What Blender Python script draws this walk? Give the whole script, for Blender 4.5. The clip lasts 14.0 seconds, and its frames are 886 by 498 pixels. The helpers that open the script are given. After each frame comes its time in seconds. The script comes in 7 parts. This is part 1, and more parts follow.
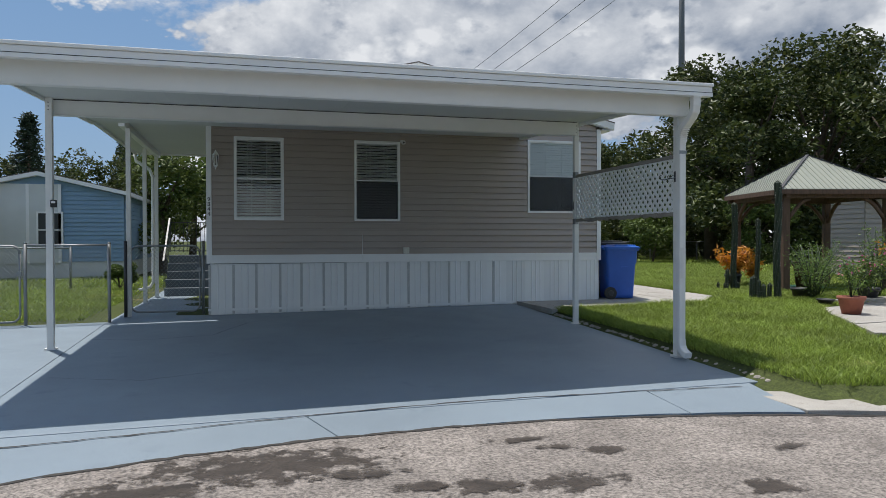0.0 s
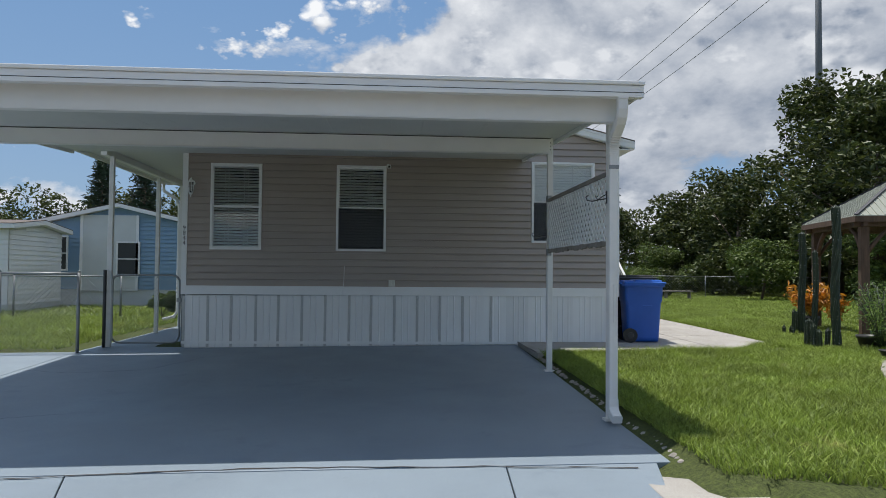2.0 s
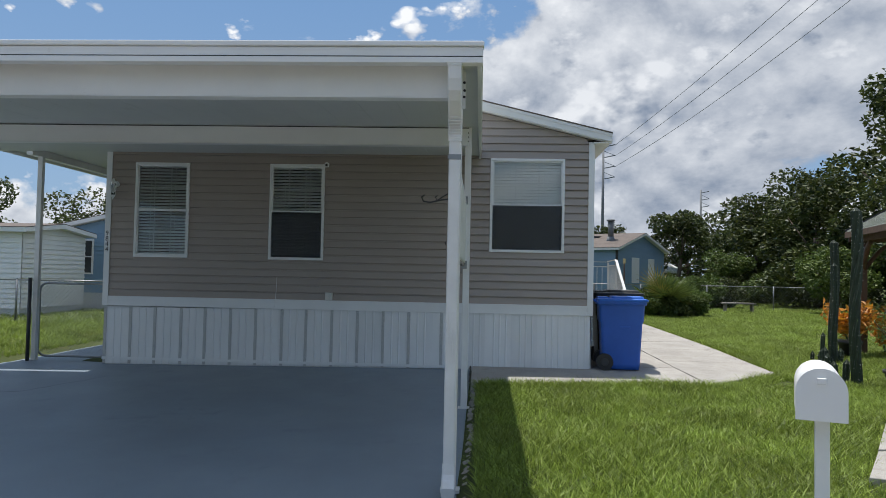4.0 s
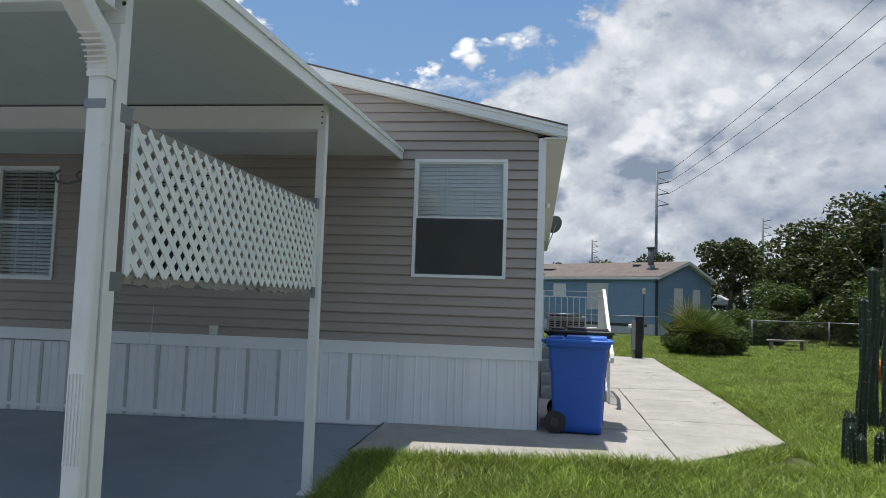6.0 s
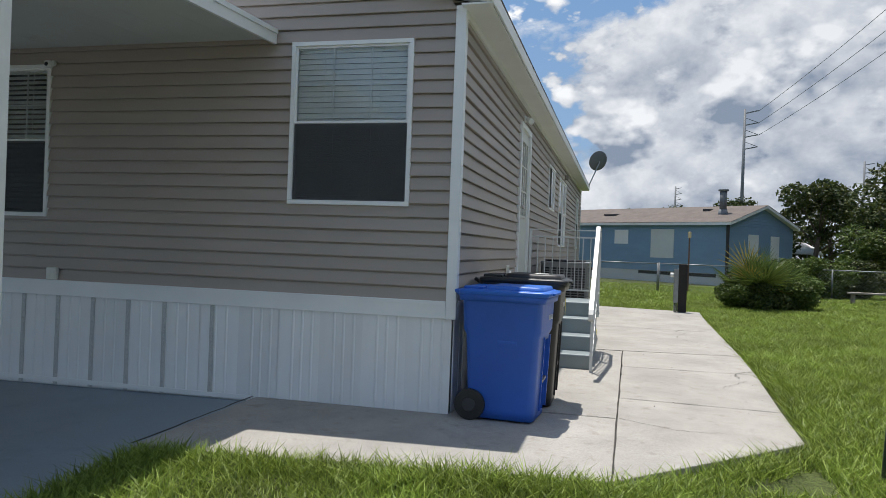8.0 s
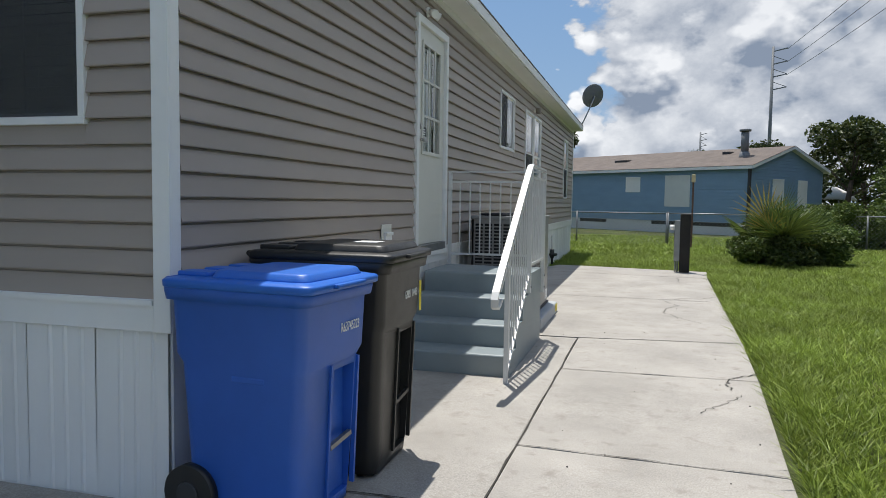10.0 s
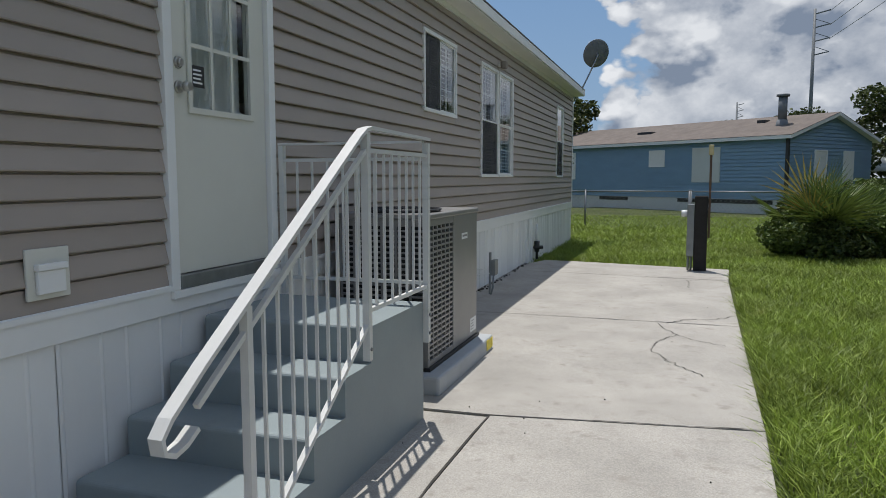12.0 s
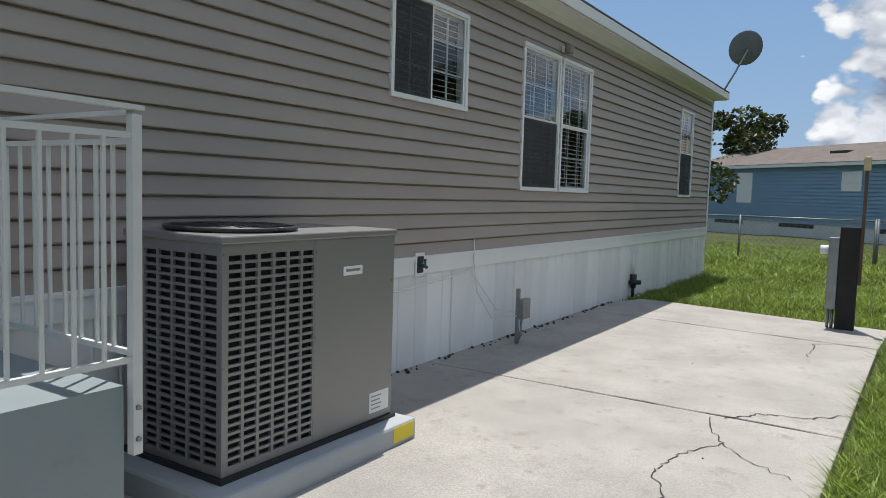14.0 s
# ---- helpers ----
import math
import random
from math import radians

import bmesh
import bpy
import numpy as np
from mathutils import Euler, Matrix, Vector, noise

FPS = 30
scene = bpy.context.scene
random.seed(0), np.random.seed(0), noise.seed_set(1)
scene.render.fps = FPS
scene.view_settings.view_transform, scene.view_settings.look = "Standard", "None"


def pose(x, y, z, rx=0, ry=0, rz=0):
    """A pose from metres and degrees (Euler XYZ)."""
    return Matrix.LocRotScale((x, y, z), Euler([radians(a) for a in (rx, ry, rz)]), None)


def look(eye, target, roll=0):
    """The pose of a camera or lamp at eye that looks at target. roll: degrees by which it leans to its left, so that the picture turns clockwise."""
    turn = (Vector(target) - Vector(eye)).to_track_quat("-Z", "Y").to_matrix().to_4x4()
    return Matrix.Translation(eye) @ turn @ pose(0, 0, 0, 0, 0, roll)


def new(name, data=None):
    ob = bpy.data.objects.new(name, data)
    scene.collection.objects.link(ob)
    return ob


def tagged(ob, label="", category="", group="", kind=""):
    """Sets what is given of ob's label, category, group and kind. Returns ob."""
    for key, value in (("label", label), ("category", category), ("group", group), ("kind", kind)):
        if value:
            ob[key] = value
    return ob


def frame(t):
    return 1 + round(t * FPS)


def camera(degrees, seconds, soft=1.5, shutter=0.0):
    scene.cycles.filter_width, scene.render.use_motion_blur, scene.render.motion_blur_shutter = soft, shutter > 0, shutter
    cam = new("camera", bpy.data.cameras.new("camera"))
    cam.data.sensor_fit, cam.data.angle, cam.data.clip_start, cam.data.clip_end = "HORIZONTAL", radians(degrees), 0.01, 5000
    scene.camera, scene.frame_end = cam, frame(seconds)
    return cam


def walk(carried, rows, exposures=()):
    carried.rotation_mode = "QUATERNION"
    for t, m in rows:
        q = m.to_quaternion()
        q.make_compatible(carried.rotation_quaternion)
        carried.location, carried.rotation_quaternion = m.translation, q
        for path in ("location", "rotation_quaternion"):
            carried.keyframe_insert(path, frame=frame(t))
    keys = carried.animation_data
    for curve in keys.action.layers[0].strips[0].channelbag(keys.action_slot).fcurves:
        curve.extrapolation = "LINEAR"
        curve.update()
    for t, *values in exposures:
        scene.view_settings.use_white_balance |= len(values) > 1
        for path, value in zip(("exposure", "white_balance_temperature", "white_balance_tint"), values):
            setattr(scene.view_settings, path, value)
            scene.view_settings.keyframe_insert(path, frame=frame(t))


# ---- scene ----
cam = camera(63.4, 14.0, soft=0.6)
PATH = [
    (0, (-7.022, -13.701, 1.25), (-6.509, -11.769, 1.226), -0.1),
    (0.5, (-6.229, -13.614, 1.255), (-5.809, -11.659, 1.248), 0.3),
    (1, (-5.532, -13.458, 1.264), (-5.205, -11.485, 1.276), 0.7),
    (1.5, (-4.781, -13.223, 1.266), (-4.553, -11.236, 1.311), 0.8),
    (2, (-4.129, -12.933, 1.265), (-3.988, -10.938, 1.329), 0.5),
    (2.2, (-3.868, -12.818, 1.293), (-3.754, -10.822, 1.357), 0.4),
    (4.3, (-1.459, -11.023, 1.436), (-1.592, -9.029, 1.512), 1.4),
    (4.5, (-1.284, -10.792, 1.419), (-1.434, -8.8, 1.513), 1.6),
    (5, (-0.865, -10.113, 1.488), (-1.039, -8.126, 1.636), 2.0),
    (5.5, (-0.43, -9.439, 1.541), (-0.633, -7.456, 1.705), 1.9),
    (6, (-0.033, -8.814, 1.515), (-0.298, -6.837, 1.661), 1.9),
    (6.5, (0.309, -8.197, 1.508), (-0.038, -6.231, 1.62), 1.9),
    (7, (0.747, -7.585, 1.487), (0.327, -5.631, 1.556), 2.1),
    (7.5, (1.112, -6.875, 1.473), (0.652, -4.929, 1.499), 2.3),
    (8, (1.405, -6.081, 1.453), (0.921, -4.14, 1.45), 2.1),
    (8.2, (1.47, -5.758, 1.451), (0.98, -3.819, 1.431), 2.1),
    (10.3, (2.186, -2.364, 1.476), (1.638, -0.446, 1.326), 0.7),
    (10.5, (2.201, -2.037, 1.485), (1.653, -0.120, 1.323), 0.7),
    (11, (2.279, -1.189, 1.486), (1.731, 0.725, 1.297), 0.5),
    (11.5, (2.411, -0.314, 1.529), (1.838, 1.591, 1.326), 0.3),
    (12, (2.613, 0.466, 1.559), (1.983, 2.354, 1.363), -0.1),
    (12.5, (2.835, 1.248, 1.585), (2.085, 3.093, 1.397), 0.3),
    (13, (3.121, 2.019, 1.576), (2.22, 3.796, 1.397), 0.8),
    (13.5, (3.288, 2.714, 1.532), (2.269, 4.425, 1.348), 1.1),
    (14, (3.46, 3.118, 1.526), (2.376, 4.792, 1.37), 1.7),
]
walk(cam, [(t, look(eye, target, roll)) for t, eye, target, roll in PATH], exposures=[(0.0, 0.0, 6440, 10), (4.5, 0.1, 6360, 10), (8.0, 0.14, 6430, 10), (11.0, 0.1, 6400, 10), (12.2, -0.15, 6340, 10), (13.4, 0.1, 6400, 10), (14.0, 0.14, 6400, 10)])

# ---- light ----
world = bpy.data.worlds.new("world")
scene.world = world
world.use_nodes = True
SUN_FROM = Vector((-0.125, 0.225, 1.0)).normalized()


def build_world():
    nt = world.node_tree
    nt.nodes.clear()
    out = nt.nodes.new("ShaderNodeOutputWorld")
    bg = nt.nodes.new("ShaderNodeBackground")
    bg.inputs["Strength"].default_value = SKY
    sky = nt.nodes.new("ShaderNodeTexSky")
    sky.sky_type = "NISHITA"
    sky.sun_disc = False
    sky.sun_elevation = math.asin(SUN_FROM.z)
    sky.sun_rotation = math.atan2(SUN_FROM.x, SUN_FROM.y)
    sky.air_density, sky.dust_density, sky.ozone_density = 1.0, 1.2, 2.0
    co = nt.nodes.new("ShaderNodeTexCoord")
    sep = nt.nodes.new("ShaderNodeSeparateXYZ")
    nt.links.new(co.outputs["Generated"], sep.inputs[0])

    def math_node(op, a, b=None, clamp=False):
        n = nt.nodes.new("ShaderNodeMath")
        n.operation, n.use_clamp = op, clamp
        for i, v in enumerate((a, b)):
            if v is None:
                continue
            if isinstance(v, (int, float)):
                n.inputs[i].default_value = v
            else:
                nt.links.new(v, n.inputs[i])
        return n.outputs[0]

    # cumulus: puffs on the sky's own direction, flattened towards the horizon
    zf = math_node("MULTIPLY", math_node("MAXIMUM", sep.outputs[2], -0.1), 1.55)
    comb = nt.nodes.new("ShaderNodeCombineXYZ")
    nt.links.new(sep.outputs[0], comb.inputs[0])
    nt.links.new(sep.outputs[1], comb.inputs[1])
    nt.links.new(zf, comb.inputs[2])

    def fbm(scale, detail, rough, offset, distort=0.0):
        m = nt.nodes.new("ShaderNodeMapping")
        m.inputs["Location"].default_value = offset
        nt.links.new(comb.outputs[0], m.inputs[0])
        n = nt.nodes.new("ShaderNodeTexNoise")
        n.inputs["Scale"].default_value = scale
        n.inputs["Detail"].default_value = detail
        n.inputs["Roughness"].default_value = rough
        n.inputs["Distortion"].default_value = distort
        nt.links.new(m.outputs[0], n.inputs["Vector"])
        return n.outputs[0]

    def rng(v, a, b, lo=0.0, hi=1.0):
        n = nt.nodes.new("ShaderNodeMapRange")
        for i, x in enumerate((a, b, lo, hi)):
            n.inputs[i + 1].default_value = x
        nt.links.new(v, n.inputs[0])
        return n.outputs[0]

    def mixrgb(fac, a, b):
        n = nt.nodes.new("ShaderNodeMix")
        n.data_type = "RGBA"
        nt.links.new(fac, n.inputs[0])
        for i, v in ((6, a), (7, b)):
            if isinstance(v, tuple):
                n.inputs[i].default_value = (*v, 1)
            else:
                nt.links.new(v, n.inputs[i])
        return n.outputs[2]

    X, Y, Z = CLOUD_AT

    def billow(scale, offset):
        m = nt.nodes.new("ShaderNodeMapping")
        m.inputs["Location"].default_value = offset
        nt.links.new(comb.outputs[0], m.inputs[0])
        v = nt.nodes.new("ShaderNodeTexVoronoi")
        v.feature = "SMOOTH_F1"
        v.inputs["Scale"].default_value = scale
        v.inputs["Detail"].default_value = 4.0
        v.inputs["Roughness"].default_value = 0.55
        v.inputs["Smoothness"].default_value = 0.35
        nt.links.new(m.outputs[0], v.inputs["Vector"])
        return rng(v.outputs["Distance"], 0.0, 0.85, 1.0, 0.0)

    def density(dz):
        o = (X, Y, Z + dz)
        a = math_node("MULTIPLY", fbm(1.9, 13, 0.57, o, 0.15), 0.62)
        puffs = math_node("ADD", math_node("MULTIPLY", billow(5.0, o), 0.24), math_node("MULTIPLY", billow(15.0, o), 0.085))
        return math_node("ADD", a, puffs)

    body, above = density(0.0), density(0.05)
    wide = fbm(1.1, 3, 0.5, (X + 2.0, Y, Z))
    cover = rng(math_node("ADD", body, math_node("MULTIPLY", wide, 0.3)), COVER, COVER + 0.022)
    lit = rng(math_node("SUBTRACT", body, above), -0.07, 0.06)
    lit = math_node("ADD", lit, rng(wide, 0.38, 0.62, 0.22, -0.3), clamp=True)
    tone = mixrgb(lit, (2.5, 3.05, 4.0), (10.0, 10.1, 10.2))
    deep = rng(sep.outputs[2], 0.0, 0.75)
    blue = mixrgb(deep, (3.1, 4.7, 6.8), (0.6, 2.4, 5.9))
    base = mixrgb(rng(deep, 0.0, 1.0, 0.75, 0.75), sky.outputs[0], blue)
    out_c = mixrgb(cover, base, tone)
    nt.links.new(out_c, bg.inputs["Color"])
    nt.links.new(bg.outputs[0], out.inputs[0])


SKY, CLOUD_AT, COVER = 0.092, (3.1, 0.7, 0.0), 0.447
build_world()
sun = new("sun", bpy.data.lights.new("sun", "SUN"))
sun.data.energy, sun.data.angle, sun.data.color = 4.6, radians(0.53), (1.0, 0.96, 0.90)
sun.matrix_world = look(tuple(SUN_FROM * 60), (0, 0, 0))


# ---- materials ----
def material(name, base, rough=0.6, metal=0.0, vary=0.12, scale=3.0, fine=60.0, bump=0.15, dirt=None, dirt_at=0.62, dirt_scale=1.6,
             island=0.0, spec=0.5, stretch=(1, 1, 1), tint=None, fine_vary=0.0, dist=0.004, blade=0.0):
    """Base colour with variation at two scales, stains and fine relief, in metres of the object."""
    m = bpy.data.materials.new(name)
    m.use_nodes = True
    nt = m.node_tree
    n, l = nt.nodes, nt.links
    b = n["Principled BSDF"]
    b.inputs["Roughness"].default_value = rough
    b.inputs["Metallic"].default_value = metal
    b.inputs["Specular IOR Level"].default_value = spec
    co = n.new("ShaderNodeTexCoord")
    mp = n.new("ShaderNodeMapping")
    mp.inputs["Scale"].default_value = stretch
    l.new(co.outputs["Object"], mp.inputs[0])

    def tex(s, d=5, r=0.6):
        t = n.new("ShaderNodeTexNoise")
        t.inputs["Scale"].default_value = s
        t.inputs["Detail"].default_value = d
        t.inputs["Roughness"].default_value = r
        l.new(mp.outputs[0], t.inputs["Vector"])
        return t.outputs[0]

    def mixc(fac, a, c, blend="MIX"):
        x = n.new("ShaderNodeMix")
        x.data_type, x.blend_type = "RGBA", blend
        for i, v in ((0, fac), (6, a), (7, c)):
            if isinstance(v, (int, float)):
                x.inputs[i].default_value = v
            elif isinstance(v, tuple):
                x.inputs[i].default_value = (*v, 1)
            else:
                l.new(v, x.inputs[i])
        return x.outputs[2]

    def rmp(fac, a, c):
        x = n.new("ShaderNodeMapRange")
        x.inputs[1].default_value, x.inputs[2].default_value = a, c
        l.new(fac, x.inputs[0])
        return x.outputs[0]

    dark = tuple(max(0.0, c * (1 - vary)) for c in base)
    light = tuple(min(1.0, c * (1 + vary)) for c in (tint or base))
    col = mixc(rmp(tex(scale), 0.3, 0.7), dark, light)
    ft = tex(fine, 3, 0.7)
    if fine_vary:
        col = mixc(rmp(ft, 0.35, 0.65), mixc(fine_vary, col, (0.02, 0.02, 0.02)), col)
    if island:
        oi = n.new("ShaderNodeObjectInfo")
        col = mixc(rmp(oi.outputs["Random"], 0, 1), col, mixc(island, col, (0.0, 0.0, 0.0)))
    if blade:
        geo = n.new("ShaderNodeNewGeometry")
        r1 = geo.outputs["Random Per Island"]
        col = mixc(r1, mixc(blade, col, (0.0, 0.0, 0.0)), mixc(blade * 0.35, col, (0.45, 0.42, 0.10)))
    if dirt:
        col = mixc(rmp(tex(dirt_scale, 9, 0.72), dirt_at, dirt_at + 0.12), col, dirt)
    l.new(col, b.inputs["Base Color"])
    rv = n.new("ShaderNodeMapRange")
    rv.inputs[3].default_value, rv.inputs[4].default_value = max(0.02, rough - 0.08), min(1.0, rough + 0.1)
    l.new(tex(scale * 2.2), rv.inputs[0])
    l.new(rv.outputs[0], b.inputs["Roughness"])
    if bump:
        bp = n.new("ShaderNodeBump")
        bp.inputs["Strength"].default_value = bump
        bp.inputs["Distance"].default_value = dist
        l.new(ft, bp.inputs["Height"])
        l.new(bp.outputs[0], b.inputs["Normal"])
    return m


M_SIDING = material("vinyl_siding", (0.378, 0.324, 0.282), 0.5, vary=0.05, scale=0.9, fine=90, bump=0.12, island=0.05, stretch=(1, 1, 4), dirt=(0.28, 0.24, 0.208), dirt_at=0.66, dirt_scale=0.8)
M_WHITE = material("white_paint", (0.80, 0.80, 0.78), 0.42, vary=0.04, scale=1.5, fine=70, bump=0.08, dirt=(0.55, 0.54, 0.50), dirt_at=0.64, dirt_scale=1.3)
M_POST = material("worn_white_paint", (0.74, 0.73, 0.70), 0.5, vary=0.06, scale=4, fine=80, bump=0.15, dirt=(0.42, 0.41, 0.38), dirt_at=0.66, dirt_scale=5)
# roof undersides: white greyed down, the shade beneath is in the colour
M_CEIL = material("shaded_ceiling_white", (0.60, 0.61, 0.59), 0.55, vary=0.04, scale=0.8, fine=50, bump=0.08, dirt=(0.52, 0.52, 0.49), dirt_at=0.6)
M_SKIRT = material("skirting_metal", (0.84, 0.84, 0.82), 0.45, vary=0.05, scale=2.0, fine=70, bump=0.1, island=0.12, stretch=(1, 1, 0.4), dirt=(0.50, 0.49, 0.44), dirt_at=0.66, dirt_scale=2.4)
M_PAINTED = material("painted_concrete", (0.228, 0.280, 0.325), 0.5, vary=0.09, scale=0.7, fine=120, bump=0.3, dirt=(0.175, 0.217, 0.255), dirt_at=0.57, dirt_scale=2.5, fine_vary=0.22)
M_CONCRETE = material("concrete", (0.42, 0.395, 0.355), 0.85, vary=0.16, scale=1.3, fine=110, bump=0.5, dirt=(0.275, 0.252, 0.222), dirt_at=0.55, dirt_scale=7.0, fine_vary=0.34, spec=0.25)
M_ROAD = material("old_asphalt", (0.36, 0.318, 0.285), 0.9, vary=0.25, scale=1.6, fine=42, bump=0.8, dirt=(0.13, 0.112, 0.10), dirt_at=0.56, dirt_scale=1.15, fine_vary=0.75, spec=0.2, dist=0.012)
M_CRACK = material("crack_dirt", (0.045, 0.04, 0.035), 0.95, vary=0.3, scale=20, bump=0.2)
M_SOIL = material("lawn_soil", (0.085, 0.105, 0.034), 0.95, vary=0.35, scale=0.5, fine=30, bump=0.8, dirt=(0.20, 0.16, 0.09), dirt_at=0.58, dirt_scale=0.9, fine_vary=0.5, spec=0.1, dist=0.03)
M_GRASS = material("grass_blade", (0.31, 0.45, 0.072), 0.5, vary=0.35, scale=0.9, fine=8, bump=0.0, dirt=(0.50, 0.45, 0.17), dirt_at=0.61, dirt_scale=0.8, spec=0.3, blade=0.68)
M_STEP = material("painted_steps", (0.235, 0.275, 0.285), 0.5, vary=0.06, scale=2.0, fine=120, bump=0.25, dirt=(0.20, 0.23, 0.24), dirt_at=0.62)
M_RAIL = material("painted_steel", (0.62, 0.62, 0.60), 0.4, vary=0.05, scale=6, fine=80, bump=0.1, dirt=(0.42, 0.38, 0.33), dirt_at=0.70, dirt_scale=7)
M_GALV = material("galvanised_steel", (0.26, 0.27, 0.27), 0.45, 0.7, vary=0.12, scale=9, fine=60, bump=0.1)
M_DARKMETAL = material("dark_metal", (0.05, 0.05, 0.052), 0.45, 0.3, vary=0.1, scale=6, bump=0.1)
M_BLUE = material("blue_plastic", (0.024, 0.11, 0.46), 0.45, vary=0.08, scale=3, fine=140, bump=0.18, dirt=(0.03, 0.09, 0.33), dirt_at=0.64)
# same blue plastic, lightened for the sky's reflection on the lid
M_BLUELID = material("skylit_blue_lid", (0.02, 0.13, 0.52), 0.4, vary=0.06, scale=4, fine=140, bump=0.15)
M_BLACK = material("black_plastic", (0.018, 0.018, 0.017), 0.42, vary=0.15, scale=4, fine=140, bump=0.2, dirt=(0.05, 0.048, 0.043), dirt_at=0.66)
M_AC = material("grey_sheet_metal", (0.25, 0.245, 0.238), 0.36, 0.25, vary=0.04, scale=2, fine=120, bump=0.05)
M_ACDARK = material("coil_fins", (0.03, 0.03, 0.03), 0.6, 0.3, vary=0.15, scale=20, bump=0.2)
M_DOOR = material("door_paint", (0.66, 0.65, 0.58), 0.4, vary=0.03, scale=2, fine=60, bump=0.05)
M_SCREEN = material("insect_screen", (0.045, 0.048, 0.05), 0.7, vary=0.1, scale=5, fine=200, bump=0.2)
M_BLIND = material("blind_slats", (0.88, 0.88, 0.85), 0.5, vary=0.04, scale=3, bump=0.0)
# indoor surfaces: the dimness of the rooms is put into this dark colour
M_ROOM = material("room_darkness", (0.10, 0.095, 0.085), 0.9, vary=0.2, scale=1, bump=0.0)
M_LAPSHADE = material("lap_shade_backing", (0.03, 0.028, 0.026), 0.95, vary=0.2, scale=4, bump=0.2)
M_SHINGLE = material("shingle", (0.16, 0.13, 0.11), 0.9, vary=0.2, scale=2, fine=40, bump=0.6, fine_vary=0.3)
M_WOOD = material("weathered_wood", (0.115, 0.07, 0.045), 0.8, vary=0.25, scale=3, fine=40, bump=0.4, stretch=(6, 6, 1))
M_WOODGREY = material("grey_weathered_wood", (0.27, 0.24, 0.21), 0.85, vary=0.2, scale=5, fine=50, bump=0.5, dirt=(0.08, 0.06, 0.045), dirt_at=0.58, dirt_scale=6)
M_BLACKPOST = material("tarred_wood", (0.02, 0.017, 0.015), 0.8, vary=0.3, scale=6, fine=60, bump=0.5)
M_BARK = material("bark", (0.10, 0.075, 0.055), 0.9, vary=0.3, scale=4, fine=25, bump=0.9, dist=0.02)
M_LEAF = material("oak_leaf", (0.038, 0.07, 0.018), 0.5, vary=0.45, scale=0.5, fine=3, bump=0.0, spec=0.35, blade=0.5)
M_LEAF2 = material("light_leaf", (0.085, 0.15, 0.03), 0.5, vary=0.4, scale=0.6, fine=3, bump=0.0, spec=0.35, blade=0.5)
M_PINE = material("pine_needle", (0.03, 0.055, 0.025), 0.6, vary=0.35, scale=0.6, fine=3, bump=0.0)
M_BLUEWALL = material("blue_siding", (0.20, 0.315, 0.43), 0.55, vary=0.06, scale=0.8, fine=40, bump=0.1, stretch=(1, 1, 3))
M_PALEWALL = material("pale_stucco", (0.60, 0.62, 0.60), 0.8, vary=0.05, scale=1, fine=30, bump=0.2)
M_METALROOF = material("tan_metal_roof", (0.34, 0.35, 0.29), 0.45, 0.2, vary=0.06, scale=1.5, bump=0.05)
M_ORANGE = material("croton_leaf", (0.70, 0.22, 0.02), 0.5, vary=0.25, scale=6, fine=10, bump=0.0, tint=(0.75, 0.36, 0.03), blade=0.3)
M_FERN = material("fern_leaf", (0.14, 0.25, 0.05), 0.5, vary=0.35, scale=5, fine=10, bump=0.0, blade=0.4)
M_CACTUS = material("cactus_skin", (0.030, 0.045, 0.024), 0.6, vary=0.3, scale=8, fine=40, bump=0.3)
M_PINK = material("pink_flower", (0.65, 0.14, 0.30), 0.5, vary=0.3, scale=9, bump=0.0)
M_YELLOWCAP = material("yellowed_plastic", (0.55, 0.46, 0.25), 0.5, vary=0.1, scale=8, bump=0.05)
M_STAIN = material("oil_stain", (0.075, 0.06, 0.05), 0.75, vary=0.4, scale=6, fine=55, bump=0.8, fine_vary=0.6, spec=0.3, dist=0.012)
M_VENT = material("perforated_strip", (0.60, 0.60, 0.575), 0.5, vary=0.12, scale=5, fine=150, bump=0.5, fine_vary=0.45)


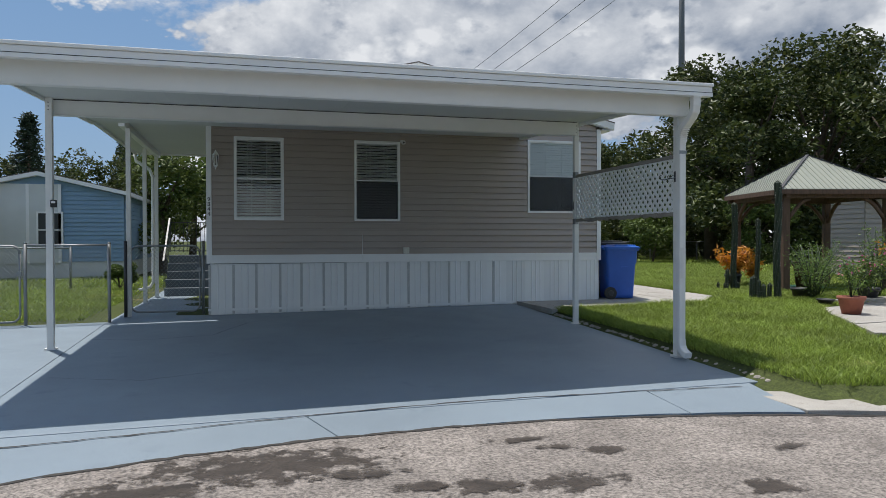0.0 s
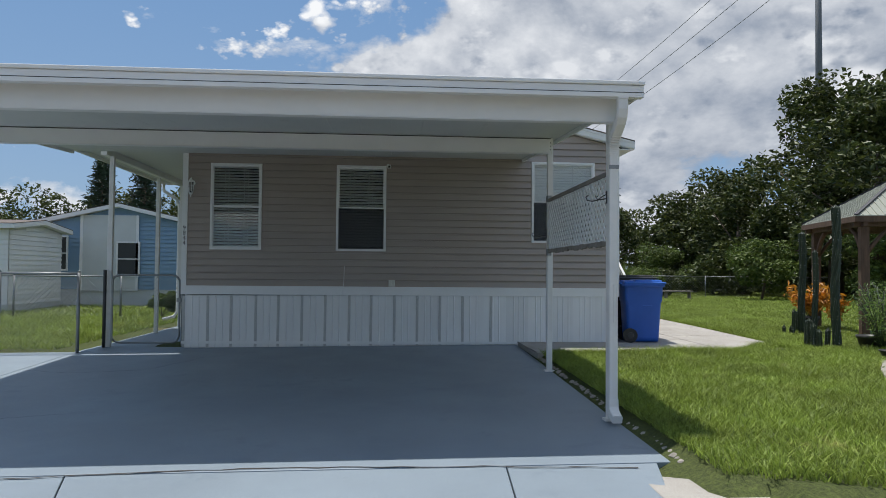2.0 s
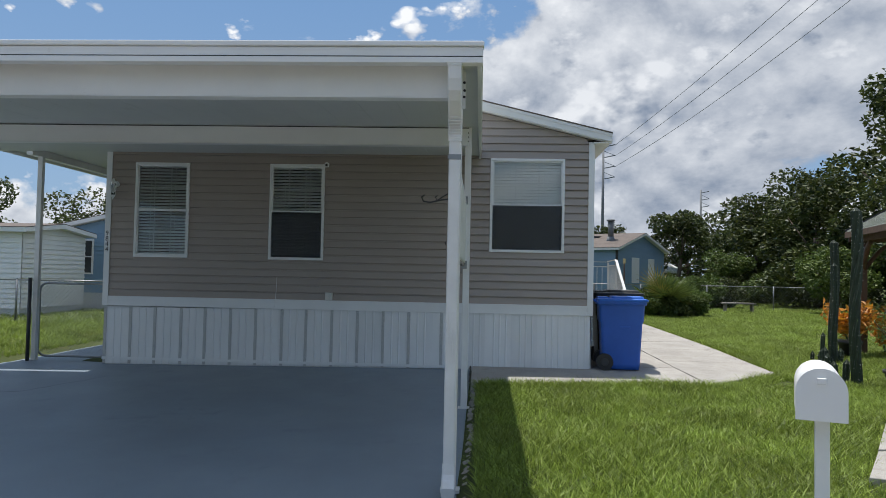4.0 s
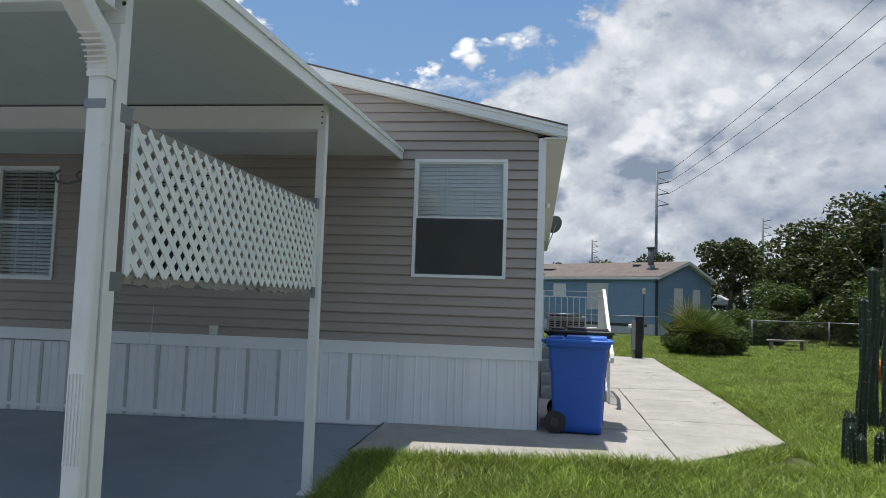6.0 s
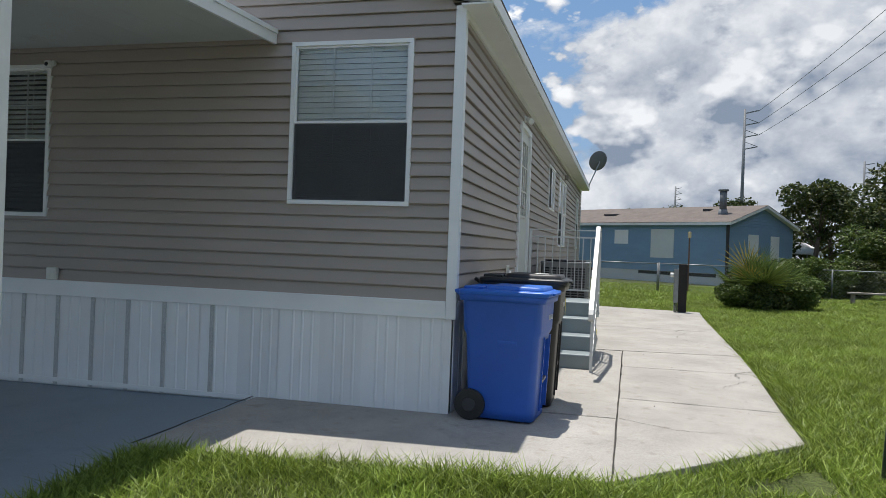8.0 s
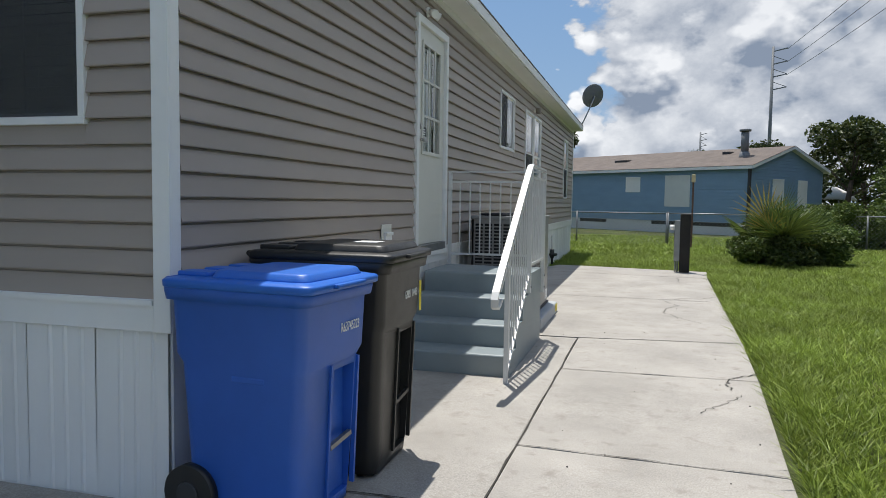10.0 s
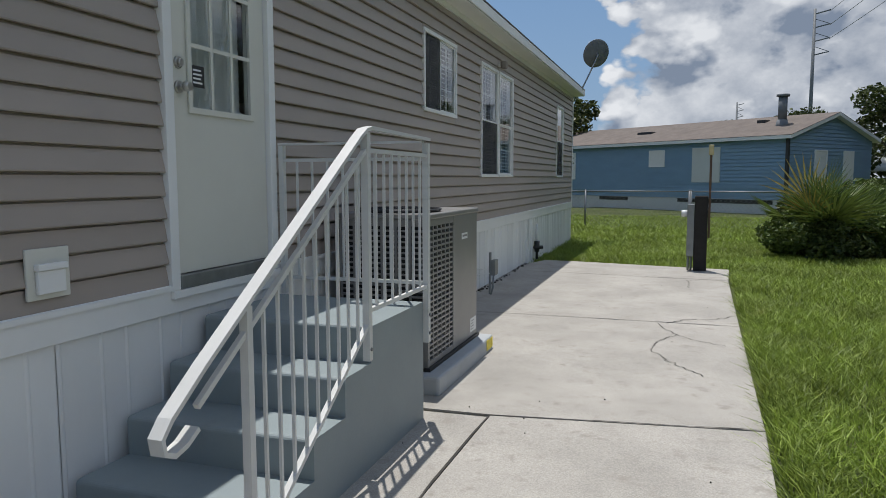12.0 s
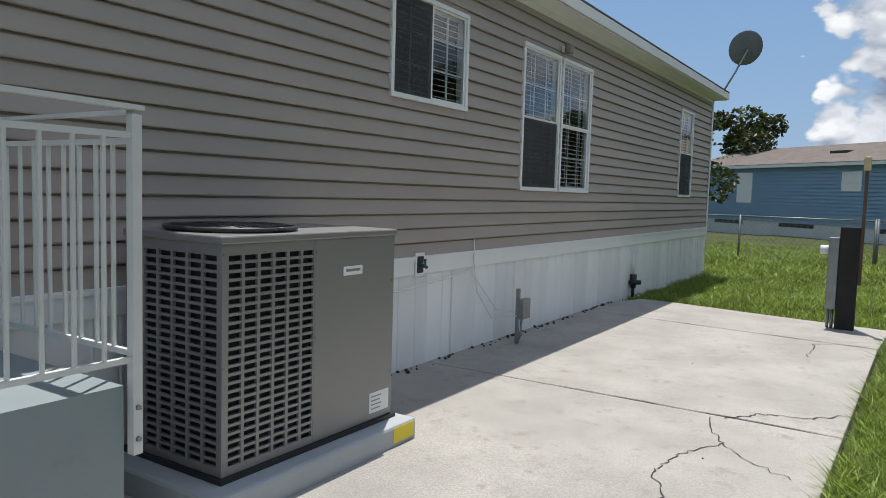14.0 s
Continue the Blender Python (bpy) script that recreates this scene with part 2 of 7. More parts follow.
def ragged(m, core, strength):
    """A stain that soaks away into the surface round it."""
    nt = m.node_tree
    co = nt.nodes.new("ShaderNodeTexCoord")
    off = nt.nodes.new("ShaderNodeVectorMath")
    off.operation = "SUBTRACT"
    off.inputs[1].default_value = (0.5, 0.5, 0.5)
    nt.links.new(co.outputs["Generated"], off.inputs[0])
    flat = nt.nodes.new("ShaderNodeVectorMath")
    flat.operation = "MULTIPLY"
    flat.inputs[1].default_value = (2.0, 2.0, 0.0)
    nt.links.new(off.outputs[0], flat.inputs[0])
    ln = nt.nodes.new("ShaderNodeVectorMath")
    ln.operation = "LENGTH"
    nt.links.new(flat.outputs[0], ln.inputs[0])
    nz = nt.nodes.new("ShaderNodeTexNoise")
    nz.inputs["Scale"].default_value = 6.5
    nz.inputs["Detail"].default_value = 9.0
    nz.inputs["Roughness"].default_value = 0.68
    nt.links.new(co.outputs["Object"], nz.inputs["Vector"])
    a = nt.nodes.new("ShaderNodeMath")
    a.operation = "MULTIPLY_ADD"
    a.inputs[1].default_value = 3.2
    a.inputs[2].default_value = -1.6 + core
    nt.links.new(nz.outputs[0], a.inputs[0])
    d = nt.nodes.new("ShaderNodeMath")
    d.operation = "SUBTRACT"
    nt.links.new(a.outputs[0], d.inputs[0])
    nt.links.new(ln.outputs["Value"], d.inputs[1])
    r = nt.nodes.new("ShaderNodeMapRange")
    for i, v in enumerate((0.0, 0.35, 0.0, strength)):
        r.inputs[i + 1].default_value = v
    nt.links.new(d.outputs[0], r.inputs[0])
    tr = nt.nodes.new("ShaderNodeBsdfTransparent")
    mx = nt.nodes.new("ShaderNodeMixShader")
    nt.links.new(r.outputs[0], mx.inputs[0])
    nt.links.new(tr.outputs[0], mx.inputs[1])
    nt.links.new(nt.nodes["Principled BSDF"].outputs[0], mx.inputs[2])
    nt.links.new(mx.outputs[0], nt.nodes["Material Output"].inputs[0])


ragged(M_STAIN, 0.72, 0.85)
M_TERRA = material("terracotta", (0.32, 0.11, 0.07), 0.75, vary=0.15, scale=6, fine=40, bump=0.2)
M_STONE = material("edging_stone", (0.30, 0.27, 0.24), 0.9, vary=0.3, scale=12, fine=50, bump=0.5)
M_YELLOW = material("yellow_sticker", (0.75, 0.60, 0.03), 0.5, vary=0.05, scale=6, bump=0.0)
M_LABEL = material("white_label", (0.78, 0.78, 0.76), 0.45, vary=0.03, scale=8, bump=0.0)
M_INK = material("dark_ink", (0.02, 0.02, 0.02), 0.5, vary=0.1, scale=8, bump=0.0)
M_BRASS = material("satin_nickel", (0.55, 0.53, 0.50), 0.28, 0.9, vary=0.05, scale=9, bump=0.0)
M_PVC = material("white_pvc", (0.72, 0.72, 0.70), 0.35, vary=0.05, scale=5, bump=0.05)
M_TURF = material("green_mat", (0.045, 0.16, 0.095), 0.9, vary=0.15, scale=4, fine=90, bump=0.4)
M_POLE = material("pole_grey", (0.16, 0.17, 0.18), 0.6, vary=0.1, scale=3, bump=0.1)
M_GREENSIDE = material("far_wood", (0.03, 0.05, 0.018), 0.9, vary=0.4, scale=0.25, fine=2, bump=0.0)


def let_light_through(m, share):
    """Thin leaves pass some of the light that falls on their far side."""
    nt = m.node_tree
    b = nt.nodes["Principled BSDF"]
    tr = nt.nodes.new("ShaderNodeBsdfTranslucent")
    nt.links.new(b.inputs["Base Color"].links[0].from_socket, tr.inputs["Color"])
    mx = nt.nodes.new("ShaderNodeMixShader")
    mx.inputs[0].default_value = share
    nt.links.new(b.outputs[0], mx.inputs[1])
    nt.links.new(tr.outputs[0], mx.inputs[2])
    nt.links.new(mx.outputs[0], nt.nodes["Material Output"].inputs[0])


for leafy, share in ((M_GRASS, 0.35), (M_LEAF2, 0.22), (M_LEAF, 0.2), (M_FERN, 0.35), (M_ORANGE, 0.35), (M_PINK, 0.3)):
    let_light_through(leafy, share)


def glass_material():
    m = bpy.data.materials.new("window_glass")
    m.use_nodes = True
    b = m.node_tree.nodes["Principled BSDF"]
    b.inputs["Base Color"].default_value = (0.9, 0.93, 0.92, 1)
    b.inputs["Roughness"].default_value = 0.02
    b.inputs["Transmission Weight"].default_value = 1.0
    b.inputs["IOR"].default_value = 1.45
    return m


M_GLASS = glass_material()


# ---- building helpers ----
def box(bm, x0, x1, y0, y1, z0, z1):
    v = [bm.verts.new((x, y, z)) for z in (z0, z1) for x, y in ((x0, y0), (x1, y0), (x1, y1), (x0, y1))]
    for f in ((3, 2, 1, 0), (4, 5, 6, 7), (0, 1, 5, 4), (1, 2, 6, 5), (2, 3, 7, 6), (3, 0, 4, 7)):
        bm.faces.new([v[i] for i in f])
    return v


def boxed(*dims, bevel=0.0):
    bm = bmesh.new()
    box(bm, *dims)
    if bevel:
        bmesh.ops.bevel(bm, geom=bm.edges[:], offset=bevel, segments=2, affect="EDGES", profile=0.5)
    return bm


def tube(bm, p, q, r, r2=None, seg=10, caps=True):
    p, q = Vector(p), Vector(q)
    d = (q - p)
    a = d.orthogonal().normalized()
    b = d.normalized().cross(a)
    r2 = r if r2 is None else r2
    rings = []
    for c, rr in ((p, r), (q, r2)):
        rings.append([bm.verts.new(c + (a * math.cos(2 * math.pi * i / seg) + b * math.sin(2 * math.pi * i / seg)) * rr) for i in range(seg)])
    for i in range(seg):
        j = (i + 1) % seg
        f = bm.faces.new((rings[0][i], rings[0][j], rings[1][j], rings[1][i]))
        f.smooth = True
    if caps:
        bm.faces.new(rings[0][::-1])
        bm.faces.new(rings[1])


def sweep(bm, pts, r, seg=8, closed=False):
    """A pipe through points."""
    pts = [Vector(p) for p in pts]
    rings = []
    prev = None
    for i, p in enumerate(pts):
        d = (pts[min(i + 1, len(pts) - 1)] - pts[max(i - 1, 0)]).normalized()
        a = d.orthogonal() if prev is None else prev - d * prev.dot(d)
        a.normalize()
        prev = a
        b = d.cross(a)
        rings.append([bm.verts.new(p + (a * math.cos(2 * math.pi * k / seg) + b * math.sin(2 * math.pi * k / seg)) * r) for k in range(seg)])
    for u, w in zip(rings, rings[1:]):
        for i in range(seg):
            j = (i + 1) % seg
            bm.faces.new((u[i], u[j], w[j], w[i])).smooth = True
    bm.faces.new(rings[0][::-1])
    bm.faces.new(rings[-1])


def bar(bm, p, q, w, h, up=(0, 0, 1)):
    """A square bar from p to q, w across and h along up."""
    p, q, up = Vector(p), Vector(q), Vector(up)
    d = (q - p).normalized()
    s = d.cross(up).normalized()
    u = s.cross(d).normalized()
    v = [bm.verts.new(c + s * (a * w / 2) + u * (b * h / 2)) for c in (p, q) for a, b in ((-1, -1), (1, -1), (1, 1), (-1, 1))]
    for f in ((0, 1, 2, 3), (7, 6, 5, 4), (0, 4, 5, 1), (1, 5, 6, 2), (2, 6, 7, 3), (3, 7, 4, 0)):
        bm.faces.new([v[i] for i in f])


def prism(bm, pts, z0, z1):
    lo = [bm.verts.new((x, y, z0(x, y) if callable(z0) else z0)) for x, y in pts]
    hi = [bm.verts.new((x, y, z1(x, y) if callable(z1) else z1)) for x, y in pts]
    bm.faces.new(lo[::-1])
    bm.faces.new(hi)
    for i in range(len(pts)):
        j = (i + 1) % len(pts)
        bm.faces.new((lo[i], lo[j], hi[j], hi[i]))


def mesh_of(name, bm, mat):
    bmesh.ops.recalc_face_normals(bm, faces=bm.faces[:])
    me = bpy.data.meshes.new(name)
    bm.to_mesh(me)
    bm.free()
    me.materials.append(mat)
    return me


def part(name, bm, mat, parent=None, label="", kind=""):
    """Links a bmesh, in world coordinates, as one mesh object under a thing or under a part."""
    me = bm if isinstance(bm, bpy.types.Mesh) else mesh_of(name, bm, mat)
    ob = new(name, me)
    if parent is not None:
        ob.parent = parent
        ob.matrix_parent_inverse = base_of(parent).inverted()
    return tagged(ob, label, kind=kind)


def base_of(ob):
    m = ob.matrix_basis.copy()
    while ob.parent is not None:
        m = ob.parent.matrix_basis @ ob.matrix_parent_inverse @ m
        ob = ob.parent
    return m


def thing(name, at, label, category, group="", kind=""):
    ob = new(name)
    ob.empty_display_size = 0.2
    ob.location = at
    return tagged(ob, label, category, group, kind)


def solid(name, bm, mat, label, category, kind="", group=""):
    return tagged(part(name, bm, mat), label, category, group, kind)


# ---- ground ----
def drive_z(x, y):
    return -0.04 + 0.0275 * min(y, 0.0) - 0.011 * max(0.0, -1.9 - x)


def lerp(a, b, t):
    return a + (b - a) * max(0.0, min(1.0, t))


ROAD_C, ROAD_R, ROAD_Z = (-5.2, -18.0), 10.02, -0.30


def ground_z(x, y):
    right = 0.0 + 0.021 * max(-9.0, min(0.0, y + 0.8))
    left = min(drive_z(max(x, -12.0), max(y, -9.0)) - 0.02, 0.0)
    z = lerp(right, left, (-1.85 - x) / 0.5)
    if -20.5 < x < -1.75 and -9.5 < y < (0.3 if x > -9.3 else -0.6):
        z = drive_z(x, y) - 0.06
    if -2.0 < x < 3.2 and -1.6 < y < 13.5:
        z = min(z, -0.03)
    r = math.hypot(x - ROAD_C[0], y - ROAD_C[1])
    if r < ROAD_R + 0.35 or (abs(x - ROAD_C[0]) < 4.0 and y < -18):
        z = ROAD_Z - 0.12
    return z


def axis_lines(lo, hi, step, far):
    fine = list(np.arange(lo, hi + 1e-6, step))
    out = []
    d = step
    a = lo
    while a > -far:
        d *= 1.35
        a -= d
        out.append(a)
    out = out[::-1] + fine
    d, a = step, hi
    while a < far:
        d *= 1.35
        a += d
        out.append(a)
    return out


def build_ground():
    xs, ys = axis_lines(-14.0, 13.0, 0.3, 1500), axis_lines(-11.0, 22.0, 0.3, 1500)
    verts = [(x, y, ground_z(x, y) + 0.012 * noise.noise((x * 0.8, y * 0.8, 0))) for y in ys for x in xs]
    w = len(xs)
    faces = [(j * w + i, j * w + i + 1, (j + 1) * w + i + 1, (j + 1) * w + i) for j in range(len(ys) - 1) for i in range(w - 1)]
    me = bpy.data.meshes.new("ground")
    me.from_pydata(verts, [], faces)
    me.materials.append(M_SOIL)
    for p in me.polygons:
        p.use_smooth = True
    tagged(new("ground", me), "green lawn soil with dry patches", "ground", kind="structure")


build_ground()


def arc_y(x, extra=0.0):
    return ROAD_C[1] + math.sqrt((ROAD_R + extra) ** 2 - (x - ROAD_C[0]) ** 2)


def build_road():
    bm = bmesh.new()
    pts = [(ROAD_C[0] + ROAD_R * math.cos(a), ROAD_C[1] + ROAD_R * math.sin(a)) for a in np.linspace(radians(-65), radians(245), 90)]
    pts += [(ROAD_C[0] - 4.2, -120.0), (ROAD_C[0] + 4.2, -120.0)]
    prism(bm, pts, ROAD_Z - 0.1, ROAD_Z)
    solid("road", bm, M_ROAD, "worn grey-brown asphalt cul-de-sac with oil stains", "road", "structure")


build_road()


def slab(name, pts, z1, mat, parent, thick=0.14, bevel=0.008):
    bm = bmesh.new()
    prism(bm, pts, lambda x, y: z1(x, y) - thick, z1)
    if bevel:
        top = [e for e in bm.edges if all(abs(v.co.z - z1(v.co.x, v.co.y)) < 1e-5 for v in e.verts)]
        bmesh.ops.bevel(bm, geom=top, offset=bevel, segments=2, affect="EDGES", profile=0.5)
    return part(name, bm, mat, parent)


# painted driveway: one sheet of slabs under the carport, an apron of three slabs along the road
driveway = thing("driveway", (-5.5, -4, -0.2), "blue-grey painted concrete driveway with cracks", "driveway", kind="structure")
DX = [-20.0, -9.42, -1.86]
CR = -7.28
slab("slab", [(-9.42, CR + 0.006), (-1.88, CR + 0.006), (-1.86, -0.002), (-9.42, -0.002)], drive_z, M_PAINTED, driveway)
slab("slab", [(-20, CR + 0.006), (-9.428, CR + 0.006), (-9.428, -0.42), (-20, -0.42)], lambda x, y: drive_z(x, y), M_PAINTED, driveway)
slab("slab", [(-9.42, 0.004), (-7.83, 0.004), (-7.83, 14.0), (-9.42, 14.0)], lambda x, y: -0.13, M_PAINTED, driveway)


def apron(x0, x1, s0=0.0, s1=0.0):
    xs = np.linspace(x0, x1, 9)
    pts = [(x, arc_y(x, 0.03)) for x in xs]
    top = [(x1 + s1, CR - 0.006), (x0 + s0, CR - 0.006)]
    slab("slab", pts + top, lambda x, y: drive_z(x, y) - 0.004, M_PAINTED, driveway)


apron(-12.2, -6.36, 0, -0.22)
apron(-6.35, -3.28, -0.22, 0.06)
apron(-3.27, -2.28, 0.06, 0.28)
# plain kerb strip that goes on along the lawn
pavement = thing("pavement", (-1, -8.6, -0.25), "bare concrete kerb strip beside the lawn", "pavement", kind="structure")
for x0, x1 in ((-2.26, 0.1), (0.11, 1.9), (1.91, 3.4)):
    xs = np.linspace(x0, x1, 7)
    slab("slab", [(x, arc_y(x, 0.03)) for x in xs] + [(x, arc_y(x, 0.03) + lerp(0.86, 0.55, (x + 2.2) / 3.0)) for x in xs[::-1]], lambda x, y: -0.262, M_CONCRETE, pavement)


def ribbon(bm, pts, w, z, seed=1, jag=0.03, n=10):
    """A thin wandering strip of dirt in a joint or crack."""
    rnd = random.Random(seed)
    line = []
    for (ax, ay), (bx, by) in zip(pts, pts[1:]):
        for k in range(n):
            t = k / n
            line.append(Vector((ax + (bx - ax) * t + rnd.uniform(-jag, jag), ay + (by - ay) * t + rnd.uniform(-jag, jag), 0)))
    line.append(Vector((*pts[-1], 0)))
    rows = []
    for i, p in enumerate(line):
        d = (line[min(i + 1, len(line) - 1)] - line[max(0, i - 1)]).normalized()
        s = Vector((-d.y, d.x, 0)) * w * rnd.uniform(0.35, 1.0) * 0.5
        rows.append([bm.verts.new((q.x, q.y, z(q.x, q.y))) for q in (p - s, p + s)])
    for a, b in zip(rows, rows[1:]):
        bm.faces.new((a[0], a[1], b[1], b[0]))


def crack(parent, pts, w, z, seed, jag=0.03):
    bm = bmesh.new()
    ribbon(bm, pts, w, z, seed, jag)
    part("crack", bm, M_CRACK, parent, "dark dirt-filled crack")


up4 = lambda x, y: drive_z(x, y) + 0.004
crack(driveway, [(-9.3, -7.62), (-8.0, -7.5), (-6.5, -7.3), (-5.0, -7.22), (-3.4, -7.3), (-2.2, -7.42)], 0.028, up4, 3, 0.012)
crack(driveway, [(-9.3, -2.3), (-8.6, -2.6), (-7.6, -2.4), (-7.1, -1.2)], 0.012, up4, 4, 0.02)
crack(driveway, [(-9.2, -5.0), (-8.2, -5.4), (-7.5, -5.2)], 0.012, up4, 5, 0.02)

# side path
side_path = thing("side_path", (1.5, 5, 0), "weathered pale concrete path with cracks and joints", "path", kind="structure")


def path_z(x, y):
    return 0.012 + 0.0045 * max(0.0, y)


G = 0.008
slab("slab", [(-1.84, -1.78), (-0.3, -1.62), (-0.3, 0.42), (-0.02, 0.42), (-0.02, -0.04), (-1.84, -0.04)][:2] + [(1.40 - G, -1.40), (1.42 - G, 0.40 - G), (0.0, 0.36 - G), (0.0, -0.03), (-1.84, -0.03)], path_z, M_CONCRETE, side_path)
slab("slab", [(0.0, 0.37), (1.42 - G, 0.41), (1.47 - G, 4.82 - G), (0.0, 4.78 - G)], path_z, M_CONCRETE, side_path)
slab("slab", [(1.40, -1.40), (2.86, 0.10), (2.92, 1.25 - G), (1.43, 1.32 - G)], path_z, M_CONCRETE, side_path)
slab("slab", [(1.43, 1.32), (2.92, 1.25), (3.06, 3.42 - G), (1.455, 3.36 - G)], path_z, M_CONCRETE, side_path)
slab("slab", [(1.455, 3.36), (3.06, 3.42), (3.13, 5.07 - G), (1.47, 4.85 - G)], path_z, M_CONCRETE, side_path)
slab("slab", [(0.0, 4.82), (1.47, 4.86), (3.13, 5.08), (3.20, 8.25 - G), (0.0, 8.25 - G)], path_z, M_CONCRETE, side_path)
slab("slab", [(0.0, 8.25), (3.20, 8.25), (3.28, 11.6 - G), (0.0, 11.9 - G)], path_z, M_CONCRETE, side_path)
slab("slab", [(0.0, 11.9), (3.28, 11.6), (3.36, 12.95), (2.3, 13.1), (0.72, 13.4), (0.25, 13.4), (0.0, 12.6)], path_z, M_CONCRETE, side_path)
pz4 = lambda x, y: path_z(x, y) + 0.004
for k, (pts, w) in enumerate((
        ([(3.07, 3.66), (2.87, 3.48), (2.79, 3.25), (2.81, 3.06)], 0.03),
        ([(2.88, 2.91), (2.66, 2.56), (2.52, 2.31)], 0.012),
        ([(3.18, 8.78), (2.94, 8.54), (2.69, 8.46), (2.50, 8.2)], 0.024),
        ([(2.39, 8.14), (2.59, 7.67), (2.45, 7.38), (2.37, 6.99), (2.52, 6.63), (2.8, 6.2)], 0.018),
        ([(2.59, 7.67), (2.73, 7.48), (3.02, 7.29)], 0.012),
        ([(1.43, 0.4), (1.9, 0.15), (2.4, 0.2)], 0.012),
        ([(2.73, 10.72), (2.71, 11.44), (3.01, 11.62), (3.21, 11.69)], 0.018),
        ([(0.0, 0.37), (0.7, 0.38), (1.42, 0.4)], 0.014),
        ([(1.40, -1.4), (1.43, 1.3), (1.47, 4.83)], 0.016),
        ([(0.9, 4.80), (1.47, 4.84), (3.13, 5.075)], 0.012),
        ([(0.6, 8.25), (3.2, 8.25)], 0.010), ([(0.5, 11.85), (3.28, 11.6)], 0.016),
        ([(1.43, 1.32), (2.92, 1.25)], 0.010), ([(1.46, 3.36), (3.06, 3.42)], 0.010),
        ([(-1.86, -1.75), (-1.86, -0.05)], 0.03))):
    crack(side_path, pts, w * (1.0 if k > 6 else 0.62), pz4, 20 + k, 0.010 if k > 6 else 0.022)

# oil stains and grit on the road
road = bpy.data.objects["road"]


def stain(x, y, rx, ry, seed):
    bm = bmesh.new()
    pts = []
    for k in range(64):
        a = 2 * math.pi * k / 64
        pts.append(bm.verts.new((x + 1.25 * rx * math.cos(a), y + 1.25 * ry * math.sin(a), ROAD_Z + 0.003 + 0.0011 * seed)))
    bm.faces.new(pts)
    part("stain", bm, M_STAIN, road, "dark oil stain")


for k, (x, y, rx, ry) in enumerate(((-6.95, -8.65, 0.95, 0.42), (-7.75, -9.0, 0.6, 0.25), (-4.5, -8.92, 0.24, 0.12), (-5.05, -9.5, 0.42, 0.18), (-5.65, -9.42, 0.3, 0.16), (-3.9, -9.9, 0.28, 0.16), (-5.0, -8.5, 0.3, 0.08), (-4.8, -8.75, 0.16, 0.07), (-6.0, -9.35, 0.2, 0.1), (-3.2, -9.2, 0.2, 0.1), (-6.4, -9.0, 0.35, 0.12))):
    stain(x, y, rx, ry, k)
bm = bmesh.new()
ribbon(bm, [(x, arc_y(x, -0.005)) for x in np.linspace(-11.5, 1.5, 14)], 0.075, lambda x, y: ROAD_Z + 0.005, 77, 0.012)
part("grit", bm, M_CRACK, road, "dark grit along the kerb")

# neighbour's patio beside the gazebo
patio = thing("patio", (4, -3.5, 0), "light grey concrete patio slab by the gazebo", "patio", kind="structure")
slab("slab", [(1.75, -4.85), (6.6, -4.3), (9.5, -3.2), (9.5, -0.9), (3.2, -2.6), (2.5, -3.6)], lambda x, y: -0.01, M_CONCRETE, patio)
slab("slab", [(1.2, -5.75), (1.74, -4.87), (6.6, -4.32), (9.5, -3.22), (9.5, -9)], lambda x, y: -0.02, M_CONCRETE, patio)

# ---- the house ----
HX0, HX1, HY0, HY1 = -7.8, 0.0, 0.0, 18.25
TRIM0, TRIM1, COURSE, WALLTOP = 0.835, 0.99, 0.1213, 3.52
SIDE_COURSE = 0.985
RIDGE_X, SLOPE = -3.9, 0.242


def roof_z(x):
    return 3.70 + SLOPE * (min(0.28 - x, x + 8.08))


FRONT = [(-7.335, -6.465, 1.64, 3.15), (-5.125, -4.26, 1.635, 3.15), (-1.59, -0.445, 1.82, 3.28)]
SIDE = [(3.63, 4.66, 0.99, 3.20), (7.625, 8.745, 2.28, 3.11), (9.875, 10.79, 1.59, 3.10), (10.86, 11.75, 1.59, 3.10), (15.95, 16.78, 1.59, 3.10)]


def spans(lo, hi, z0, z1, holes):
    """Stretches of a course that miss the openings."""
    cuts = sorted((a, b) for a, b, c, d in holes if c < z1 - 0.005 and d > z0 + 0.005)
    out, at = [], lo
    for a, b in cuts:
        if a > at + 0.01:
            out.append((at, a))
        at = max(at, b)
    if hi > at + 0.01:
        out.append((at, hi))
    return out


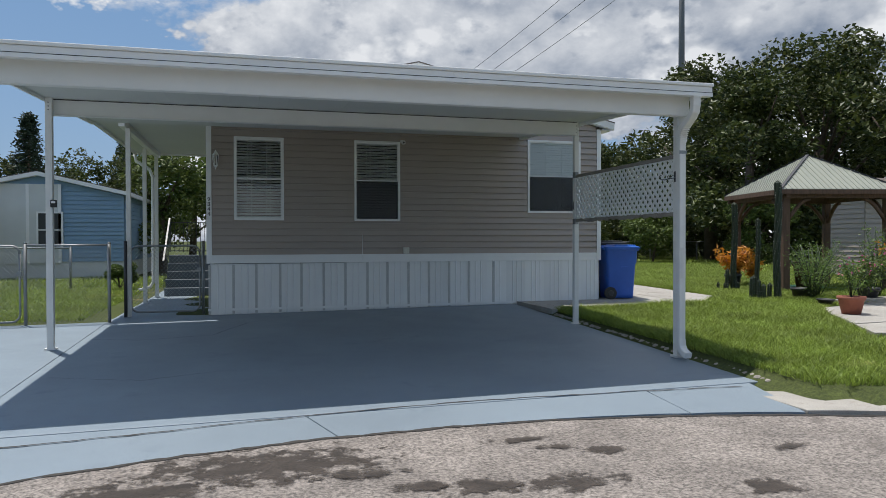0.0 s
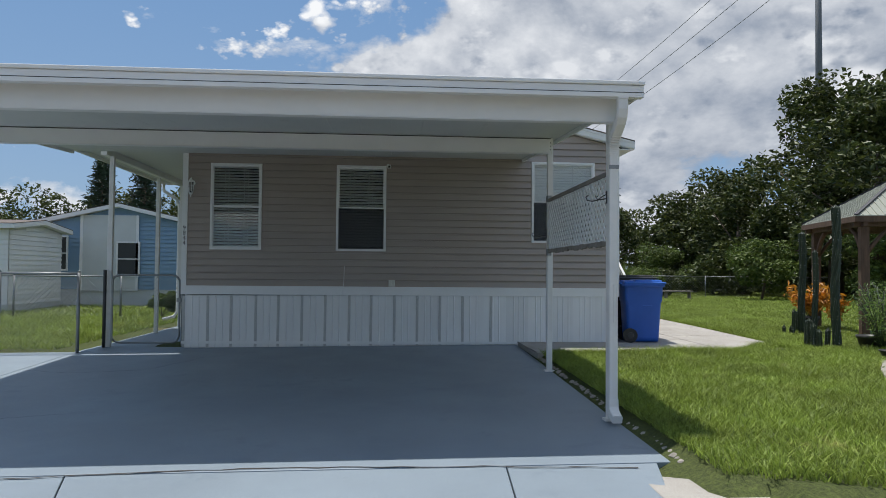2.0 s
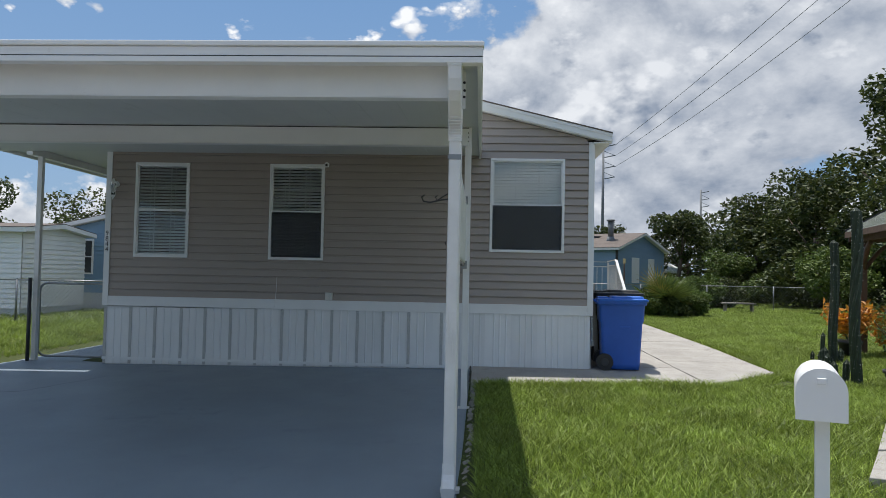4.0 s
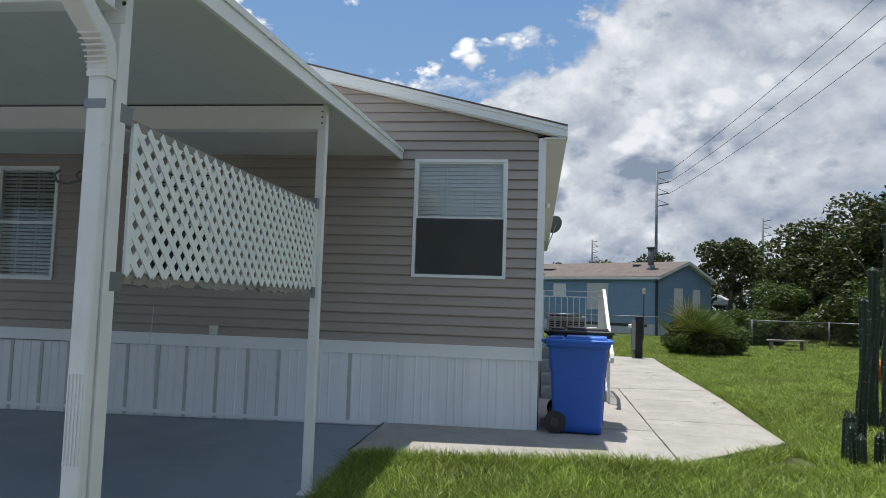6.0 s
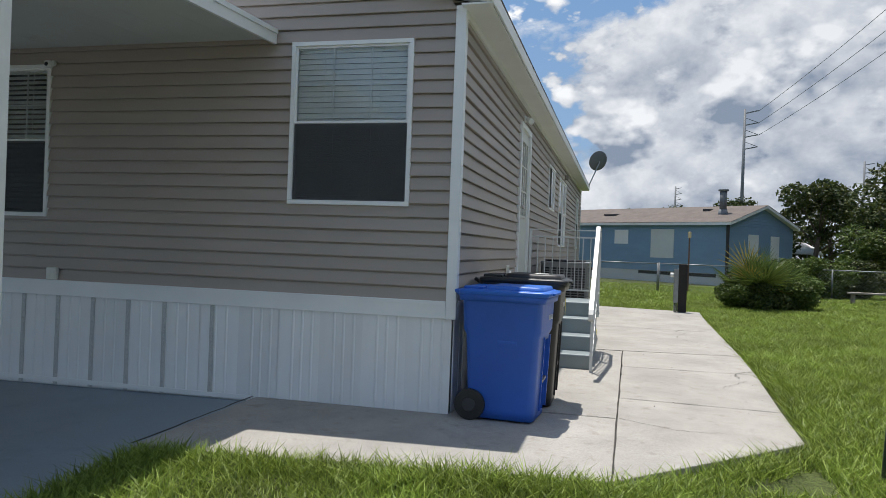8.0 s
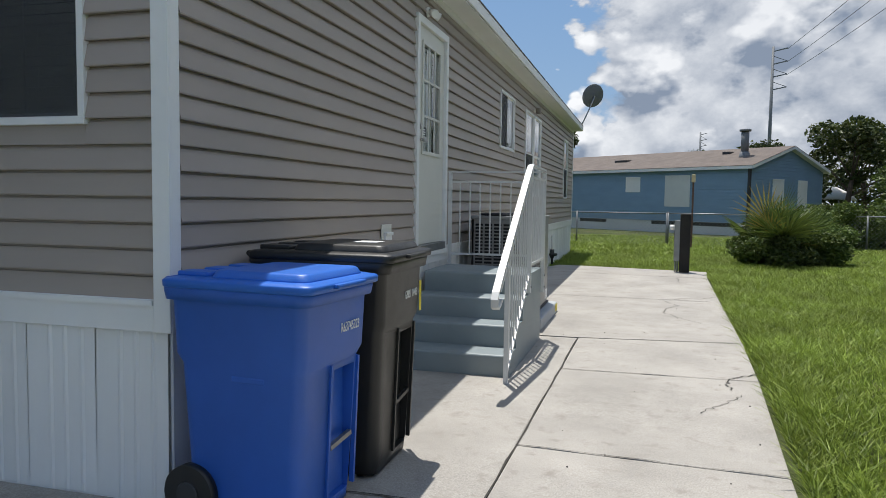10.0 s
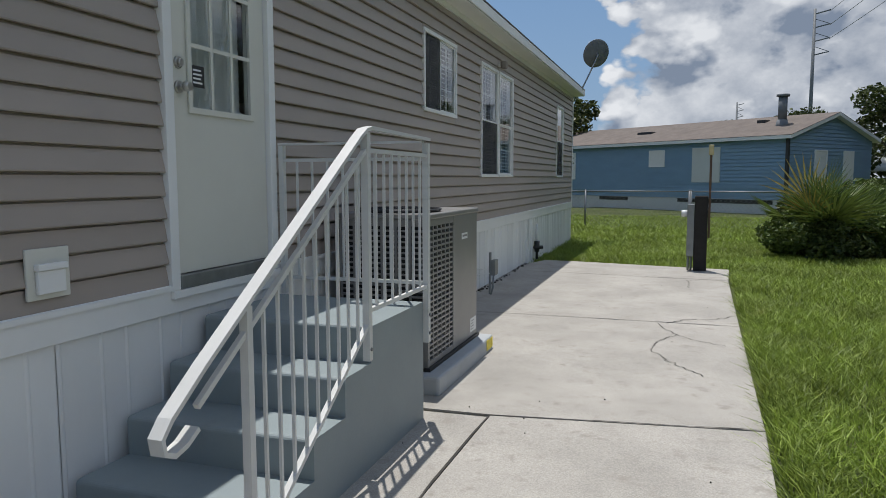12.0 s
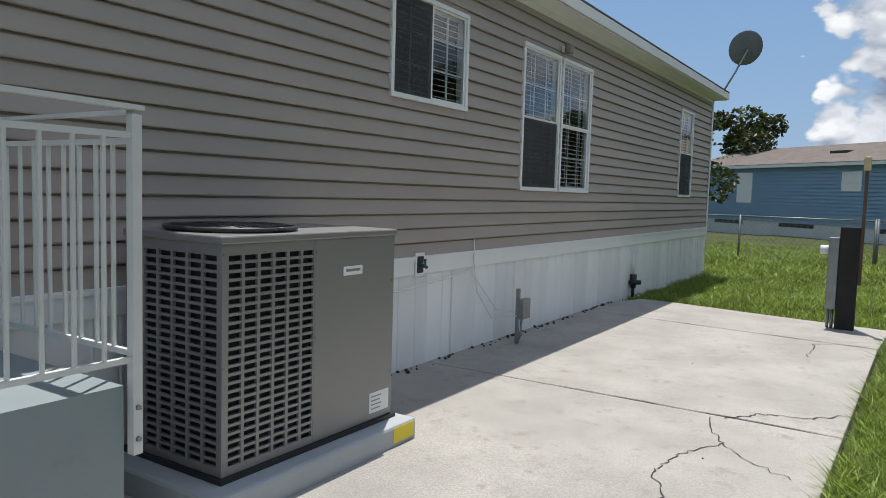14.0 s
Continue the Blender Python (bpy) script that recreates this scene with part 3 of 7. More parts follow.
def build_wall(name, axis, lo, hi, plane, out, holes, gable=False):
    """A wall of lapped siding boards on a sheathing with openings. out: which way its face looks."""
    wall = thing(name, ((lo + hi) / 2, plane, 1) if axis == "x" else (plane, (lo + hi) / 2, 1), "tan horizontal lapped vinyl siding", "wall", kind="structure")

    def put(a, b, depth, z0, z1, bm):
        p, q = plane + out * depth[0], plane + out * depth[1]
        p, q = min(p, q), max(p, q)
        if axis == "x":
            return box(bm, a, b, p, q, z0, z1)
        return box(bm, p, q, a, b, z0, z1)

    bm = bmesh.new()
    zs = sorted({TRIM0, WALLTOP, *(h[2] for h in holes), *(h[3] for h in holes)})
    zs = [z for z in zs if TRIM0 <= z <= WALLTOP]
    for z0, z1 in zip(zs, zs[1:]):
        for a, b in spans(lo, hi, z0, z1, holes):
            put(a, b, (-0.12, -0.012), z0, z1, bm)
    # sheathing coloured near black to deepen the shadow lines between boards
    part("sheathing", bm, M_LAPSHADE, wall)
    z = SIDE_COURSE
    nth = 0
    top = WALLTOP if not gable else 4.5
    while z < top:
        z0, z1 = max(z, TRIM1 - 0.02), z + COURSE
        for a, b in spans(lo, hi, z0, z1, holes):
            if b - a < 0.02:
                continue
            bm = bmesh.new()
            k = 1.1 if nth % 2 else 0.85
            prof = [(-0.011, z0 + 0.001), (0.021 * k, z0), (0.023 * k, z0 + 0.007), (0.021 * k, z0 + 0.016), (0.004, z1 - 0.028), (0.003, z1 - 0.014), (-0.010, z1 - 0.0115), (-0.011, z1)]
            ring = []
            for end, sgn in ((a, 1), (b, -1)):
                es = [min(max(end + sgn * max(0.0, (zz - 3.61) / SLOPE) if gable and end in (lo, hi) else end, lo), hi) for d, zz in prof]
                if gable and z0 > 4.5:
                    break
                ring.append([bm.verts.new((e, plane + out * d, zz) if axis == "x" else (plane + out * d, e, zz)) for e, (d, zz) in zip(es, prof)])
            if len(ring) < 2:
                bm.free()
                continue
            n = len(prof)
            for i in range(n):
                j = (i + 1) % n
                bm.faces.new((ring[0][i], ring[0][j], ring[1][j], ring[1][i]))
            bm.faces.new(ring[0])
            bm.faces.new(ring[1][::-1])
            part("siding_board", bm, M_SIDING, wall)
        # slips of the course above and below the openings
        for ha, hb, hc, hd in holes:
            for za, zb in ((z0, min(hc, z1)), (max(hd, z0), z1)):
                if hc < z1 - 0.005 and hd > z0 + 0.005 and zb - za > 0.004:
                    dep = lambda q: 0.016 - 0.012 * (q - z) / COURSE
                    bm = bmesh.new()
                    ring = []
                    for e in (ha, hb):
                        ring.append([bm.verts.new((e, plane + out * d, zz) if axis == "x" else (plane + out * d, e, zz)) for d, zz in ((-0.011, za), (dep(za), za), (dep(zb), zb), (-0.011, zb))])
                    for i in range(4):
                        j = (i + 1) % 4
                        bm.faces.new((ring[0][i], ring[0][j], ring[1][j], ring[1][i]))
                    bm.faces.new(ring[0])
                    bm.faces.new(ring[1][::-1])
                    part("siding_board", bm, M_SIDING, wall)
        z += COURSE
        nth += 1
    return wall


wall_front = build_wall("wall_front", "x", HX0 + 0.06, HX1 - 0.06, HY0, -1, FRONT, gable=True)
wall_side = build_wall("wall_side", "y", HY0 + 0.07, HY1, HX1, 1, SIDE)
bm = boxed(HX0 - 0.02, HX0 + 0.10, HY0, HY1, TRIM0, WALLTOP)
tagged(part("wall_left", bm, M_SIDING), "tan siding wall behind the awning", "wall", kind="structure")
bm = boxed(HX0, HX1, HY1 - 0.1, HY1, TRIM0, WALLTOP)
tagged(part("wall_back", bm, M_SIDING), "tan siding wall at the rear", "wall", kind="structure")
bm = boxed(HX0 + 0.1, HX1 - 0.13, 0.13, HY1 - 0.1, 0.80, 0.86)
tagged(part("floor", bm, M_ROOM), "indoor floor behind the windows, coloured dark for a dim room", "floor", kind="structure")
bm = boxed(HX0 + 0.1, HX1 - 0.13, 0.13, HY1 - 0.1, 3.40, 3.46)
tagged(part("ceiling", bm, M_ROOM), "indoor ceiling behind the windows, coloured dark for a dim room", "ceiling", kind="structure")

# gable sheathing behind the boards
bm = bmesh.new()
v = [bm.verts.new(p) for p in ((HX0, 0.013, 3.60), (HX1, 0.013, 3.60), (RIDGE_X, 0.013, 4.58), (HX0, 0.1, 3.60), (HX1, 0.1, 3.60), (RIDGE_X, 0.1, 4.58))]
for f in ((0, 1, 2), (5, 4, 3), (0, 3, 4, 1), (1, 4, 5, 2), (2, 5, 3, 0)):
    bm.faces.new([v[i] for i in f])
part("gable_backing", bm, M_SIDING, wall_front)

# corner posts and the white band over the skirting
trim = thing("trim", (0, 0, 0.9), "white trim band and corner boards of the house", "trim", kind="structure")
for x0, x1, y0, y1 in ((HX1 - 0.062, HX1 + 0.03, HY0 - 0.03, HY0 - 0.016), (HX1 + 0.016, HX1 + 0.03, HY0 - 0.016, HY0 + 0.055), (HX0 - 0.03, HX0 + 0.062, HY0 - 0.03, HY0 - 0.016), (HX1 + 0.016, HX1 + 0.03, HY1 - 0.08, HY1 + 0.01)):
    part("corner_board", boxed(x0, x1, y0, y1, TRIM0, 3.56, bevel=0.003), M_WHITE, trim)
part("band", boxed(HX0 - 0.02, HX1 - 0.064, HY0 - 0.026, HY0 + 0.0, TRIM0, TRIM1, bevel=0.004), M_WHITE, trim)
part("band", boxed(HX1, HX1 + 0.026, HY0 + 0.078, HY1 - 0.082, TRIM0, TRIM1, bevel=0.004), M_WHITE, trim)
part("drip_lip", boxed(HX0 - 0.02, HX1 - 0.066, HY0 - 0.038, HY0 - 0.0265, TRIM1 - 0.03, TRIM1 - 0.004), M_WHITE, trim)
part("drip_lip", boxed(HX1 + 0.0265, HX1 + 0.038, HY0 + 0.08, HY1 - 0.085, TRIM1 - 0.03, TRIM1 - 0.004), M_WHITE, trim)


# skirting: ribbed metal panels
def skirt_panel(w, h, ribs, wide, depth):
    """Local: along x from 0 to w, face towards -y, standing on z 0."""
    prof = [(0.0, 0.0)]
    for c in ribs:
        s = c * w
        prof += [(s + 0.004, 0.0), (s + 0.014, -depth), (s + wide - 0.010, -depth), (s + wide, 0.0)]
    prof += [(w, 0.0)]
    bm = bmesh.new()
    lo = [bm.verts.new((a, b, 0)) for a, b in prof]
    hi = [bm.verts.new((a, b, h)) for a, b in prof]
    bl, bh = [bm.verts.new((a, 0.012, z)) for z in (0, h) for a in (0, w)][:2], None
    for i in range(len(prof) - 1):
        bm.faces.new((lo[i], lo[i + 1], hi[i + 1], hi[i]))
    bmesh.ops.delete(bm, geom=bl, context="VERTS")
    return mesh_of("skirting_panel", bm, M_SKIRT)


skirting = thing("skirting", (-3, 0, 0), "white ribbed metal skirting panels with scuffs", "skirting", kind="structure")
ME_SK = skirt_panel(0.41, 0.90, (0.36, 0.64), 0.034, 0.007)
ME_SK1 = skirt_panel(0.41, 0.90, (0.30, 0.52, 0.76), 0.034, 0.007)
ME_VENT = mesh_of("vent_strip", boxed(0.0, 0.046, -0.009, 0.001, 0.0, 0.90, bevel=0.002), M_VENT)
ME_SK2 = skirt_panel(0.41, 0.90, (0.0, 0.6), 0.03, 0.006)
rnd = random.Random(5)


def put_piece(name, me, parent, m):
    ob = new(name, me)
    ob.parent = parent
    ob.matrix_parent_inverse = base_of(parent).inverted()
    ob.matrix_basis = m
    return ob


x = HX0
while x < HX1 - 0.1:
    m = pose(x, HY0 - 0.004 + rnd.uniform(-0.004, 0.002), drive_z(max(x, HX0), 0) + 0.01 if x < -2 else 0.0, rnd.uniform(-0.6, 0.2), 0, 0)
    put_piece("skirting_panel", ME_SK if x < -2.2 else ME_SK1, skirting, m @ Matrix.Diagonal((min(1.0, (HX1 - x) / 0.41), 1, 1, 1)))
    if x < -2.2:
        put_piece("vent_strip", ME_VENT, skirting, m @ pose(rnd.choice((0.0, 0.006, 0.11, 0.02)), -0.0015, 0.0))
    x += 0.41
y = HY0
while y < HY1 - 0.05:
    put_piece("skirting_panel", ME_SK2, skirting, pose(HX1 + 0.004 + rnd.uniform(-0.002, 0.004), y, 0.0 + 0.0, 0, 0, 90) @ Matrix.Diagonal((min(1.0, (HY1 - y) / 0.41), 1, 1, 1)))
    y += 0.41
part("backing", boxed(HX0 + 0.03, HX1 - 0.03, HY0 + 0.02, HY1 - 0.02, -0.2, TRIM0 - 0.01), M_SKIRT, skirting)
part("bottom_track", boxed(HX0 - 0.01, HX1 + 0.012, HY0 - 0.022, HY0 - 0.0185, -0.03, 0.012), M_SKIRT, skirting)

# roof with overhang
roof = thing("roof", (-3.9, 9.1, 3.8), "low gable roof with white fascia and soffit", "roof", kind="structure")
OX0, OX1, OY0, OY1 = HX0 - 0.28, HX1 + 0.28, HY0 - 0.14, HY1 + 0.14


def roof_band(name, x0, x1, y0, y1, d0, d1, mat):
    bm = bmesh.new()
    v = []
    for yy in (y0, y1):
        for xx, dd in ((x0, d0), (x1, d0), (x1, d1), (x0, d1)):
            v.append(bm.verts.new((xx, yy, roof_z(xx) + dd)))
    for f in ((0, 1, 2, 3), (7, 6, 5, 4), (0, 4, 5, 1), (1, 5, 6, 2), (2, 6, 7, 3), (3, 7, 4, 0)):
        bm.faces.new([v[i] for i in f])
    part(name, bm, mat, roof)


for a, b in ((RIDGE_X, OX1), (OX0, RIDGE_X)):
    roof_band("shingle_slope", a, b, OY0 - 0.02, OY1 + 0.02, -0.02, 0.0, M_SHINGLE)
    roof_band("rake_board", a, b, OY0, OY0 + 0.02, -0.15, -0.021, M_WHITE)
    roof_band("rake_lip", a, b, OY0 - 0.012, OY0 - 0.001, -0.062, -0.021, M_WHITE)
    roof_band("rake_board", a, b, OY1 - 0.02, OY1, -0.15, -0.021, M_WHITE)
    roof_band("rake_soffit", a, b, OY0 + 0.021, HY0 - 0.019, -0.165, -0.15, M_WHITE)
part("fascia", boxed(OX1 - 0.02, OX1, OY0 + 0.02, OY1 - 0.02, 3.55, 3.674, bevel=0.003), M_WHITE, roof)
part("fascia", boxed(OX0, OX0 + 0.02, OY0 + 0.02, OY1 - 0.02, 3.55, 3.674), M_WHITE, roof)
part("soffit", boxed(HX1 + 0.002, OX1 - 0.021, OY0 + 0.022, OY1 - 0.022, 3.535, 3.549), M_WHITE, roof)
part("soffit", boxed(OX0 + 0.021, HX0 - 0.022, OY0 + 0.022, OY1 - 0.022, 3.535, 3.549), M_WHITE, roof)
part("frieze", boxed(HX1 + 0.002, HX1 + 0.03, HY0 + 0.08, HY1, 3.47, 3.534), M_WHITE, roof)
bm = bmesh.new()
v = [bm.verts.new(p) for p in ((HX0, HY1 - 0.02, 3.5), (HX1, HY1 - 0.02, 3.5), (RIDGE_X, HY1 - 0.02, 4.5))]
bm.faces.new(v)
part("gable_back", bm, M_SIDING, roof)

# ---- carport ----
CX0, CX1 = -9.72, -1.76
carport = thing("carport", (-5.7, -3, 0), "white aluminium flat-roofed carport on square posts", "carport", kind="structure")


def cp_under(y):
    return lerp(3.005, 3.33, (y + 6.29) / 6.29)


def cp_sheet(name, x0, x1, y0, y1, d0, d1, mat, label=""):
    bm = bmesh.new()
    v = []
    for xx in (x0, x1):
        for yy, dd in ((y0, d0), (y1, d0), (y1, d1), (y0, d1)):
            v.append(bm.verts.new((xx, yy, cp_under(yy) + dd)))
    for f in ((0, 1, 2, 3), (7, 6, 5, 4), (0, 4, 5, 1), (1, 5, 6, 2), (2, 6, 7, 3), (3, 7, 4, 0)):
        bm.faces.new([v[i] for i in f])
    return part(name, bm, mat, carport, label)


n_pan = 20
for i in range(n_pan):
    a = CX0 + 0.03 + (CX1 - CX0 - 0.06) * i / n_pan
    b = CX0 + 0.03 + (CX1 - CX0 - 0.06) * (i + 1) / n_pan
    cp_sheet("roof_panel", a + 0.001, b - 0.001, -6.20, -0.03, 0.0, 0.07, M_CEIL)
for xx in (CX1 - 0.028, CX0):
    cp_sheet("side_fascia", xx, xx + 0.028, -6.20, -0.03, -0.05, 0.085, M_WHITE)
    cp_sheet("side_lip", xx + (0.029 if xx > -5 else -0.013), xx + (0.041 if xx > -5 else -0.001), -6.20, -0.03, 0.045, 0.088, M_WHITE)
# front gutter
part("gutter", boxed(CX0 - 0.02, CX1 + 0.012, -6.29, -6.203, 2.945, 3.06, bevel=0.006), M_WHITE, carport)
part("gutter_lip", boxed(CX0 - 0.03, CX1 + 0.02, -6.31, -6.205, 3.062, 3.10, bevel=0.008), M_WHITE, carport)
part("gutter_seam", boxed(CX0 - 0.02, CX1 + 0.012, -6.297, -6.2905, 2.945, 2.985, bevel=0.002), M_WHITE, carport)
part("gutter_joint", boxed(CX0 - 0.018, CX1 + 0.010, -6.2925, -6.2902, 2.988, 2.994), M_INK, carport, "dark gutter joint")
# beams, each with a folded lip along its foot
for y0, y1, z in ((-6.05, -5.97, 2.755), (-2.94, -2.86, 2.96)):
    part("beam_lip", boxed(CX0 + 0.05, -1.90, y0 - 0.012, y1 + 0.012, z - 0.006, z - 0.001), M_WHITE, carport)
    # thin dark strip just below the roof panels
    part("beam_seam", boxed(CX0 + 0.05, -1.90, y0 - 0.003, y0 - 0.0005, cp_under(y0) - 0.016, cp_under(y0) - 0.006), M_INK, carport, "thin dark line along the beam's top")
part("beam", boxed(CX0 + 0.05, -1.90, -6.05, -5.97, 2.755, cp_under(-6.05) - 0.001, bevel=0.006), M_WHITE, carport)
part("beam", boxed(CX0 + 0.05, -1.90, -2.94, -2.86, 2.96, cp_under(-2.94) - 0.001, bevel=0.006), M_WHITE, carport)


def post_holes(bm, x, y, z, side):
    for dz in (0.05, 0.10, 0.15):
        tube(bm, (x, y, z - dz), (x, y - 0.004 * side, z - dz), 0.008, seg=8)


def carport_post(x, y, z0, z1, w=0.075):
    p = part("post", boxed(x - w / 2, x + w / 2, y - w / 2, y + w / 2, z0, z1, bevel=0.004), M_POST, carport, "white square steel post with chipped paint")
    part("base_plate", boxed(x - w / 2 - 0.03, x + w / 2 + 0.03, y - w / 2 - 0.012, y + w / 2 + 0.012, z0 - 0.012, z0 + 0.012), M_POST, carport)
    bm = bmesh.new()
    post_holes(bm, x, y - w / 2 - 0.001, z1 - 0.02, 1)
    part("bolt", bm, M_INK, carport)
    return p


carport_post(-1.94, -5.88, -0.185, cp_under(-5.9), 0.085)
carport_post(-1.905, -2.90, -0.115, cp_under(-2.9))
carport_post(-9.65, -3.03, -0.205, cp_under(-3.03), 0.085)
carport_post(-9.65, -5.95, -0.285, cp_under(-5.95), 0.085)
# downspout in front of the near post
def square_pipe(pts, wx, wn):
    """A rectangular pipe along points in a plane of constant x; wx across, wn along its own normal."""
    bm = bmesh.new()
    rows = []
    for i, p in enumerate(pts):
        a, b = Vector(pts[max(0, i - 1)]), Vector(pts[min(len(pts) - 1, i + 1)])
        d = (b - a).normalized()
        nrm = d.cross(Vector((1, 0, 0))).normalized()
        ring = []
        for u, v in rounded_ring(wx / 2, wn / 2, 0.014):
            ring.append(Vector(p) + Vector((u, 0, 0)) + nrm * v)
        rows.append(ring)
    vs = [[bm.verts.new(q) for q in r] for r in rows]
    n = len(vs[0])
    for a, b in zip(vs, vs[1:]):
        for k in range(n):
            bm.faces.new((a[k], a[(k + 1) % n], b[(k + 1) % n], b[k]))
    bm.faces.new(vs[0][::-1])
    bm.faces.new(vs[-1])
    return bm


def rounded_ring(a, b, r):
    out = []
    for cx, cy, a0 in ((a - r, b - r, 0), (-a + r, b - r, 90), (-a + r, -b + r, 180), (a - r, -b + r, 270)):
        for k in range(4):
            t = radians(a0 + 30 * k)
            out.append((cx + r * math.cos(t), cy + r * math.sin(t)))
    return out


DSX = -1.948
part("downspout", square_pipe([(DSX, -5.962, -0.02), (DSX, -5.962, 2.50)], 0.088, 0.064), M_POST, carport, "white square downspout with scuffed paint")
for k in range(5):
    u = DSX - 0.032 + 0.016 * k
    part("flute", boxed(u - 0.004, u + 0.004, -5.999, -5.993, 0.78, 1.16, bevel=0.0015), M_POST, carport)
part("downspout_elbow", square_pipe([(DSX, -6.245, 2.96), (DSX, -6.243, 2.84), (DSX, -6.225, 2.775), (DSX, -6.18, 2.725), (DSX, -6.11, 2.675), (DSX, -6.02, 2.62), (DSX, -5.98, 2.58), (DSX, -5.964, 2.52), (DSX, -5.962, 2.44)], 0.10, 0.085), M_POST, carport, "white downspout elbow with crimped folds")
for k in range(9):
    t = k / 8
    bm = square_pipe([(DSX, -6.06 + 0.095 * math.sin(t * 1.5), 2.645 - 0.17 * t), (DSX, -6.057 + 0.095 * math.sin(t * 1.5), 2.638 - 0.17 * t)], 0.106, 0.09)
    part("crimp", bm, M_POST, carport)
part("leader_band", square_pipe([(DSX, -6.246, 2.952), (DSX, -6.246, 2.93)], 0.112, 0.096), M_POST, carport)
part("strap", boxed(DSX - 0.05, DSX + 0.05, -5.9965, -5.9945, 2.30, 2.34), M_GALV, carport, "thin metal pipe strap")
part("downspout_shoe", square_pipe([(DSX, -5.962, 0.03), (DSX, -5.968, -0.05), (DSX, -6.0, -0.10), (DSX, -6.07, -0.135), (DSX, -6.11, -0.145)], 0.10, 0.075), M_POST, carport, "white kicked-out downspout shoe")
bm = bmesh.new()
for dz, dx in ((0.05, 0.05), (0.11, 0.052), (0.16, 0.05)):
    tube(bm, (DSX + 0.012 + dx, -5.921, 2.90 - dz + 0.05), (DSX + 0.012 + dx, -5.93, 2.90 - dz + 0.05), 0.011, seg=8)
part("bolt", bm, M_INK, carport)
part("fixing_plate", boxed(-1.975, -1.875, -5.9285, -5.923, 2.70, 2.985), M_POST, carport, "pale plate with bolt holes")

# lattice screen between the two posts
lattice = thing("lattice_screen", (-1.92, -4.2, 1.65), "white plastic diamond lattice in weathered wooden battens", "screen")
LX, LY0, LY1, LZ0, LZ1 = -1.925, -5.74, -2.95, 1.59, 2.29
part("top_batten", boxed(LX - 0.02, LX + 0.006, -5.835, -2.94, LZ1 - 0.025, LZ1 + 0.022, bevel=0.006), M_WOODGREY, lattice, "peeling grey wooden batten")
rnd = random.Random(14)
bm = bmesh.new()
rows = []
for i in range(60):
    y = -5.835 + (5.835 - 2.94) * i / 59
    lo = LZ0 - 0.034 - rnd.uniform(0.0, 0.022) + (0.022 if rnd.random() < 0.18 else 0.0)
    hi = LZ0 + 0.012 - rnd.uniform(0.0, 0.012)
    w = 0.018 - rnd.uniform(0, 0.005)
    rows.append([bm.verts.new((LX - 0.006 + a, y, z)) for a, z in ((-w, lo), (0.004, lo - 0.004), (0.004, hi), (-w, hi))])
for a, b in zip(rows, rows[1:]):
    for k in range(4):
        bm.faces.new((a[k], a[(k + 1) % 4], b[(k + 1) % 4], b[k]))
bm.faces.new(rows[0][::-1])
bm.faces.new(rows[-1])
part("bottom_batten", bm, M_WOODGREY, lattice, "rotten splintered grey wooden batten")
part("end_strip", boxed(LX + 0.006, LX + 0.02, LY0 - 0.02, LY0 + 0.02, LZ0, LZ1), M_WHITE, lattice)
part("end_strip", boxed(LX + 0.006, LX + 0.02, LY1 - 0.02, LY1 + 0.012, LZ0, LZ1), M_WHITE, lattice)
for zz in (LZ0 - 0.035, LZ1 + 0.02):
    for yy in (-5.835, -2.94):
        part("bracket", boxed(LX - 0.03, LX + 0.028, yy - 0.05, yy + 0.05, zz - 0.045, zz + 0.045, bevel=0.003), M_GALV, lattice, "galvanised joist bracket")
step = 0.118
for s, depth in ((1, 0.001), (-1, 0.0075)):
    c = LY0 - (LZ1 - LZ0)
    while c < LY1 + (LZ1 - LZ0):
        # strip runs y = c + s*(z - mid)
        mid = (LZ0 + LZ1) / 2
        za, zb = LZ0, LZ1
        if s > 0:
            za, zb = max(za, mid + LY0 - c), min(zb, mid + LY1 - c)
        else:
            za, zb = max(za, mid + c - LY1), min(zb, mid + c - LY0)
        if zb - za > 0.03:
            bm = bmesh.new()
            bar(bm, (LX + depth, c + s * (za - mid), za), (LX + depth, c + s * (zb - mid), zb), 0.040, 0.006, (1, 0, 0))
            part("strip", bm, M_WHITE, lattice)
        c += step

# awning along the left wall
awning = thing("awning", (-8.8, 5, 3.4), "white aluminium awning roof beside the house", "awning", kind="structure")
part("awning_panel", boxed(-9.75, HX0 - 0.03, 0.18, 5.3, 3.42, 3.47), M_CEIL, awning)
part("awning_fascia", boxed(-9.80, -9.751, 0.12, 5.3, 3.36, 3.49, bevel=0.005), M_WHITE, awning)
part("awning_fascia", boxed(-9.75, HX0 - 0.03, 0.12, 0.178, 3.37, 3.49, bevel=0.005), M_WHITE, awning)
part("awning_beam", boxed(-9.33, -9.22, 0.18, 5.3, 3.30, 3.418, bevel=0.005), M_WHITE, awning)
part("awning_fascia", boxed(-9.75, HX0 - 0.03, 5.301, 5.33, 3.37, 3.49, bevel=0.005), M_WHITE, awning)
for xx, yy in ((-9.20, 0.40), (-9.33, 3.4), (-9.28, 5.0)):
    part("post", boxed(xx - 0.04, xx + 0.04, yy - 0.04, yy + 0.04, -0.14, 3.30, bevel=0.004), M_POST, awning, "white square awning post")
bm = bmesh.new()
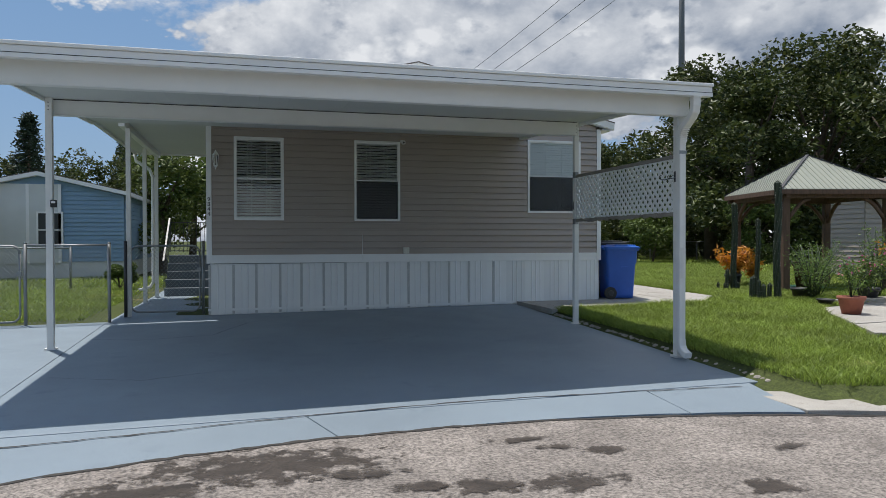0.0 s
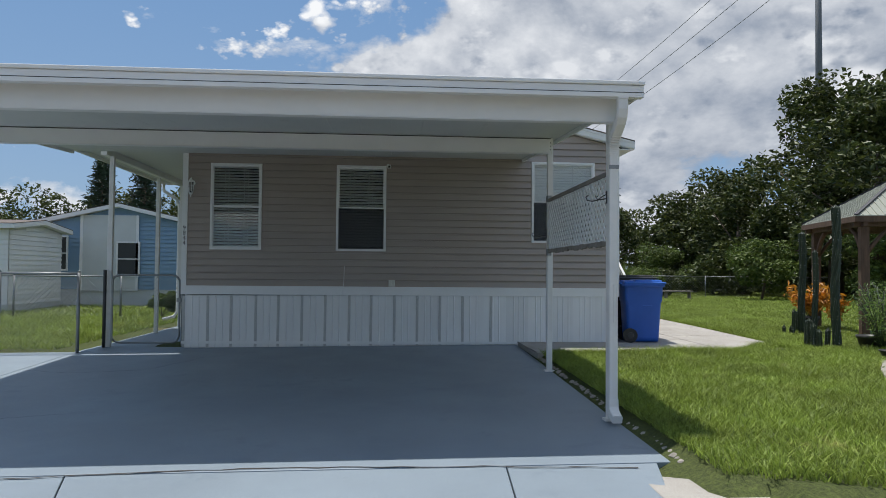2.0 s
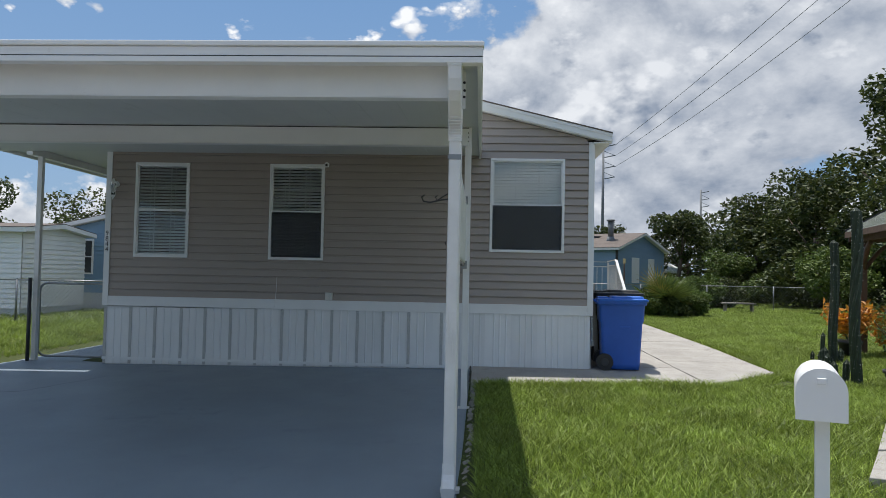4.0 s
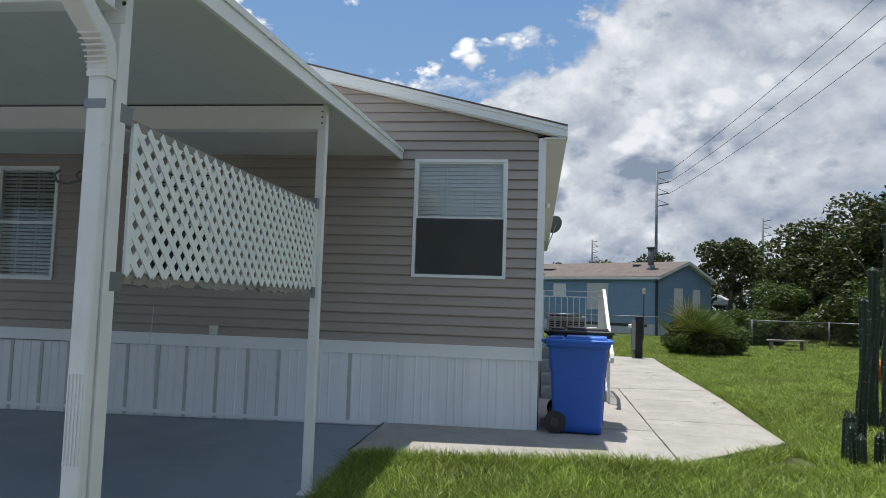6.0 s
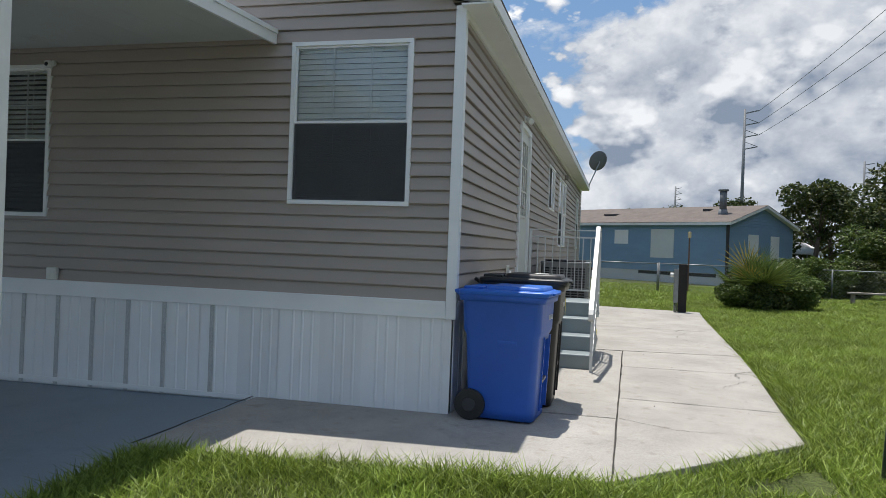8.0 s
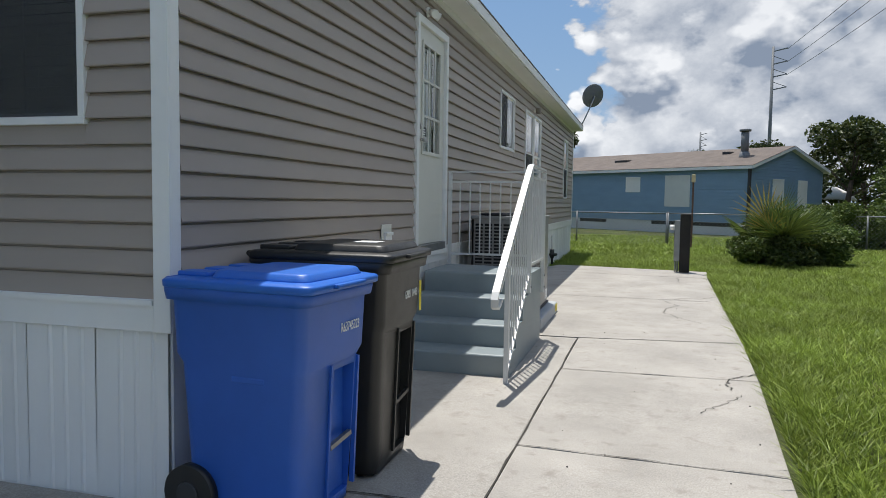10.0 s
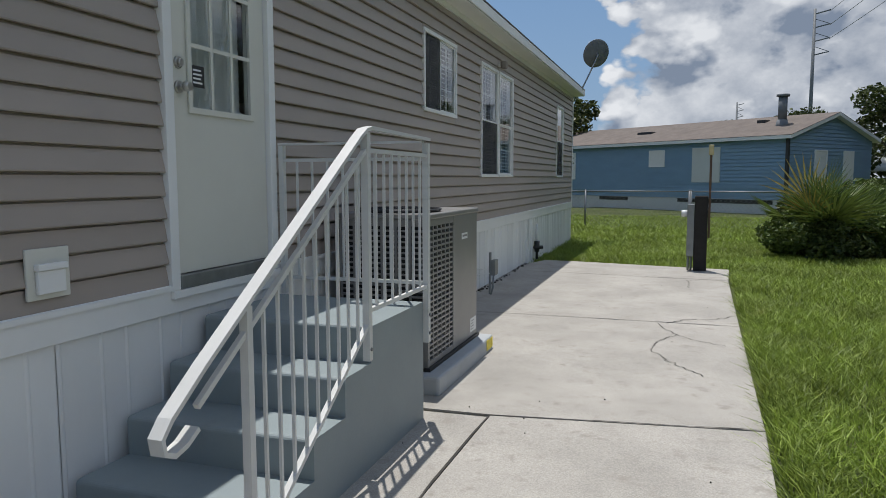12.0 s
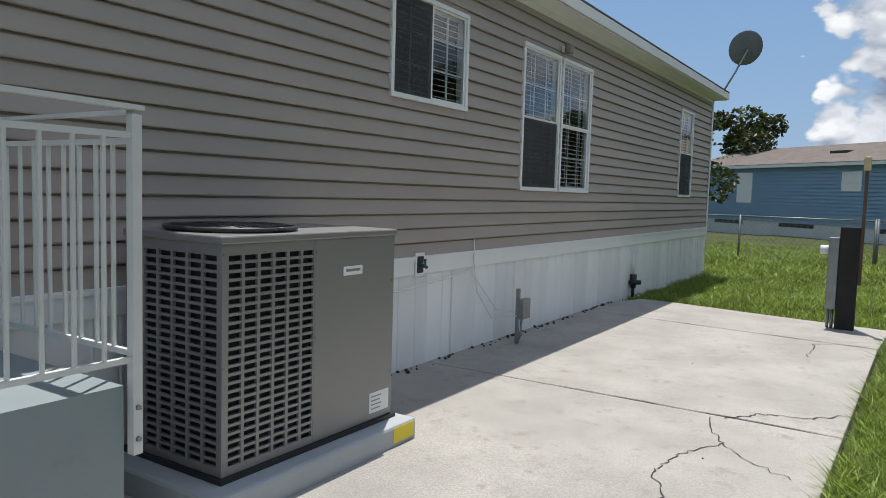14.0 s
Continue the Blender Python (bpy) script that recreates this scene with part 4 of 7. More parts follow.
sweep(bm, [(-9.78, 5.15, 3.36), (-9.76, 5.15, 3.2), (-9.45, 5.15, 3.0), (-9.38, 5.15, 2.8), (-9.38, 5.15, 0.25), (-9.45, 5.1, 0.12), (-9.7, 5.05, 0.05)], 0.04, 8)
part("downspout", bm, M_POST, awning)


# ---- windows and door ----
def frame_of(axis):
    return (lambda u, d, z: (u, -d, z)) if axis == "x" else (lambda u, d, z: (d, u, z))


def lbox(bm, axis, u0, u1, d0, d1, z0, z1):
    if axis == "x":
        box(bm, u0, u1, -d1, -d0, z0, z1)
    else:
        box(bm, d0, d1, u0, u1, z0, z1)


def lpart(name, axis, dims, mat, parent, label="", bevel=0.0):
    bm = bmesh.new()
    lbox(bm, axis, *dims)
    if bevel:
        bmesh.ops.bevel(bm, geom=bm.edges[:], offset=bevel, segments=2, affect="EDGES", profile=0.5)
    return part(name, bm, mat, parent, label)


def blinds(axis, u0, u1, z0, z1, tilt, parent, pitch=0.05, depth=-0.048, skip=None):
    bm = bmesh.new()
    z = z1 - 0.03
    c, s = math.cos(radians(tilt)) * 0.024, math.sin(radians(tilt)) * 0.024
    P = frame_of(axis)
    while z > z0 + 0.02:
        v = [bm.verts.new(P(u, depth + k * c, z - k * s + e)) for u in (u0, u1) for k, e in ((-1, 0.0), (1, 0.0), (1, 0.003), (-1, 0.003))]
        for f in ((0, 1, 2, 3), (7, 6, 5, 4), (0, 4, 5, 1), (1, 5, 6, 2), (2, 6, 7, 3), (3, 7, 4, 0)):
            bm.faces.new([v[i] for i in f])
        z -= pitch
    ob = part("blind_slats", bm, M_BLIND, parent, "white horizontal blind slats", "stuff")
    lpart("head_rail", axis, (u0, u1, depth - 0.025, depth + 0.025, z1 - 0.028, z1), M_BLIND, parent)
    lpart("bottom_rail", axis, (u0, u1, depth - 0.02, depth + 0.02, z0, z0 + 0.02), M_BLIND, parent)
    for k in (0.25, 0.75):
        uu = u0 + (u1 - u0) * k
        lpart("ladder_tape", axis, (uu - 0.004, uu + 0.004, depth + 0.0255, depth + 0.0275, z0, z1 - 0.03), M_BLIND, parent)


def window(name, axis, hole, label, blind=None, muntins=(), screen="lower", slider=False, tilt=55):
    u0, u1, z0, z1 = hole
    P = frame_of(axis)
    w = thing(name, P((u0 + u1) / 2, 0, z0), label, "window", kind="structure")
    t = 0.026
    for dims in ((u0 - 0.012, u1 + 0.012, -0.08, 0.032, z0 - 0.012, z0 + t), (u0 - 0.012, u1 + 0.012, -0.08, 0.032, z1 - t, z1 + 0.012), (u0 - 0.012, u0 + t, -0.08, 0.030, z0 + t, z1 - t), (u1 - t, u1 + 0.012, -0.08, 0.030, z0 + t, z1 - t)):
        lpart("window_frame", axis, dims, M_WHITE, w, bevel=0.003)
    ui0, ui1, zi0, zi1 = u0 + t, u1 - t, z0 + t, z1 - t
    s = 0.02
    mid = (zi0 + zi1) / 2
    um = (ui0 + ui1) / 2
    sashes = (((ui0, um, zi0, zi1, 0.002), (um, ui1, zi0, zi1, 0.012)) if slider else ((ui0, ui1, mid, zi1, 0.012), (ui0, ui1, zi0, mid, 0.002)))
    for k, (a, b, c, d, dep) in enumerate(sashes):
        sash = lpart("sash", axis, (a, b, dep - 0.02, dep, c, c + s), M_WHITE, w)
        for dims in ((a, b, dep - 0.02, dep, d - s, d), (a, a + s, dep - 0.0195, dep - 0.0005, c + s, d - s), (b - s, b, dep - 0.0195, dep - 0.0005, c + s, d - s)):
            lpart("sash_rail", axis, dims, M_WHITE, sash)
        pane = lpart("pane", axis, (a + s, b - s, dep - 0.013, dep - 0.008, c + s, d - s), M_GLASS, sash, "clear window glass")
        pane.visible_shadow = False
        has_screen = (screen == "lower" and k == 1 and not slider) or (screen == "left" and k == 0)
        if has_screen:
            sc = lpart("insect_screen", axis, (a + 0.004, b - 0.004, dep + 0.006, dep + 0.009, c + 0.004, d - 0.004), M_MESH, sash, "dark insect screen")
        nc, nr = muntins if muntins else (0, 0)
        for i in range(1, nc):
            u = a + (b - a) * i / nc
            lpart("muntin", axis, (u - 0.007, u + 0.007, dep - 0.030, dep - 0.0215, c + s, d - s), M_WHITE, sash)
        for i in range(1, nr):
            zz = c + (d - c) * i / nr
            lpart("muntin", axis, (a + s, b - s, dep - 0.0305, dep - 0.021, zz - 0.007, zz + 0.007), M_WHITE, sash)
    if blind:
        blinds(axis, ui0 + 0.005, ui1 - 0.005, zi0 + (zi1 - zi0) * (1 - blind), zi1, tilt, w)
    return w


def screen_material():
    m = bpy.data.materials.new("screen_mesh")
    m.use_nodes = True
    nt = m.node_tree
    b = nt.nodes["Principled BSDF"]
    b.inputs["Base Color"].default_value = (0.05, 0.052, 0.056, 1)
    b.inputs["Roughness"].default_value = 0.7
    tr = nt.nodes.new("ShaderNodeBsdfTransparent")
    mx = nt.nodes.new("ShaderNodeMixShader")
    co = nt.nodes.new("ShaderNodeTexCoord")
    n = nt.nodes.new("ShaderNodeTexNoise")
    n.inputs["Scale"].default_value = 3.0
    nt.links.new(co.outputs["Object"], n.inputs["Vector"])
    r = nt.nodes.new("ShaderNodeMapRange")
    r.inputs[3].default_value, r.inputs[4].default_value = 0.50, 0.62
    nt.links.new(n.outputs[0], r.inputs[0])
    nt.links.new(r.outputs[0], mx.inputs[0])
    nt.links.new(tr.outputs[0], mx.inputs[1])
    nt.links.new(b.outputs[0], mx.inputs[2])
    nt.links.new(mx.outputs[0], nt.nodes["Material Output"].inputs[0])
    return m


M_MESH = screen_material()
window("window_1", "x", FRONT[0], "white single-hung window with lowered open blinds", blind=1.0, muntins=(3, 2), screen="", tilt=42)
window("window_2", "x", FRONT[1], "white single-hung window with half-dark insect screen", blind=0.97, muntins=(3, 2), tilt=48)
window("window_3", "x", FRONT[2], "white single-hung window with closed blinds above a screen", blind=0.98, muntins=(3, 2), tilt=76)
window("window_4", "y", SIDE[1], "white sliding window with shutters and an insect screen", blind=1.0, muntins=(2, 3), screen="left", slider=True, tilt=18)
window("window_5", "y", SIDE[2], "white single-hung window with plantation shutters", blind=1.0, muntins=(3, 2), tilt=22)
window("window_6", "y", SIDE[3], "white single-hung window without insect screen", blind=1.0, muntins=(3, 2), screen="", tilt=18)
window("window_7", "y", SIDE[4], "narrow white single-hung window with dark screen", blind=0.5, muntins=(3, 2), tilt=30)


def build_door():
    u0, u1, z0, z1 = SIDE[0]
    d = thing("door_1", (0, (u0 + u1) / 2, z0), "closed cream door with a nine-light window", "door", kind="structure")
    for dims in ((u0 - 0.02, u0 + 0.05, -0.10, 0.04, z0 - 0.03, z1 + 0.02), (u1 - 0.05, u1 + 0.02, -0.10, 0.04, z0 - 0.03, z1 + 0.02), (u0 + 0.05, u1 - 0.05, -0.10, 0.04, z1 - 0.05, z1 + 0.02)):
        lpart("door_frame", "y", dims, M_WHITE, d, bevel=0.004)
    lpart("threshold", "y", (u0 + 0.05, u1 - 0.05, -0.10, 0.045, z0 - 0.03, z0 + 0.045), M_GALV, d, "worn aluminium threshold", bevel=0.004)
    a, b, c, e = u0 + 0.055, u1 - 0.055, z0 + 0.05, z1 - 0.055
    # leaf with a window opening
    wa, wb, wc, we = a + 0.17, b - 0.17, 1.95, e - 0.16
    leaf = lpart("door_leaf", "y", (a, b, -0.035, 0.005, c, wc), M_DOOR, d)
    for dims in ((a, b, -0.035, 0.005, we, e), (a, wa, -0.0349, 0.0049, wc, we), (wb, b, -0.0349, 0.0049, wc, we)):
        lpart("leaf_stile", "y", dims, M_DOOR, leaf)
    for dims in ((wa - 0.025, wb + 0.025, 0.006, 0.02, wc - 0.03, wc + 0.005), (wa - 0.025, wb + 0.025, 0.006, 0.02, we - 0.005, we + 0.03), (wa - 0.025, wa + 0.008, 0.006, 0.0195, wc, we), (wb - 0.008, wb + 0.025, 0.006, 0.0195, wc, we)):
        lpart("light_frame", "y", dims, M_DOOR, leaf, bevel=0.003)
    pane = lpart("pane", "y", (wa, wb, -0.012, -0.007, wc, we), M_GLASS, leaf, "clear door glass")
    pane.visible_shadow = False
    for i in (1, 2):
        u = wa + (wb - wa) * i / 3
        lpart("muntin", "y", (u - 0.011, u + 0.011, 0.004, 0.016, wc, we), M_DOOR, leaf)
        z = wc + (we - wc) * i / 3
        lpart("muntin", "y", (wa, wb, 0.0045, 0.0165, z - 0.011, z + 0.011), M_DOOR, leaf)
    blinds("y", wa, wb, wc, we, 80, d, pitch=0.046, depth=-0.075)
    for z, r in ((2.185, 0.034), (2.055, 0.036)):
        bm = bmesh.new()
        tube(bm, (0.006, a + 0.075, z), (0.018, a + 0.075, z), r, r * 0.9, 20)
        if z < 2.1:
            tube(bm, (0.018, a + 0.075, z), (0.05, a + 0.075, z), 0.014, 0.014, 14)
            tube(bm, (0.05, a + 0.075, z), (0.085, a + 0.075, z), 0.027, 0.024, 18)
        else:
            tube(bm, (0.018, a + 0.075, z), (0.034, a + 0.075, z), 0.022, 0.020, 18)
        part("door_knob" if z < 2.1 else "deadbolt", bm, M_BRASS, leaf, "satin nickel door hardware")
    s = lpart("notice", "y", (wa + 0.01, wa + 0.13, 0.0045, 0.0065, 2.07, 2.19), M_INK, leaf, "small black sticker with pale lettering")
    for i in range(4):
        lpart("letter_bar", "y", (wa + 0.03, wa + 0.11 - 0.01 * (i % 2), 0.0066, 0.0075, 2.09 + 0.023 * i, 2.10 + 0.023 * i), M_LABEL, s)
    # trim below the door
    lpart("sill_trim", "y", (u0 - 0.02, u1 + 0.02, 0.027, 0.05, z0 - 0.075, z0 - 0.031), M_WHITE, d, bevel=0.003)


build_door()


def lettering(name, text, size, m, mat, parent, label=""):
    cu = bpy.data.curves.new("lettering", "FONT")
    cu.body, cu.size, cu.extrude = text, size, 0.0012
    cu.align_x, cu.align_y = "CENTER", "CENTER"
    tmp = bpy.data.objects.new("lettering", cu)
    me = bpy.data.meshes.new_from_object(tmp)
    bpy.data.objects.remove(tmp)
    me.materials.clear()
    me.materials.append(mat)
    ob = new(name, me)
    ob.parent = parent
    ob.matrix_parent_inverse = base_of(parent).inverted()
    ob.matrix_basis = m
    return tagged(ob, label)


# ---- things on the front wall ----
number = thing("house_number", (-7.785, -0.03, 1.85), "black house numerals on the white corner board", "numerals")
for i, ch in enumerate("9844"):
    lettering("numeral", ch, 0.105, pose(-7.785, -0.033, 2.0 - i * 0.088, 90, 0, 0), M_INK, number)


def build_sconce():
    s = thing("wall_lantern", (-7.66, -0.02, 2.7), "white carriage lantern with clear glass panes", "lamp")
    bm = bmesh.new()
    tube(bm, (-7.66, -0.018, 2.80), (-7.66, -0.03, 2.80), 0.05, 0.045, 16)
    sweep(bm, [(-7.66, -0.03, 2.80), (-7.66, -0.08, 2.83), (-7.66, -0.12, 2.88), (-7.66, -0.13, 2.84)], 0.009, 8)
    part("bracket", bm, M_WHITE, s)
    bm = bmesh.new()
    tube(bm, (-7.66, -0.13, 2.80), (-7.66, -0.13, 2.87), 0.062, 0.012, 6)
    tube(bm, (-7.66, -0.13, 2.565), (-7.66, -0.13, 2.60), 0.008, 0.035, 6)
    tube(bm, (-7.66, -0.13, 2.60), (-7.66, -0.13, 2.615), 0.036, 0.036, 6)
    tube(bm, (-7.66, -0.13, 2.535), (-7.66, -0.13, 2.565), 0.004, 0.01, 8)
    for k in range(6):
        a = k * math.pi / 3
        bar(bm, (-7.66 + 0.034 * math.cos(a), -0.13 + 0.034 * math.sin(a), 2.615), (-7.66 + 0.056 * math.cos(a), -0.13 + 0.056 * math.sin(a), 2.80), 0.007, 0.007)
    part("lantern_cage", bm, M_WHITE, s)
    bm = bmesh.new()
    tube(bm, (-7.66, -0.13, 2.616), (-7.66, -0.13, 2.799), 0.030, 0.050, 6)
    g = part("glass", bm, M_GLASS, s, "clear lantern glass")
    g.visible_shadow = False


build_sconce()


def build_camera_box():
    c = thing("security_camera", (-4.2, -0.03, 3.16), "small white outdoor security camera on a bracket", "camera")
    bm = bmesh.new()
    tube(bm, (-4.22, -0.018, 3.17), (-4.22, -0.035, 3.17), 0.03, 0.028, 14)
    sweep(bm, [(-4.22, -0.035, 3.17), (-4.22, -0.06, 3.165), (-4.20, -0.08, 3.15)], 0.008, 8)
    part("mount", bm, M_WHITE, c)
    part("body", boxed(-4.235, -4.165, -0.14, -0.08, 3.105, 3.175, bevel=0.015), M_WHITE, c)
    bm = bmesh.new()
    tube(bm, (-4.2, -0.141, 3.135), (-4.2, -0.147, 3.135), 0.02, 0.019, 14)
    part("lens", bm, M_INK, c, "dark round lens")


build_camera_box()
outlet = thing("outlet_box", (-4.13, -0.03, 1.01), "beige outdoor outlet box above the band", "outlet")
part("box", boxed(-4.19, -4.075, -0.06, -0.018, 0.995, 1.115, bevel=0.006), M_DOOR, outlet)
for dx in (-0.025, 0.03):
    part("socket_cover", boxed(-4.13 + dx - 0.018, -4.13 + dx + 0.018, -0.066, -0.061, 1.02, 1.09, bevel=0.003), M_DOOR, outlet)
bm = bmesh.new()
sweep(bm, [(-4.98, -0.02, 1.36), (-4.985, -0.024, 1.15), (-4.99, -0.045, 0.98), (-4.995, -0.048, 0.90), (-5.0, -0.035, 0.86)], 0.004, 6)
solid("cable", bm, M_PVC, "thin white cable hanging down the siding", "cable")


def post_hook(x, y, z):
    """A scrolled plant hook that reaches to -x from a post's face."""
    h = thing("plant_hook", (x, y, z), "black wrought iron plant hook on a carport post", "hook", group="plant hooks")
    bm = bmesh.new()
    sweep(bm, [(x - 0.19, y, z + 0.03), (x - 0.215, y, z + 0.012), (x - 0.20, y, z - 0.02), (x - 0.15, y, z - 0.028), (x - 0.07, y, z - 0.01), (x - 0.004, y, z)], 0.006, 8)
    sweep(bm, [(x - 0.09, y, z + 0.028), (x - 0.11, y, z + 0.012), (x - 0.095, y, z - 0.012), (x - 0.05, y, z + 0.018), (x - 0.004, y, z + 0.045)], 0.005, 8)
    part("rod", bm, M_DARKMETAL, h)
    part("wall_plate", boxed(x - 0.006, x, y - 0.015, y + 0.015, z - 0.05, z + 0.08, bevel=0.002), M_DARKMETAL, h)


post_hook(-1.984, -5.88, 2.015)
post_hook(-1.944, -2.90, 1.80)
sensor = thing("post_lamp", (-9.61, -3.08, 1.78), "small black lamp clipped to a carport post", "lamp")
part("case", boxed(-9.63, -9.55, -3.105, -3.074, 1.70, 1.80, bevel=0.008), M_BLACK, sensor)
part("lens", boxed(-9.615, -9.565, -3.109, -3.1055, 1.755, 1.785), M_LABEL, sensor, "pale lamp lens")


# ---- mailbox ----
def build_mailbox():
    """Local: door looks to -y, then turned to face the road."""
    m = thing("mailbox", (0, 0, 0), "white metal mailbox on a white post", "mailbox")

    def shell(name, y0, y1, k):
        bm = bmesh.new()
        r, b, s = 0.104 * k, 0.80 - 0.004 * (k > 1), 0.93
        prof = [(-r, b), (r, b), (r, s)] + [(r * math.cos(a), s + r * math.sin(a)) for a in np.linspace(0.15, math.pi - 0.15, 14)] + [(-r, s)]
        ring = [[bm.verts.new((a, y, z)) for a, z in prof] for y in (y0, y1)]
        n = len(prof)
        for i in range(n):
            j = (i + 1) % n
            bm.faces.new((ring[0][i], ring[0][j], ring[1][j], ring[1][i])).smooth = 1 < i < n - 2
        bm.faces.new(ring[0])
        bm.faces.new(ring[1][::-1])
        return part(name, bm, M_WHITE, m)

    shell("box", 0.0, 0.44, 1.0)
    shell("door", -0.014, -0.002, 1.04)
    part("latch", boxed(-0.02, 0.02, -0.03, -0.015, 0.965, 0.995, bevel=0.004), M_WHITE, m)
    part("flag", boxed(0.112, 0.12, 0.2, 0.26, 0.86, 0.93, bevel=0.002), M_WHITE, m)
    part("post", boxed(-0.02, 0.045, 0.17, 0.235, -0.25, 0.799, bevel=0.004), M_WHITE, m)
    m.matrix_basis = pose(-0.16, -7.93, 0.0, 0, 0, -22)


build_mailbox()


# ---- wheeled bins ----
def rounded(w, d, r, n=4):
    pts = []
    for cx, cy, a0 in ((w / 2 - r, d / 2 - r, 0), (-w / 2 + r, d / 2 - r, 90), (-w / 2 + r, -d / 2 + r, 180), (w / 2 - r, -d / 2 + r, 270)):
        for k in range(n + 1):
            a = radians(a0 + 90 * k / n)
            pts.append((cx + r * math.cos(a), cy + r * math.sin(a)))
    return pts


def loft(bm, rings, cap=True, smooth=True):
    rs = [[bm.verts.new(p) for p in r] for r in rings]
    n = len(rs[0])
    for a, b in zip(rs, rs[1:]):
        for i in range(n):
            j = (i + 1) % n
            bm.faces.new((a[i], a[j], b[j], b[i])).smooth = smooth
    if cap:
        bm.faces.new(rs[0][::-1])
        bm.faces.new(rs[-1])


def carved(bm, cut, mat):
    """The shape less a cutter, as a mesh of its own."""
    a = bpy.data.objects.new("carved", mesh_of("carved", bm, mat))
    c = bpy.data.objects.new("cutter", mesh_of("cutter", cut, mat))
    for o in (a, c):
        scene.collection.objects.link(o)
    mod = a.modifiers.new("cut", "BOOLEAN")
    mod.operation, mod.object, mod.solver = "DIFFERENCE", c, "EXACT"
    bpy.context.view_layer.update()
    me = bpy.data.meshes.new_from_object(a.evaluated_get(bpy.context.evaluated_depsgraph_get()))
    bpy.data.objects.remove(a)
    bpy.data.objects.remove(c)
    return me


def wheeled_bin(body_mat, lid_mat, h, depth, width, label, text, yellow, m):
    """Local: front looks to +x, wheels at -x, on z 0."""
    b = thing("wheeled_bin", (0, 0, 0), label, "bin", group="wheeled bins")
    bm = bmesh.new()
    rings = []
    for z, dx, k, s in ((0.02, 0.0, 0.80, 0.06), (0.10, 0.0, 0.82, 0.06), (h * 0.66, 0.0, 0.90, 0.05), (h * 0.70, 0.0, 0.955, 0.05), (h * 0.93, 0.0, 0.985, 0.05), (h * 0.935, 0.0, 1.0, 0.05)):
        rings.append([(x + dx, y, z) for x, y in rounded(depth * k, width * k, s)])
    loft(bm, rings)
    for e in bm.edges:
        e.smooth = True
    body = part("body", carved(bm, boxed(depth * 0.36, depth * 0.60, width * 0.03, width * 0.35, 0.07, h * 0.625), body_mat), body_mat, b)
    bm = bmesh.new()
    rings = [[(x, y, z) for x, y in rounded(depth * k, width * k, 0.06)] for z, k in ((h * 0.925, 1.0), (h * 0.925, 1.06), (h * 0.965, 1.08), (h * 0.985, 1.075), (h * 0.985, 1.02))]
    loft(bm, rings)
    part("rim", bm, body_mat, b)
    bm = bmesh.new()
    rings = [[(x + 0.012, y, z) for x, y in rounded(depth * k, width * k, 0.05)] for z, k in ((h * 0.975, 1.085), (h * 0.978, 1.10), (h * 1.002, 1.105), (h * 1.008, 1.09), (h * 1.014, 1.0), (h * 1.016, 0.98))]
    loft(bm, rings)
    lid = part("lid", bm, lid_mat, b, "closed lid with a raised centre panel")
    bm = bmesh.new()
    rings = [[(x + depth * 0.13, y, z) for x, y in rounded(depth * 0.68 * k, width * 0.84 * k, 0.05)] for z, k in ((h * 1.010, 1.06), (h * 1.022, 1.04), (h * 1.040, 1.0), (h * 1.046, 0.97), (h * 1.047, 0.9))]
    loft(bm, rings)
    part("lid_panel", bm, lid_mat, lid)
    for s in (-0.3, 0.0, 0.3):
        part("lid_ridge", boxed(-depth * 0.50, -depth * 0.26, width * (s - 0.09), width * (s + 0.09), h * 1.012, h * 1.034, bevel=0.008), lid_mat, lid)
    part("lid_grip", boxed(depth * 0.545, depth * 0.60, -width * 0.22, width * 0.22, h * 0.985, h * 1.003, bevel=0.006), lid_mat, lid)
    bm = bmesh.new()
    sweep(bm, [(-depth * 0.52, -width * 0.36, h * 0.96), (-depth * 0.60, -width * 0.36, h * 0.99), (-depth * 0.60, width * 0.36, h * 0.99), (-depth * 0.52, width * 0.36, h * 0.96)], 0.017, 10)
    part("handle", bm, body_mat, b)
    # front pocket with its grab bar, and the ribs beside it
    bm = bmesh.new()
    bar(bm, (depth * 0.415, width * 0.028, h * 0.29), (depth * 0.415, width * 0.352, h * 0.31), 0.022, 0.022)
    part("grab_bar", bm, M_GALV if body_mat == M_BLUE else body_mat, b, "metal lift bar")
    for yy in (-0.02, 0.40):
        bm = bmesh.new()
        bar(bm, (depth * 0.412, width * yy, 0.08), (depth * 0.448, width * yy, h * 0.65), 0.016, 0.022, (1, 0, 0))
        part("rib", bm, body_mat, b)
    # lift bump on the broad side
    part("side_bump", boxed(-depth * 0.05, depth * 0.2, -width * 0.452, -width * 0.42, h * 0.60, h * 0.63, bevel=0.008), body_mat, b)
    for s in (-1, 1):
        bm = bmesh.new()
        tube(bm, (-depth * 0.36, s * width * 0.40, 0.13), (-depth * 0.36, s * (width * 0.40 + 0.055), 0.13), 0.13, 0.13, 24)
        wheel = part("wheel", bm, M_BLACK, b, "black plastic wheel")
        bm = bmesh.new()
        tube(bm, (-depth * 0.36, s * (width * 0.40 + 0.055), 0.13), (-depth * 0.36, s * (width * 0.40 + 0.063), 0.13), 0.06, 0.055, 18)
        part("hub", bm, M_DARKMETAL, wheel)
    bm = bmesh.new()
    tube(bm, (-depth * 0.36, -width * 0.40, 0.13), (-depth * 0.36, width * 0.40, 0.13), 0.012, seg=8)
    part("axle", bm, M_GALV, b)
